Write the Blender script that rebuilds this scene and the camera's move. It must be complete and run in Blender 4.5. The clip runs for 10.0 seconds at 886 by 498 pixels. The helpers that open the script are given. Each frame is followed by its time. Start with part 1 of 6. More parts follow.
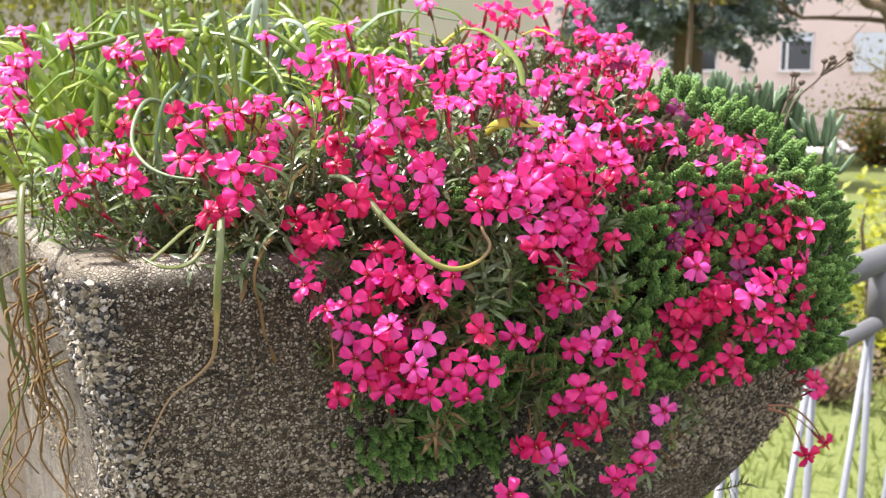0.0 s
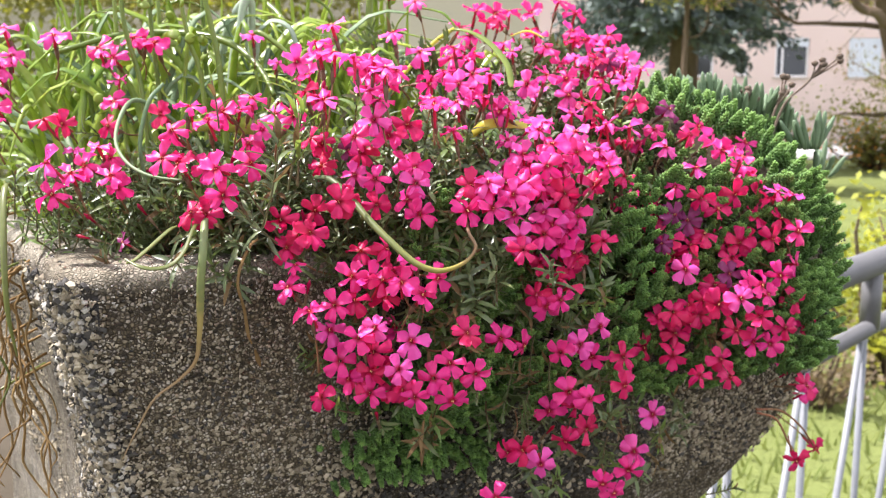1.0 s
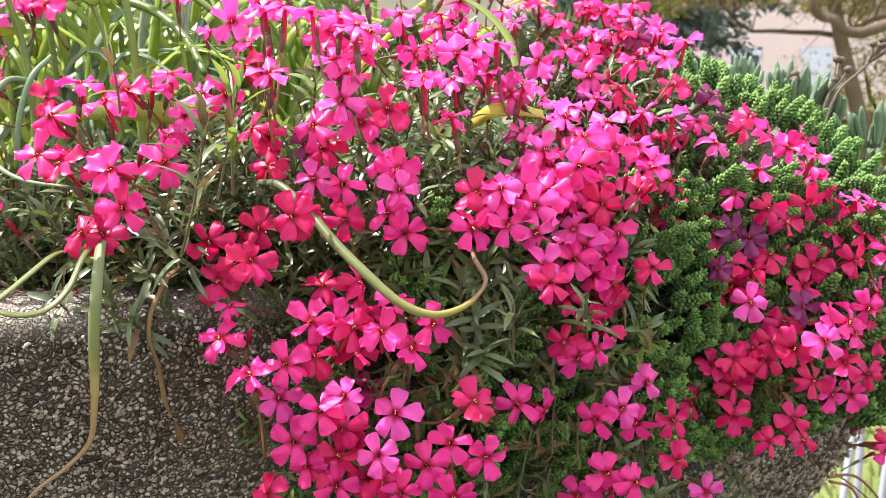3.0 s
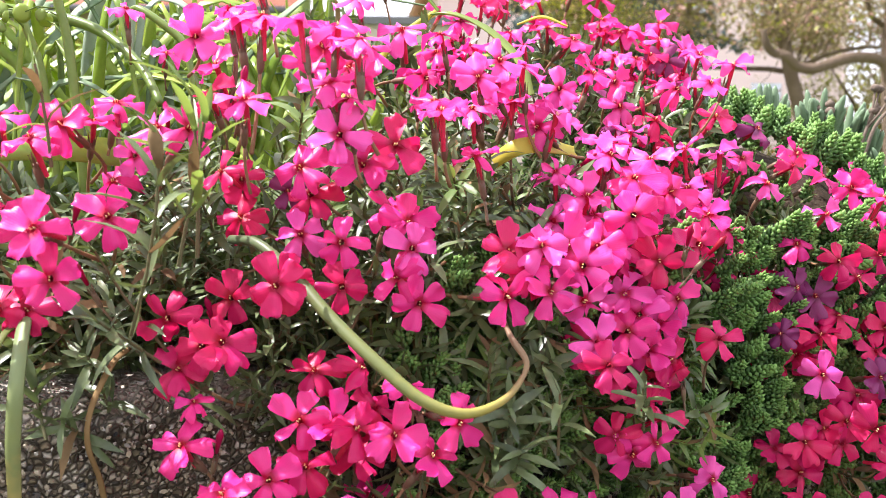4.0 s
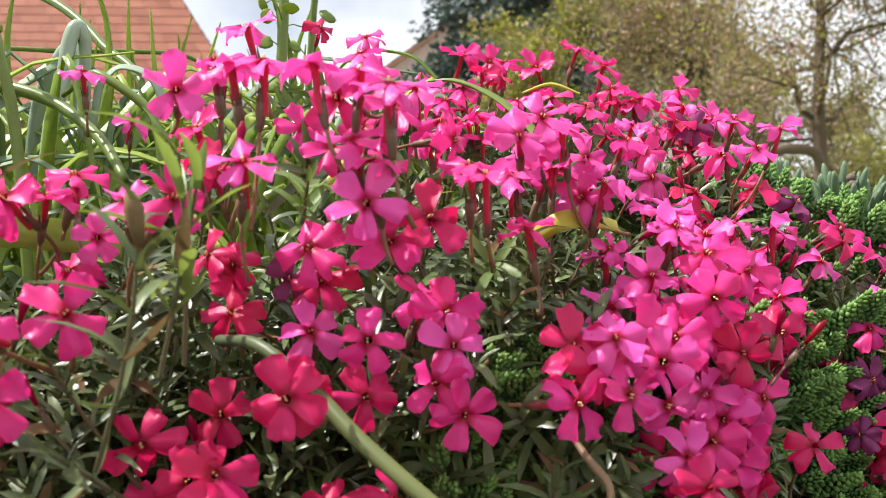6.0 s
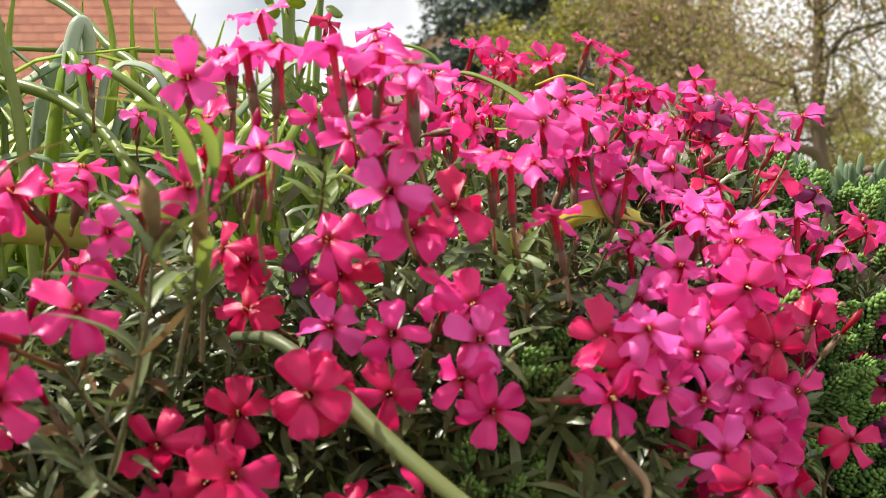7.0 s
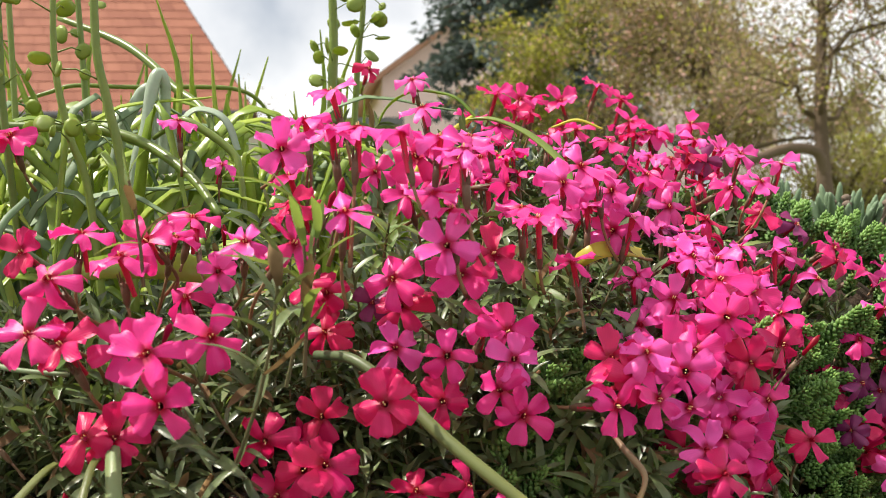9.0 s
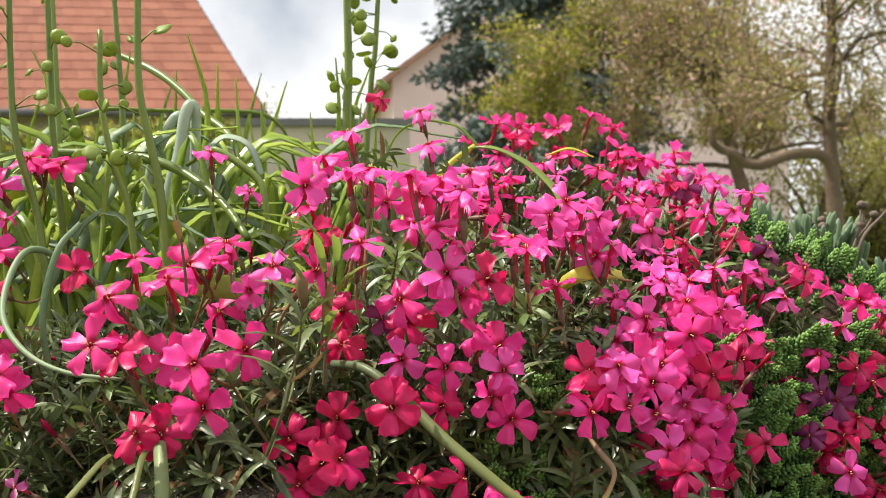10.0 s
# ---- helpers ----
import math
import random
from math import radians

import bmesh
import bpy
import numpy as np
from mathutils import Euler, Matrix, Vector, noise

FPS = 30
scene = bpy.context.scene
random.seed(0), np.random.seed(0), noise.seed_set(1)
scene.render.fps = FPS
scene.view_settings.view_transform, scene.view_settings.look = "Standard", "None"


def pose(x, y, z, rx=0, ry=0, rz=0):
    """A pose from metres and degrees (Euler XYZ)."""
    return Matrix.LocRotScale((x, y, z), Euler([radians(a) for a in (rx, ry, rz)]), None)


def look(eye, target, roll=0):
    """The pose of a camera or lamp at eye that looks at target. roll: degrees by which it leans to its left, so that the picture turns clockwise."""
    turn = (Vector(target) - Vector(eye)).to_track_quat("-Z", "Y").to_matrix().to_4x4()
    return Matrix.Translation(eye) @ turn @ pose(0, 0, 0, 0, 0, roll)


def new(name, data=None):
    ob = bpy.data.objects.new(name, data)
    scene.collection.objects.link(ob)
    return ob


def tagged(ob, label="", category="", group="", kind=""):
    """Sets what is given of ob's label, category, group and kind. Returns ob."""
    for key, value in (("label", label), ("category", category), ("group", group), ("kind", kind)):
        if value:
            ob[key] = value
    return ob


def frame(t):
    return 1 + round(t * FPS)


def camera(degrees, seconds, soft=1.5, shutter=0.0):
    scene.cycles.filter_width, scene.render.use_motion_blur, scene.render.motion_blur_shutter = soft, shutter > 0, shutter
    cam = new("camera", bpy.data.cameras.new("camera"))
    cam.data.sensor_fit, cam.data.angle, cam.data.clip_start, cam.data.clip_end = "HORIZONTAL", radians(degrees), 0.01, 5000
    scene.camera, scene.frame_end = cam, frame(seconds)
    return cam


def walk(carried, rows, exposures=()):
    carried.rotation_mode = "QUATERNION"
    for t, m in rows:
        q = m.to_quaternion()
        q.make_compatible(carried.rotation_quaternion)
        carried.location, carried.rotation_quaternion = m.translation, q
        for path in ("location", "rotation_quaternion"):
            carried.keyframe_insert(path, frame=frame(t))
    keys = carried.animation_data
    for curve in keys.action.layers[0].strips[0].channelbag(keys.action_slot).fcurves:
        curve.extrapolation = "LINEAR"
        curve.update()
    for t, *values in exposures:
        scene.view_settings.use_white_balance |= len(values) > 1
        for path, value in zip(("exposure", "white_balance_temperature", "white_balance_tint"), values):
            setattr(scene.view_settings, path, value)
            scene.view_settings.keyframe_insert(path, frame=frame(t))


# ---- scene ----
cam = camera(48.7, 10.0, soft=0.6)
METRES, EYE, TILT, LEAN, TURN = 0.45, 1.25, -8.5, 0.0, 0.0
ROWS = [
    (0.0, 0.0, 0.0, 0.0, 0.0, 0.0, 0.0),
    (0.5, 0.007, 0.0038, -0.0062, -0.18, 0.11, -0.05),
    (1.0, 0.0125, 0.0105, -0.0035, -0.25, 0.26, -0.1),
    (1.5, 0.0157, 0.0588, -0.0075, -0.41, 0.2, -0.29),
    (2.0, 0.0168, 0.1355, -0.0069, -0.99, 0.27, -0.2),
    (2.5, 0.0023, 0.241, 0.0034, -1.71, 0.53, -0.03),
    (4.0, -0.0565, 0.5397, 0.0494, -5.22, 2.78, 0.88),
    (4.5, -0.0704, 0.5978, 0.0661, -6.34, 5.22, 1.29),
    (5.0, -0.0809, 0.637, 0.0567, -7.57, 6.6, 2.02),
    (5.5, -0.0916, 0.6605, 0.0582, -8.24, 7.84, 2.22),
    (7.0, -0.1113, 0.7044, 0.0536, -8.24, 8.62, 3.21),
    (7.5, -0.1132, 0.7, 0.0533, -8.16, 8.94, 3.38),
    (8.0, -0.1295, 0.6775, 0.062, -8.08, 8.77, 3.21),
    (8.5, -0.1423, 0.6272, 0.0608, -8.18, 8.46, 3.16),
    (9.0, -0.1582, 0.5665, 0.0634, -8.15, 8.32, 2.84),
    (9.5, -0.1648, 0.5144, 0.0576, -8.01, 8.22, 2.59),
    (10.0, -0.1672, 0.4597, 0.0674, -7.74, 8.35, 2.16),
]
walk(cam, [(t, pose(0, 0, EYE, TILT, LEAN, TURN) @ pose(METRES * x, METRES * y, METRES * z, 90 + pitch, roll, yaw)) for t, x, y, z, yaw, pitch, roll in ROWS],
     exposures=[(0.0, 1.08, 6300, 17), (2.5, 1.15, 6300, 17), (4.0, 1.26, 6150, 18), (4.5, 1.24, 6250, 15), (5.0, 1.24, 6250, 13), (5.5, 0.6, 6150, 12), (7.0, 0.52, 6850, 10), (8.5, 0.48, 6800, 10), (10.0, 0.47, 6750, 10)])
# a small phone lens: about 1 mm of aperture, focused on the flowers
cam.data.dof.use_dof = True
cam.data.dof.focus_distance = 0.385
cam.data.dof.aperture_fstop = 28.0

# ---- daylight: high sun from the left, a little beyond the planter ----
SUN_ELEV, SUN_AZ = 58.0, -74.0          # azimuth from +y, towards +x positive
world = bpy.data.worlds.new("sky")
scene.world = world
world.use_nodes = True
wn, wl = world.node_tree.nodes, world.node_tree.links
bg = wn["Background"]
sky = wn.new("ShaderNodeTexSky")
sky.sky_type, sky.sun_disc = "NISHITA", False
sky.sun_elevation, sky.sun_rotation = radians(SUN_ELEV), radians(SUN_AZ)
sky.air_density, sky.dust_density = 1.0, 1.5
# thin bright clouds
co = wn.new("ShaderNodeTexCoord")
cloud = wn.new("ShaderNodeTexNoise")
cloud.inputs["Scale"].default_value, cloud.inputs["Detail"].default_value = 2.6, 6.0
ramp = wn.new("ShaderNodeValToRGB")
ramp.color_ramp.elements[0].position, ramp.color_ramp.elements[1].position = 0.24, 0.46
mixc = wn.new("ShaderNodeMix")
mixc.data_type = "RGBA"
mixc.inputs[7].default_value = (12.4, 12.7, 13.2, 1)
wl.new(co.outputs["Generated"], cloud.inputs["Vector"])
wl.new(cloud.outputs["Fac"], ramp.inputs["Fac"])
wl.new(ramp.outputs["Color"], mixc.inputs[0])
wl.new(sky.outputs["Color"], mixc.inputs[6])
wl.new(mixc.outputs[2], bg.inputs["Color"])
bg.inputs["Strength"].default_value = 0.066
sun = new("sun", bpy.data.lights.new("sun", "SUN"))
sun.data.energy, sun.data.angle, sun.data.color = 5.0, radians(0.6), (1.0, 0.95, 0.87)
_d = Vector((math.sin(radians(SUN_AZ)) * math.cos(radians(SUN_ELEV)), math.cos(radians(SUN_AZ)) * math.cos(radians(SUN_ELEV)), math.sin(radians(SUN_ELEV))))
sun.matrix_world = look(_d * 40, (0, 0, 0))

# ---- materials ----


def node_mat(name):
    m = bpy.data.materials.new(name)
    m.use_nodes = True
    nt = m.node_tree
    return m, nt.nodes, nt.links, nt.nodes["Principled BSDF"], nt.nodes["Material Output"]


def varied(nodes, links, c1, c2, source, scale, detail_scale):
    """A colour between c1 and c2, by a random value for each piece, by large blotches and by fine grain."""
    geo = nodes.new("ShaderNodeNewGeometry")
    pos = nodes.new("ShaderNodeTexCoord")
    big, fine = nodes.new("ShaderNodeTexNoise"), nodes.new("ShaderNodeTexNoise")
    big.inputs["Scale"].default_value, fine.inputs["Scale"].default_value = scale, detail_scale
    fine.inputs["Detail"].default_value = 4
    for n in (big, fine):
        links.new(pos.outputs["Object"], n.inputs["Vector"])
    if source == "island":
        rnd = geo.outputs["Random Per Island"]
    else:
        rnd = nodes.new("ShaderNodeObjectInfo").outputs["Random"]
    a = nodes.new("ShaderNodeMath"); a.operation = "MULTIPLY_ADD"
    links.new(big.outputs["Fac"], a.inputs[0]); a.inputs[1].default_value = 0.9
    b = nodes.new("ShaderNodeMath"); b.operation = "MULTIPLY_ADD"
    links.new(rnd, b.inputs[0]); b.inputs[1].default_value = 0.65; b.inputs[2].default_value = -0.55
    links.new(b.outputs[0], a.inputs[2])
    c = nodes.new("ShaderNodeMath"); c.operation = "MULTIPLY_ADD"
    links.new(fine.outputs["Fac"], c.inputs[0]); c.inputs[1].default_value = 0.55
    links.new(a.outputs[0], c.inputs[2])
    c.use_clamp = True
    mix = nodes.new("ShaderNodeMix"); mix.data_type = "RGBA"
    mix.inputs[6].default_value, mix.inputs[7].default_value = (*c1, 1), (*c2, 1)
    links.new(c.outputs[0], mix.inputs[0])
    return mix.outputs[2], fine.outputs["Fac"]


def surface(name, c1, c2, rough=0.7, spec=0.3, scale=3.0, fine=60.0, bump=0.3, dist=0.002, metal=0.0, source="island"):
    m, n, l, p, out = node_mat(name)
    col, f = varied(n, l, c1, c2, source, scale, fine)
    l.new(col, p.inputs["Base Color"])
    p.inputs["Roughness"].default_value = rough
    p.inputs["Specular IOR Level"].default_value = spec
    p.inputs["Metallic"].default_value = metal
    b = n.new("ShaderNodeBump")
    b.inputs["Strength"].default_value, b.inputs["Distance"].default_value = bump, dist
    l.new(f, b.inputs["Height"]); l.new(b.outputs["Normal"], p.inputs["Normal"])
    return m


def leaf_mat(name, c1, c2, glow, share=0.35, rough=0.45, spec=0.4, scale=30.0, fine=400.0, source="island"):
    """A thin leaf or petal: part of the light passes through it, tinted by glow."""
    m, n, l, p, out = node_mat(name)
    col, f = varied(n, l, c1, c2, source, scale, fine)
    l.new(col, p.inputs["Base Color"])
    p.inputs["Roughness"].default_value = rough
    p.inputs["Specular IOR Level"].default_value = spec
    b = n.new("ShaderNodeBump")
    b.inputs["Strength"].default_value, b.inputs["Distance"].default_value = 0.25, 0.0006
    l.new(f, b.inputs["Height"]); l.new(b.outputs["Normal"], p.inputs["Normal"])
    t = n.new("ShaderNodeBsdfTranslucent")
    t.inputs["Color"].default_value = (*glow, 1)
    mx = n.new("ShaderNodeMixShader")
    mx.inputs[0].default_value = share
    l.new(p.outputs[0], mx.inputs[1]); l.new(t.outputs[0], mx.inputs[2]); l.new(mx.outputs[0], out.inputs["Surface"])
    return m


def petal_mat(name, outer, inner, glow):
    """A petal: deeper colour and fine veins towards the throat, a faint gloss."""
    m, n, l, p, out = node_mat(name)
    uv = n.new("ShaderNodeUVMap")
    sep = n.new("ShaderNodeSeparateXYZ")
    l.new(uv.outputs[0], sep.inputs[0])
    wave = n.new("ShaderNodeTexWave")
    wave.inputs["Scale"].default_value, wave.inputs["Distortion"].default_value = 3.0, 2.5
    l.new(uv.outputs[0], wave.inputs["Vector"])
    along = n.new("ShaderNodeMapRange")
    along.inputs[1].default_value, along.inputs[2].default_value = 0.05, 0.26
    l.new(sep.outputs[1], along.inputs[0])
    vein = n.new("ShaderNodeMath"); vein.operation = "MULTIPLY_ADD"
    l.new(wave.outputs["Fac"], vein.inputs[0]); vein.inputs[1].default_value = 0.04; l.new(along.outputs[0], vein.inputs[2])
    sub = n.new("ShaderNodeMath"); sub.operation = "SUBTRACT"; sub.use_clamp = True
    l.new(vein.outputs[0], sub.inputs[0]); sub.inputs[1].default_value = 0.1
    info = n.new("ShaderNodeObjectInfo")
    geo = n.new("ShaderNodeNewGeometry")
    add = n.new("ShaderNodeMath"); add.operation = "ADD"
    l.new(info.outputs["Random"], add.inputs[0]); l.new(geo.outputs["Random Per Island"], add.inputs[1])
    hue = n.new("ShaderNodeHueSaturation")
    mr = n.new("ShaderNodeMapRange")
    mr.inputs[2].default_value, mr.inputs[3].default_value, mr.inputs[4].default_value = 2.0, 0.484, 0.512
    l.new(add.outputs[0], mr.inputs[0]); l.new(mr.outputs[0], hue.inputs["Hue"])
    mix = n.new("ShaderNodeMix"); mix.data_type = "RGBA"
    mix.inputs[6].default_value, mix.inputs[7].default_value = (*inner, 1), (*outer, 1)
    l.new(sub.outputs[0], mix.inputs[0]); l.new(mix.outputs[2], hue.inputs["Color"])
    l.new(hue.outputs[0], p.inputs["Base Color"])
    p.inputs["Roughness"].default_value = 0.4
    p.inputs["Specular IOR Level"].default_value = 0.35
    b = n.new("ShaderNodeBump")
    b.inputs["Strength"].default_value, b.inputs["Distance"].default_value = 0.12, 0.0004
    l.new(wave.outputs["Fac"], b.inputs["Height"]); l.new(b.outputs["Normal"], p.inputs["Normal"])
    t = n.new("ShaderNodeBsdfTranslucent")
    thin = n.new("ShaderNodeMix"); thin.data_type = "RGBA"
    thin.inputs[6].default_value, thin.inputs[7].default_value = (*inner, 1), (*glow, 1)
    l.new(sub.outputs[0], thin.inputs[0]); l.new(thin.outputs[2], t.inputs["Color"])
    mx = n.new("ShaderNodeMixShader"); mx.inputs[0].default_value = 0.36
    l.new(p.outputs[0], mx.inputs[1]); l.new(t.outputs[0], mx.inputs[2]); l.new(mx.outputs[0], out.inputs["Surface"])
    return m


# magenta and crimson are the rose petal with sunlight or shade painted in
PETALS = [
    petal_mat("petal_rose", (0.9, 0.046, 0.31), (0.42, 0.002, 0.045), (0.95, 0.032, 0.265)),
    petal_mat("petal_lit", (0.93, 0.11, 0.48), (0.45, 0.004, 0.07), (0.97, 0.08, 0.44)),
    petal_mat("petal_shaded", (0.74, 0.02, 0.15), (0.35, 0.001, 0.03), (0.82, 0.014, 0.12)),
    petal_mat("petal_faded", (0.27, 0.035, 0.15), (0.16, 0.01, 0.06), (0.25, 0.03, 0.14)),
]
THROAT = surface("flower_throat", (0.45, 0.006, 0.04), (0.6, 0.03, 0.08), 0.6, 0.3, 200, 900)
ANTHER = surface("anther_cream", (0.88, 0.5, 0.16), (0.92, 0.84, 0.7), 0.6, 0.3, 200, 900)
STRAP_OLIVE = leaf_mat("strap_leaf_olive", (0.1, 0.125, 0.035), (0.2, 0.225, 0.07), (0.4, 0.42, 0.06), 0.25, rough=0.35, spec=0.5, scale=30, source="object")


def fading_mat(name, stops):
    """A dying leaf: green at the base, yellow further on, dry at the end."""
    m, n, l, p, out = node_mat(name)
    uv = n.new("ShaderNodeUVMap")
    sep = n.new("ShaderNodeSeparateXYZ"); l.new(uv.outputs[0], sep.inputs[0])
    tex = n.new("ShaderNodeTexCoord")
    fine = n.new("ShaderNodeTexNoise"); fine.inputs["Scale"].default_value = 260
    l.new(tex.outputs["Object"], fine.inputs["Vector"])
    add = n.new("ShaderNodeMath"); add.operation = "MULTIPLY_ADD"; add.inputs[1].default_value = 0.16
    l.new(fine.outputs["Fac"], add.inputs[0]); l.new(sep.outputs[1], add.inputs[2])
    ramp = n.new("ShaderNodeValToRGB")
    els = ramp.color_ramp.elements
    els[0].position, els[0].color = stops[0][0], (*stops[0][1], 1)
    els[1].position, els[1].color = stops[-1][0], (*stops[-1][1], 1)
    for pos_, col in stops[1:-1]:
        els.new(pos_).color = (*col, 1)
    l.new(add.outputs[0], ramp.inputs[0]); l.new(ramp.outputs[0], p.inputs["Base Color"])
    p.inputs["Roughness"].default_value, p.inputs["Specular IOR Level"].default_value = 0.45, 0.4
    t = n.new("ShaderNodeBsdfTranslucent"); l.new(ramp.outputs[0], t.inputs["Color"])
    mx = n.new("ShaderNodeMixShader"); mx.inputs[0].default_value = 0.2
    l.new(p.outputs[0], mx.inputs[1]); l.new(t.outputs[0], mx.inputs[2]); l.new(mx.outputs[0], out.inputs["Surface"])
    return m


FADE_LONG = fading_mat("fading_leaf_long", [(0.08, (0.2, 0.28, 0.14)), (0.4, (0.26, 0.3, 0.11)), (0.52, (0.45, 0.36, 0.12)), (0.66, (0.4, 0.27, 0.13)), (1.0, (0.36, 0.25, 0.14))])
FADE_LOOP = fading_mat("fading_leaf_loop", [(0.08, (0.10, 0.14, 0.07)), (0.5, (0.18, 0.2, 0.06)), (0.68, (0.38, 0.32, 0.07)), (0.82, (0.3, 0.19, 0.09)), (1.0, (0.24, 0.15, 0.09))])
CALYX = leaf_mat("calyx_green_red", (0.13, 0.05, 0.04), (0.2, 0.15, 0.085), (0.3, 0.2, 0.05), 0.15, scale=150, fine=900)
STEM = surface("stem_red_brown", (0.3, 0.07, 0.045), (0.2, 0.15, 0.07), 0.6, 0.3, 80, 500)
SHOOT = surface("shoot_brown_green", (0.13, 0.075, 0.04), (0.1, 0.12, 0.05), 0.6, 0.3, 80, 500)
PHLOX_LEAF = leaf_mat("phlox_leaf_grey_green", (0.028, 0.046, 0.017), (0.175, 0.225, 0.09), (0.22, 0.3, 0.07), 0.14, rough=0.36, spec=0.5)
YOUNG_LEAF = leaf_mat("phlox_leaf_young", (0.10, 0.17, 0.05), (0.2, 0.3, 0.09), (0.35, 0.48, 0.08), 0.3)
DEAD_LEAF = leaf_mat("dead_leaf_brown", (0.1, 0.06, 0.03), (0.3, 0.2, 0.1), (0.3, 0.2, 0.08), 0.2, rough=0.8, spec=0.15)
SEDUM = leaf_mat("stonecrop_green", (0.016, 0.05, 0.012), (0.185, 0.335, 0.09), (0.2, 0.42, 0.05), 0.1, rough=0.5, spec=0.3, scale=60)
_n, _l = SEDUM.node_tree.nodes, SEDUM.node_tree.links      # young tips are paler, with the light they catch painted in
_uv, _sep, _mr, _mx = _n.new("ShaderNodeUVMap"), _n.new("ShaderNodeSeparateXYZ"), _n.new("ShaderNodeMapRange"), _n.new("ShaderNodeMix")
_mx.data_type, _mr.inputs[1].default_value, _mr.inputs[4].default_value = "RGBA", 0.5, 0.6
_p = _n["Principled BSDF"]
_l.new(_uv.outputs[0], _sep.inputs[0]); _l.new(_sep.outputs[1], _mr.inputs[0]); _l.new(_mr.outputs[0], _mx.inputs[0])
_l.new(_p.inputs["Base Color"].links[0].from_socket, _mx.inputs[6]); _mx.inputs[7].default_value = (0.24, 0.42, 0.09, 1)
_l.new(_mx.outputs[2], _p.inputs["Base Color"])
FINGER = leaf_mat("succulent_blue_green", (0.075, 0.125, 0.07), (0.21, 0.3, 0.17), (0.2, 0.4, 0.2), 0.08, rough=0.5, spec=0.3)
STRAP = leaf_mat("strap_leaf_green", (0.1, 0.19, 0.022), (0.44, 0.53, 0.075), (0.52, 0.68, 0.06), 0.3, rough=0.32, spec=0.5, scale=14, source="object")
STRAP_STEM = leaf_mat("strap_stem_green", (0.11, 0.17, 0.025), (0.24, 0.31, 0.06), (0.3, 0.4, 0.06), 0.2, rough=0.35, spec=0.5, scale=20, source="object")
STRAP_GREY = leaf_mat("strap_leaf_grey", (0.11, 0.18, 0.085), (0.23, 0.31, 0.17), (0.26, 0.36, 0.12), 0.15, rough=0.5, spec=0.3, scale=14, source="object")
STRAP_SILVER = leaf_mat("strap_leaf_silver", (0.3, 0.39, 0.27), (0.5, 0.57, 0.46), (0.4, 0.5, 0.25), 0.2, rough=0.28, spec=0.6, scale=14, source="object")
STRAP_YELLOW = leaf_mat("strap_leaf_yellow", (0.5, 0.42, 0.04), (0.62, 0.58, 0.1), (0.7, 0.62, 0.06), 0.35, rough=0.4, scale=20, source="object")
STRAW = leaf_mat("dry_straw", (0.2, 0.12, 0.05), (0.36, 0.24, 0.1), (0.4, 0.25, 0.08), 0.2, rough=0.75, spec=0.2, scale=40, source="object")
POD = leaf_mat("round_pod_green", (0.17, 0.25, 0.05), (0.32, 0.4, 0.1), (0.5, 0.58, 0.1), 0.4, rough=0.45)
TWIG = surface("dead_twig_grey", (0.08, 0.06, 0.05), (0.22, 0.17, 0.13), 0.85, 0.15, 60, 500)
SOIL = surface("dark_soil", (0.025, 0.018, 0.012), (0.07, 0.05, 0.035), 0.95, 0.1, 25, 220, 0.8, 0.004)
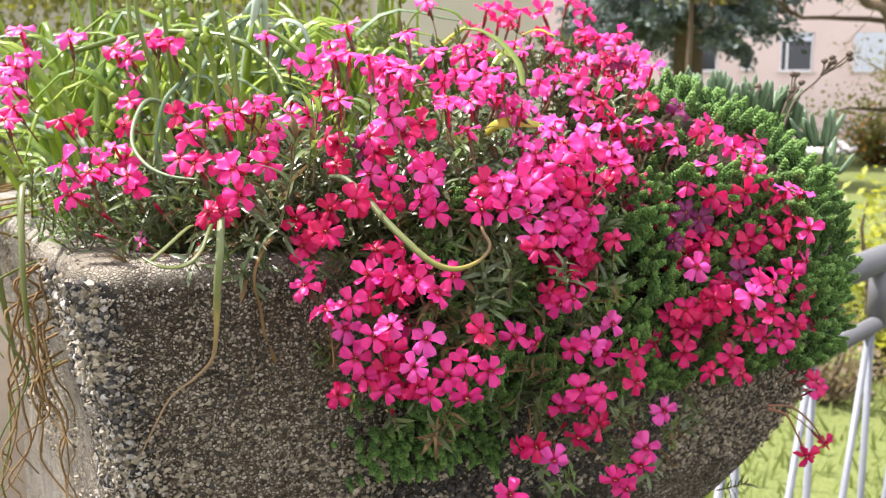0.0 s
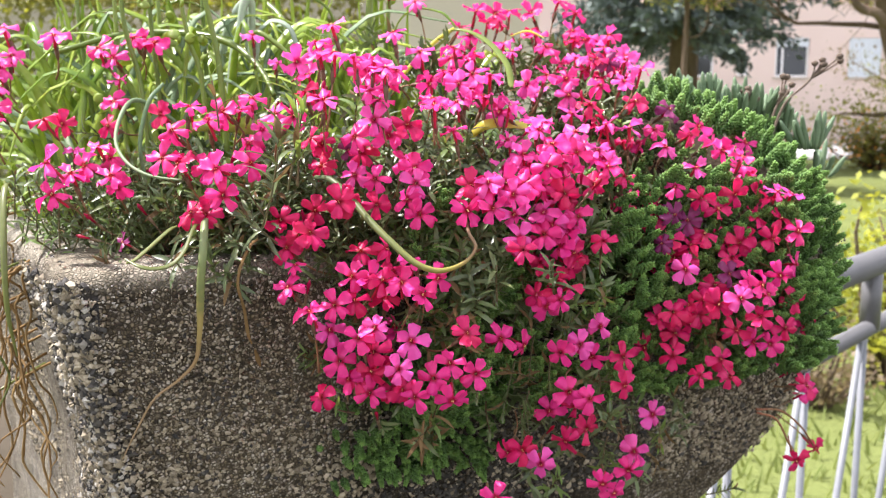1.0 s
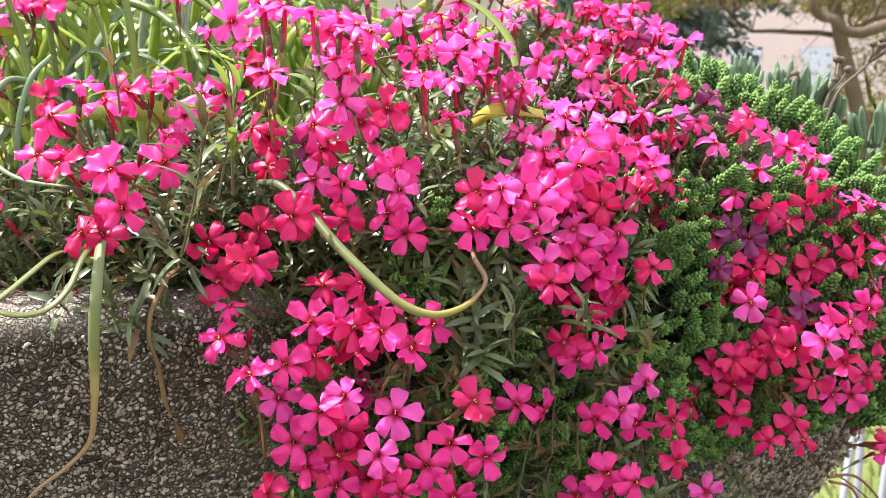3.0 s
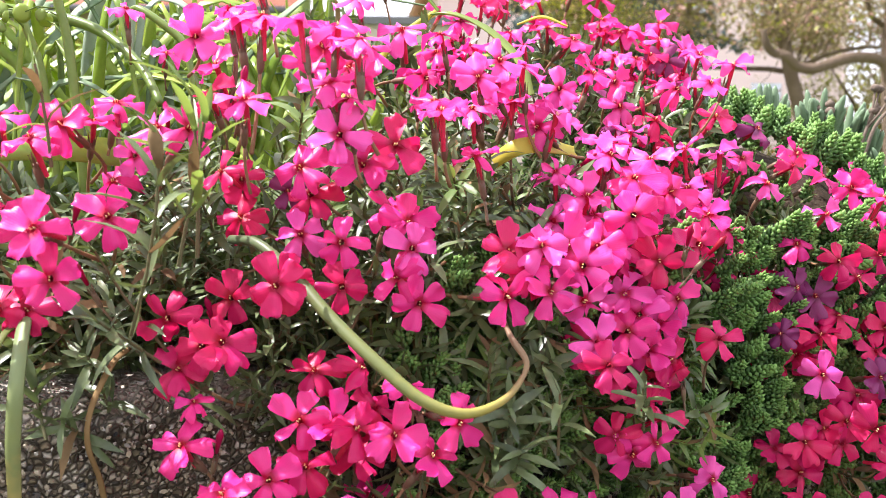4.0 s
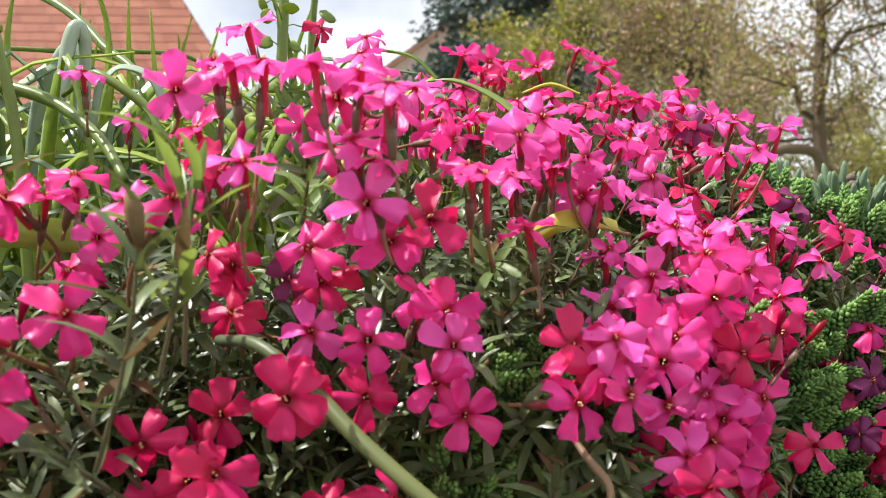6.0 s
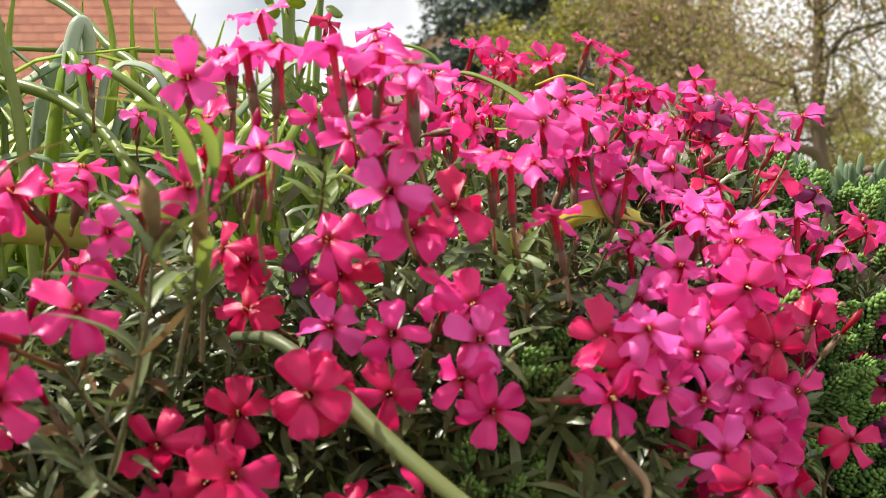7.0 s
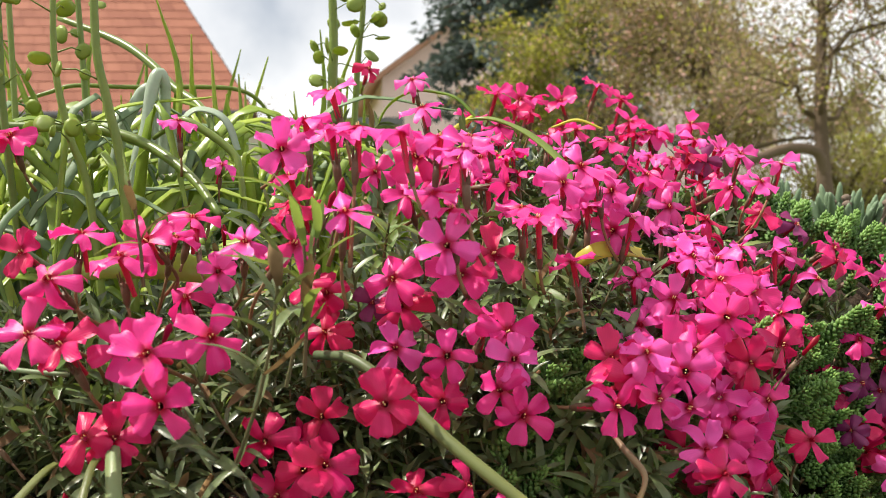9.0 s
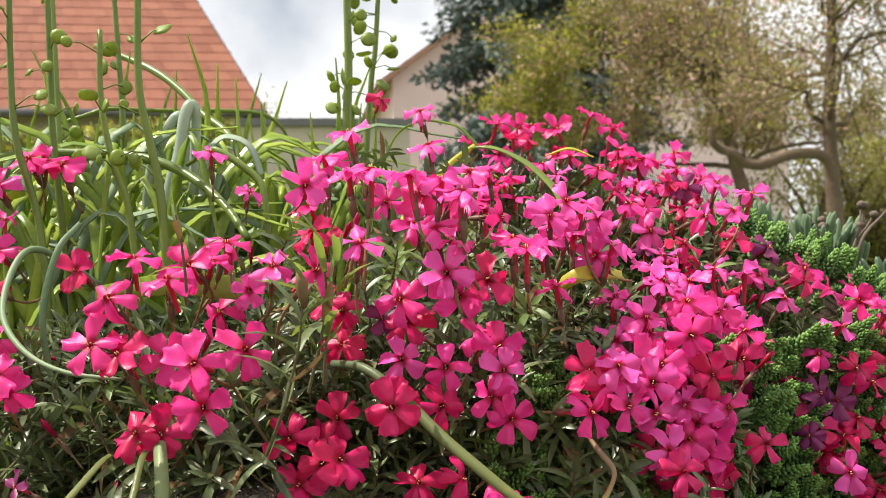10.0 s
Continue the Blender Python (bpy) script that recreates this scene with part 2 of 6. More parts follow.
def aggregate_mat():
    """Weathered concrete with a skin of small exposed pebbles, stained dark in broad streaks."""
    m, n, l, p, out = node_mat("weathered_concrete")
    pos = n.new("ShaderNodeTexCoord")
    vor = n.new("ShaderNodeTexVoronoi"); vor.inputs["Scale"].default_value = 460
    edge = n.new("ShaderNodeTexVoronoi"); edge.feature = "DISTANCE_TO_EDGE"; edge.inputs["Scale"].default_value = 460
    warp = n.new("ShaderNodeTexNoise"); warp.inputs["Scale"].default_value = 120
    big = n.new("ShaderNodeTexNoise"); big.inputs["Scale"].default_value, big.inputs["Detail"].default_value = 7, 5
    fine = n.new("ShaderNodeTexNoise"); fine.inputs["Scale"].default_value, fine.inputs["Detail"].default_value = 900, 3
    mv = n.new("ShaderNodeMix"); mv.data_type = "VECTOR"; mv.inputs[0].default_value = 0.004
    l.new(pos.outputs["Object"], mv.inputs[4]); l.new(warp.outputs["Color"], mv.inputs[5])
    for t in (warp, big, fine):
        l.new(pos.outputs["Object"], t.inputs["Vector"])
    for t in (vor, edge):
        l.new(mv.outputs[1], t.inputs["Vector"])
    cell = n.new("ShaderNodeSeparateColor"); l.new(vor.outputs["Color"], cell.inputs[0])
    r1 = n.new("ShaderNodeValToRGB")
    r1.color_ramp.elements[0].color, r1.color_ramp.elements[1].color = (0.05, 0.042, 0.033, 1), (0.72, 0.66, 0.56, 1)
    e = r1.color_ramp.elements.new(0.55); e.color = (0.33, 0.27, 0.175, 1)
    l.new(cell.outputs[0], r1.inputs[0])
    gap = n.new("ShaderNodeMapRange"); gap.inputs[1].default_value, gap.inputs[2].default_value = 0.0, 0.25
    l.new(edge.outputs["Distance"], gap.inputs[0])
    joint = n.new("ShaderNodeMix"); joint.data_type = "RGBA"; joint.inputs[6].default_value = (0.085, 0.068, 0.047, 1)
    l.new(gap.outputs[0], joint.inputs[0]); l.new(r1.outputs[0], joint.inputs[7])
    st = n.new("ShaderNodeMapRange"); st.inputs[1].default_value, st.inputs[2].default_value = 0.44, 0.62
    l.new(big.outputs["Fac"], st.inputs[0])
    stain = n.new("ShaderNodeMix"); stain.data_type = "RGBA"; stain.blend_type = "MULTIPLY"; stain.inputs[7].default_value = (0.6, 0.58, 0.57, 1)
    l.new(st.outputs[0], stain.inputs[0]); l.new(joint.outputs[2], stain.inputs[6])
    # dark rain streaks run down the sides
    run = n.new("ShaderNodeMapping"); run.inputs["Scale"].default_value = (34, 34, 4)
    l.new(pos.outputs["Object"], run.inputs["Vector"])
    drip = n.new("ShaderNodeTexNoise"); drip.inputs["Scale"].default_value, drip.inputs["Detail"].default_value = 1.0, 4
    l.new(run.outputs[0], drip.inputs["Vector"])
    dm = n.new("ShaderNodeMapRange"); dm.inputs[1].default_value, dm.inputs[2].default_value, dm.inputs[4].default_value = 0.5, 0.68, 0.9
    l.new(drip.outputs["Fac"], dm.inputs[0])
    streak = n.new("ShaderNodeMix"); streak.data_type = "RGBA"; streak.blend_type = "MULTIPLY"; streak.inputs[7].default_value = (0.72, 0.7, 0.66, 1)
    l.new(dm.outputs[0], streak.inputs[0]); l.new(stain.outputs[2], streak.inputs[6])
    # near-black noise blotches on the rough near corner, masked by facing
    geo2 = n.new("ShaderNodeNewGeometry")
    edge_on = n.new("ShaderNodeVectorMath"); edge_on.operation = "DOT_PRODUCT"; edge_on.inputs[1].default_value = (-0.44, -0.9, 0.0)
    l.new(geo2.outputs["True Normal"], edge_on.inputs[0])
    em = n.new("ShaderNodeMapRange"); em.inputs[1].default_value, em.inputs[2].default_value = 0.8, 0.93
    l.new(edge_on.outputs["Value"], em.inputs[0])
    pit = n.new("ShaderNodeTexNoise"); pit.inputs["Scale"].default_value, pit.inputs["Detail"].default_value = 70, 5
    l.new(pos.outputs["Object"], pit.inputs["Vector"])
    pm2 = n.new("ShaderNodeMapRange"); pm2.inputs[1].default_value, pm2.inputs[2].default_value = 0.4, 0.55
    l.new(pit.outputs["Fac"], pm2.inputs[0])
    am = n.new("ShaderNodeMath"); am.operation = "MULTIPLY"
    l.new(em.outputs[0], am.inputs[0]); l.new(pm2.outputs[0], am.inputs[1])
    corner_dark = n.new("ShaderNodeMix"); corner_dark.data_type = "RGBA"; corner_dark.inputs[7].default_value = (0.05, 0.05, 0.055, 1)
    # a broad black stain where water runs out from under the plants, their shade painted in with it
    along = n.new("ShaderNodeVectorMath"); along.operation = "DOT_PRODUCT"; along.inputs[1].default_value = (0.906, 0.423, 0.0)
    l.new(pos.outputs["Object"], along.inputs[0])
    waver = n.new("ShaderNodeMath"); waver.operation = "MULTIPLY_ADD"; waver.inputs[1].default_value = 0.07
    l.new(drip.outputs["Fac"], waver.inputs[0]); l.new(along.outputs["Value"], waver.inputs[2])
    wet_shade = n.new("ShaderNodeValToRGB")
    wet_shade.color_ramp.elements[0].position, wet_shade.color_ramp.elements[0].color = 0.21, (0, 0, 0, 1)
    wet_shade.color_ramp.elements[1].position, wet_shade.color_ramp.elements[1].color = 0.54, (0, 0, 0, 1)
    for at_, v in ((0.26, 0.9), (0.4, 0.9)):
        wet_shade.color_ramp.elements.new(at_).color = (v, v, v, 1)
    l.new(waver.outputs[0], wet_shade.inputs[0])
    soaked_shaded = n.new("ShaderNodeMix"); soaked_shaded.data_type = "RGBA"; soaked_shaded.blend_type = "MULTIPLY"; soaked_shaded.inputs[7].default_value = (0.3, 0.31, 0.33, 1)
    l.new(wet_shade.outputs[0], soaked_shaded.inputs[0]); l.new(streak.outputs[2], soaked_shaded.inputs[6])
    l.new(am.outputs[0], corner_dark.inputs[0]); l.new(soaked_shaded.outputs[2], corner_dark.inputs[6])
    # the rim is rubbed down to pale cement, its sunlight also painted into the colour; the side face is a smoother
    # cement skin
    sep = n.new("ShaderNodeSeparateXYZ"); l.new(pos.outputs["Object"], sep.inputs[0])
    # by height: the paler top includes the brightness of sun on the rim
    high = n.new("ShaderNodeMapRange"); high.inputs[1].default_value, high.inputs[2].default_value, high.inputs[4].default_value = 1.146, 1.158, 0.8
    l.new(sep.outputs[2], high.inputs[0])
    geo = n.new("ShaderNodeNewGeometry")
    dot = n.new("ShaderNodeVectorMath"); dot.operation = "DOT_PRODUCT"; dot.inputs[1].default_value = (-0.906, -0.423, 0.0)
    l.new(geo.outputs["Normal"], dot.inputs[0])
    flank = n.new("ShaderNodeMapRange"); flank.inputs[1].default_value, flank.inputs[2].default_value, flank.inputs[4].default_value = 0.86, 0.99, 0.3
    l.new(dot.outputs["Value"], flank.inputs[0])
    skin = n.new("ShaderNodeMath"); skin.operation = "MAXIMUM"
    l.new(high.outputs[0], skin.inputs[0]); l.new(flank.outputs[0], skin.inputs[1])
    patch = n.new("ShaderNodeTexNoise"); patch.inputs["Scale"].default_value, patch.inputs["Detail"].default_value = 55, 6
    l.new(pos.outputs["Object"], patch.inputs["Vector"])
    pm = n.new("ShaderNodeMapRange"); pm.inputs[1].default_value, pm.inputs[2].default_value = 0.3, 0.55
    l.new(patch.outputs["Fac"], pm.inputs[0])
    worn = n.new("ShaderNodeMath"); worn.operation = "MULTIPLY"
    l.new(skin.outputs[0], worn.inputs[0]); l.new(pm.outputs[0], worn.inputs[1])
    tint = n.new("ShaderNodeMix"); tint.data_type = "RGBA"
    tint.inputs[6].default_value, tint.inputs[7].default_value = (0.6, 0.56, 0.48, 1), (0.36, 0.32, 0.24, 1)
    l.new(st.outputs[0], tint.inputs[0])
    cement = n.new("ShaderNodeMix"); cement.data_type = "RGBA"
    l.new(worn.outputs[0], cement.inputs[0]); l.new(corner_dark.outputs[2], cement.inputs[6]); l.new(tint.outputs[2], cement.inputs[7])
    l.new(cement.outputs[2], p.inputs["Base Color"])
    p.inputs["Roughness"].default_value, p.inputs["Specular IOR Level"].default_value = 0.85, 0.25
    h = n.new("ShaderNodeMath"); h.operation = "MULTIPLY_ADD"; h.inputs[1].default_value = 0.25
    l.new(fine.outputs["Fac"], h.inputs[0]); l.new(gap.outputs[0], h.inputs[2])
    b = n.new("ShaderNodeBump"); b.inputs["Strength"].default_value, b.inputs["Distance"].default_value = 1.0, 0.0014
    l.new(h.outputs[0], b.inputs["Height"]); l.new(b.outputs["Normal"], p.inputs["Normal"])
    return m


CONCRETE = aggregate_mat()
PEBBLE_DARK = surface("aggregate_pebble_dark", (0.022, 0.022, 0.024), (0.11, 0.1, 0.085), 0.75, 0.3, 60, 900, 0.3, 0.0006)
PEBBLE_PALE = surface("aggregate_pebble_pale", (0.22, 0.2, 0.17), (0.6, 0.57, 0.51), 0.8, 0.2, 60, 900, 0.3, 0.0006)
PEBBLE = surface("aggregate_pebble", (0.09, 0.07, 0.043), (0.52, 0.45, 0.33), 0.7, 0.3, 60, 900, 0.3, 0.0006)
PAINT = surface("grey_painted_steel", (0.10, 0.10, 0.105), (0.15, 0.15, 0.155), 0.4, 0.5, 8, 200, 0.1, 0.0004)
DARKSTEEL = surface("dark_painted_steel", (0.09, 0.09, 0.095), (0.15, 0.15, 0.155), 0.42, 0.5, 8, 200, 0.1, 0.0004)
GALV = surface("pale_steel_bars", (0.17, 0.18, 0.2), (0.26, 0.275, 0.3), 0.4, 0.5, 8, 200, 0.1, 0.0004)
GRASS = surface("lawn_sheet", (0.085, 0.11, 0.032), (0.19, 0.22, 0.07), 0.9, 0.15, 1.3, 40, 0.8, 0.02)
BLADE = leaf_mat("grass_blade", (0.10, 0.145, 0.035), (0.22, 0.26, 0.08), (0.32, 0.36, 0.09), 0.35, scale=2, fine=60)
# for the added dark ground that keeps lawn bounce off the planter
DARK_GROUND = surface("dark_ground", (0.035, 0.034, 0.033), (0.075, 0.072, 0.07), 0.92, 0.2, 3.0, 220, 0.8, 0.004)
GRAVEL = surface("grey_drive", (0.26, 0.26, 0.26), (0.42, 0.41, 0.4), 0.9, 0.2, 0.6, 30, 0.6, 0.01)
PAVING = surface("worn_beige_paving", (0.055, 0.045, 0.03), (0.11, 0.088, 0.06), 0.9, 0.2, 3.0, 60, 0.6, 0.006)
RENDERWALL = surface("pink_beige_render", (0.62, 0.49, 0.45), (0.74, 0.61, 0.56), 0.9, 0.15, 0.6, 30, 0.4, 0.004)
GREYWALL = surface("grey_beige_render", (0.4, 0.36, 0.3), (0.52, 0.47, 0.4), 0.9, 0.15, 0.6, 30, 0.4, 0.004)
TILE = surface("terracotta_tile", (0.22, 0.08, 0.052), (0.33, 0.135, 0.088), 0.8, 0.2, 2.0, 25, 0.4, 0.004)
TILE_BROWN = surface("brown_roof_tile", (0.3, 0.17, 0.11), (0.42, 0.25, 0.17), 0.85, 0.2, 2.0, 25, 0.4, 0.004)
FRAME = surface("window_frame_white", (0.65, 0.66, 0.68), (0.8, 0.8, 0.8), 0.5, 0.4, 3, 60, 0.1, 0.001)
SHUTTER = surface("roller_shutter", (0.55, 0.6, 0.66), (0.66, 0.71, 0.77), 0.55, 0.4, 3, 60, 0.1, 0.001)
GLASS = surface("dark_window_glass", (0.02, 0.025, 0.03), (0.04, 0.045, 0.05), 0.08, 0.6, 3, 20, 0.0, 0.001)
BARK = surface("bark_brown", (0.07, 0.05, 0.035), (0.2, 0.15, 0.11), 0.95, 0.1, 4, 40, 1.0, 0.01)
NEEDLE = leaf_mat("conifer_needles", (0.075, 0.1, 0.095), (0.21, 0.26, 0.24), (0.05, 0.09, 0.04), 0.1, rough=0.6, spec=0.2, scale=0.8, fine=8)
OLIVE_LEAF = leaf_mat("olive_spring_leaf", (0.09, 0.095, 0.03), (0.24, 0.23, 0.06), (0.36, 0.35, 0.07), 0.35, scale=1.0, fine=8)
BROWN_LEAF = leaf_mat("brown_bud_leaf", (0.13, 0.1, 0.06), (0.27, 0.205, 0.125), (0.38, 0.3, 0.13), 0.4, scale=1.0, fine=8)
YELLOW_LEAF = leaf_mat("yellow_green_leaf", (0.2, 0.24, 0.03), (0.42, 0.44, 0.06), (0.6, 0.6, 0.06), 0.4, scale=1.0, fine=8)
BLOSSOM_PINK = leaf_mat("pale_pink_blossom", (0.6, 0.3, 0.26), (0.75, 0.5, 0.45), (0.7, 0.4, 0.35), 0.3, scale=3)
BLOSSOM_ORANGE = leaf_mat("orange_blossom", (0.75, 0.2, 0.03), (0.85, 0.4, 0.06), (0.8, 0.3, 0.05), 0.3, scale=3)

# ---- mesh helpers ----
rng = np.random.default_rng(7)


class Bag:
    """Collects many small pieces into one mesh."""

    def __init__(self):
        self.v, self.f, self.m, self.uv, self.n = [], [], [], [], 0

    def add(self, V, F, mat=0, M=None, uv=None):
        V = np.asarray(V, float)
        if M is not None:
            V = V @ M[:3, :3].T + M[:3, 3]
        self.v.append(V)
        n = self.n
        self.f.extend([tuple(i + n for i in f) for f in F])
        self.m.extend([mat] * len(F))
        self.uv.append(np.zeros((len(V), 2)) if uv is None else np.asarray(uv, float))
        self.n += len(V)

    def mesh(self, name, mats, smooth=True):
        me = bpy.data.meshes.new(name)
        me.from_pydata(np.concatenate(self.v).tolist(), [], self.f)
        for m in mats:
            me.materials.append(m)
        me.polygons.foreach_set("material_index", self.m)
        me.polygons.foreach_set("use_smooth", [smooth] * len(self.f))
        layer = me.uv_layers.new(name="UVMap")
        idx = np.empty(len(me.loops), int)
        me.loops.foreach_get("vertex_index", idx)
        layer.data.foreach_set("uv", np.concatenate(self.uv)[idx].ravel())
        me.update()
        return me


def child(ob, parent):
    ob.parent = parent
    return ob


def unit(v):
    v = np.asarray(v, float)
    return v / (np.linalg.norm(v) + 1e-12)


def frame_to(n, at=(0, 0, 0), spin=None, scale=1.0):
    """A matrix whose z axis points along n."""
    z = unit(n)
    a = unit(np.cross(z, (0.3, 0.9, 0.2) if abs(z[1]) < 0.9 else (1, 0, 0)))
    b = np.cross(z, a)
    s = rng.uniform(0, 2 * np.pi) if spin is None else spin
    x = a * np.cos(s) + b * np.sin(s)
    y = np.cross(z, x)
    M = np.eye(4)
    M[:3, 0], M[:3, 1], M[:3, 2], M[:3, 3] = x * scale, y * scale, z * scale, at
    return M


def smooth_line(points, per=6):
    """A smooth line (Catmull-Rom) through a few points."""
    P = np.asarray(points, float)
    P = np.vstack([2 * P[0] - P[1], P, 2 * P[-1] - P[-2]])
    out = []
    for i in range(1, len(P) - 2):
        for t in np.linspace(0, 1, per, endpoint=False):
            a, b, c, d = P[i - 1], P[i], P[i + 1], P[i + 2]
            out.append(0.5 * ((2 * b) + (c - a) * t + (2 * a - 5 * b + 4 * c - d) * t * t + (3 * b - a - 3 * c + d) * t ** 3))
    out.append(P[-2])
    return np.array(out)


def tube(points, radii, sides=6, close=True):
    P = np.asarray(points, float)
    R = np.broadcast_to(np.asarray(radii, float), (len(P),)) if np.ndim(radii) == 0 else np.interp(np.linspace(0, 1, len(P)), np.linspace(0, 1, len(radii)), radii)
    T = np.gradient(P, axis=0)
    T /= np.linalg.norm(T, axis=1)[:, None] + 1e-12
    side = unit(np.cross(T[0], (0.13, 0.21, 0.97) if abs(T[0][2]) < 0.9 else (1, 0.1, 0)))
    V, F = [], []
    for i in range(len(P)):
        side = unit(side - T[i] * np.dot(side, T[i]))
        up = np.cross(T[i], side)
        for k in range(sides):
            a = 2 * np.pi * k / sides
            V.append(P[i] + R[i] * (side * np.cos(a) + up * np.sin(a)))
    for i in range(len(P) - 1):
        for k in range(sides):
            a, b = i * sides + k, i * sides + (k + 1) % sides
            F.append((a, b, b + sides, a + sides))
    if close:
        F.append(tuple(range(sides))[::-1])
        F.append(tuple(range((len(P) - 1) * sides, len(P) * sides)))
    return np.array(V), F


def ribbon(points, widths, face=(0, 0, 1), fold=0.18, thick=0.0009):
    """A long leaf along a line: folded along its middle, with a thickness."""
    P = np.asarray(points, float)
    W = np.interp(np.linspace(0, 1, len(P)), np.linspace(0, 1, len(widths)), widths)
    T = np.gradient(P, axis=0)
    T /= np.linalg.norm(T, axis=1)[:, None] + 1e-12
    V, F, n = [], [], 6
    side = None
    for i in range(len(P)):
        s = np.cross(T[i], face)
        if np.linalg.norm(s) < 0.15:
            s = np.cross(T[i], (1, 0.2, 0.1)) if side is None else side
        s = unit(s)
        if side is not None and np.dot(s, side) < 0:
            s = -s
        side = unit(s if side is None else 0.6 * s + 0.4 * side)
        up = unit(np.cross(side, T[i]))
        w = W[i] / 2
        V += [P[i] - side * w + up * fold * w, P[i] - up * fold * w * 0.4, P[i] + side * w + up * fold * w,
              P[i] + side * w + up * (fold * w - thick), P[i] - up * (fold * w * 0.4 + thick), P[i] - side * w + up * (fold * w - thick)]
    for i in range(len(P) - 1):
        for k in range(n):
            a, b = i * n + k, i * n + (k + 1) % n
            F.append((a, b, b + n, a + n))
    return np.array(V), F


def box(x0, x1, y0, y1, z0, z1):
    V = [(x, y, z) for z in (z0, z1) for x, y in ((x0, y0), (x1, y0), (x1, y1), (x0, y1))]
    return V, [(3, 2, 1, 0), (4, 5, 6, 7), (0, 1, 5, 4), (1, 2, 6, 5), (2, 3, 7, 6), (3, 0, 4, 7)]


def part(name, V, F, material, parent=None, label="", smooth=True, bevel=0.0):
    b = Bag()
    b.add(V, F)
    ob = new(name, b.mesh(name, [material], smooth))
    if bevel:
        mod = ob.modifiers.new("bevel", "BEVEL")
        mod.width, mod.segments = bevel, 2
    if parent:
        ob.parent = parent
    return tagged(ob, label) if label else ob


def bag_part(name, bag, mats, parent=None, label="", smooth=True, kind=""):
    ob = new(name, bag.mesh(name, mats, smooth))
    if parent:
        ob.parent = parent
    return tagged(ob, label, kind=kind)


# ---- ground ----
def ground_sheet():
    """One sheet to the horizon, finer and uneven near by."""
    b = Bag()
    xs = np.concatenate([-np.geomspace(900, 6, 14), np.linspace(-5, 9, 29), np.geomspace(10, 900, 14)])
    ys = np.concatenate([-np.geomspace(900, 3, 12), np.linspace(-2, 12, 29), np.geomspace(13, 1500, 16)])
    V = [(x, y, 0.02 * noise.noise((x * 1.3, y * 1.3, 0)) if abs(x) < 12 and abs(y) < 16 else 0.0) for y in ys for x in xs]
    nx = len(xs)
    F = [(j * nx + i, j * nx + i + 1, (j + 1) * nx + i + 1, (j + 1) * nx + i) for j in range(len(ys) - 1) for i in range(nx - 1)]
    b.add(V, F)
    return tagged(new("ground", b.mesh("ground", [GRASS])), "sunlit green lawn reaching to the houses", "lawn", kind="structure")


ground_sheet()
part("road", *box(-40, 60, 23.5, 31.5, 0.02, 0.06), GRAVEL, label="pale grey gravel drive before the pink house")
tagged(bpy.data.objects["road"], category="road", kind="structure")


part("pavement", *box(-3.4, -0.65, -5.0, 7.5, 0.015, 0.05), PAVING, label="pale worn paving beside the planter")
tagged(bpy.data.objects["pavement"], category="pavement", kind="structure")


# added out of view: dark ground that lowers the bounce on the planter's front
part("pavement", *box(-0.64, 6.0, -5.0, 1.2, 0.015, 0.05), DARK_GROUND, label="unseen dark ground added to cut light bounced onto the planter")
tagged(bpy.data.objects["pavement.001"], category="pavement", kind="structure")


def lawn_blades():
    b = Bag()
    for i in range(15000):
        x, y = rng.uniform(-0.4, 5.0), 1.3 + 7.0 * rng.random() ** 1.2
        h, w = rng.uniform(0.04, 0.11), rng.uniform(0.004, 0.009)
        t = rng.uniform(0, 6.28)
        lean = np.array((rng.normal(0, 0.35), rng.normal(0, 0.35), 1)) * h
        s = np.array((math.cos(t), math.sin(t), 0)) * w
        p = np.array((x, y, -0.01))
        b.add([p - s, p + s, p + lean * 0.6 + s * 0.7, p + lean * 0.6 - s * 0.7, p + lean * (1, 1, 0.95)], [(0, 1, 2, 3), (3, 2, 4)])
    return bag_part("grass", b, [BLADE], label="short sunlit lawn grass", kind="stuff")


tagged(lawn_blades(), category="grass")


# ---- planter ----
LEFT_CORNER = np.array((-0.199, 0.508))
FRONT = unit((math.cos(radians(25)), math.sin(radians(25))))       # along the front face
DEPTH = unit((math.cos(radians(120)), math.sin(radians(120))))                            # into the planter
SIZE, RIM = 0.585, 1.160
CENTRE = LEFT_CORNER + (FRONT + DEPTH) * SIZE / 2
PLANTER_H = 0.36


def square_ring(half, radius, z, seg=6, per_side=10, inner=False):
    """A square ring with rounded corners in the planter's own directions."""
    radius = min(radius, half * 0.9)
    pts = []
    for c in range(4):
        a0 = math.pi + c * math.pi / 2
        cx, cy = [(-1, -1), (1, -1), (1, 1), (-1, 1)][c]
        for k in range(seg + 1):
            a = a0 + (math.pi / 2) * k / seg
            pts.append((cx * (half - radius) + radius * math.cos(a), cy * (half - radius) + radius * math.sin(a)))
        nxt = [(1, -1), (1, 1), (-1, 1), (-1, -1)][c]
        p0 = pts[-1]
        a1 = a0 + math.pi / 2
        p1 = (nxt[0] * (half - radius) + radius * math.cos(a1), nxt[1] * (half - radius) + radius * math.sin(a1))
        for k in range(1, per_side):
            t = k / per_side
            pts.append((p0[0] + (p1[0] - p0[0]) * t, p0[1] + (p1[1] - p0[1]) * t))
    d = max(0.0, RIM - z) if z > RIM - PLANTER_H - 0.01 and not inner else 0.0
    pts = [inset(u, v, d) for u, v in pts]
    return [(*(CENTRE + FRONT * u + DEPTH * v), z) for u, v in pts]


def taper(d):
    return 0.13 * d + 0.75 * d * d


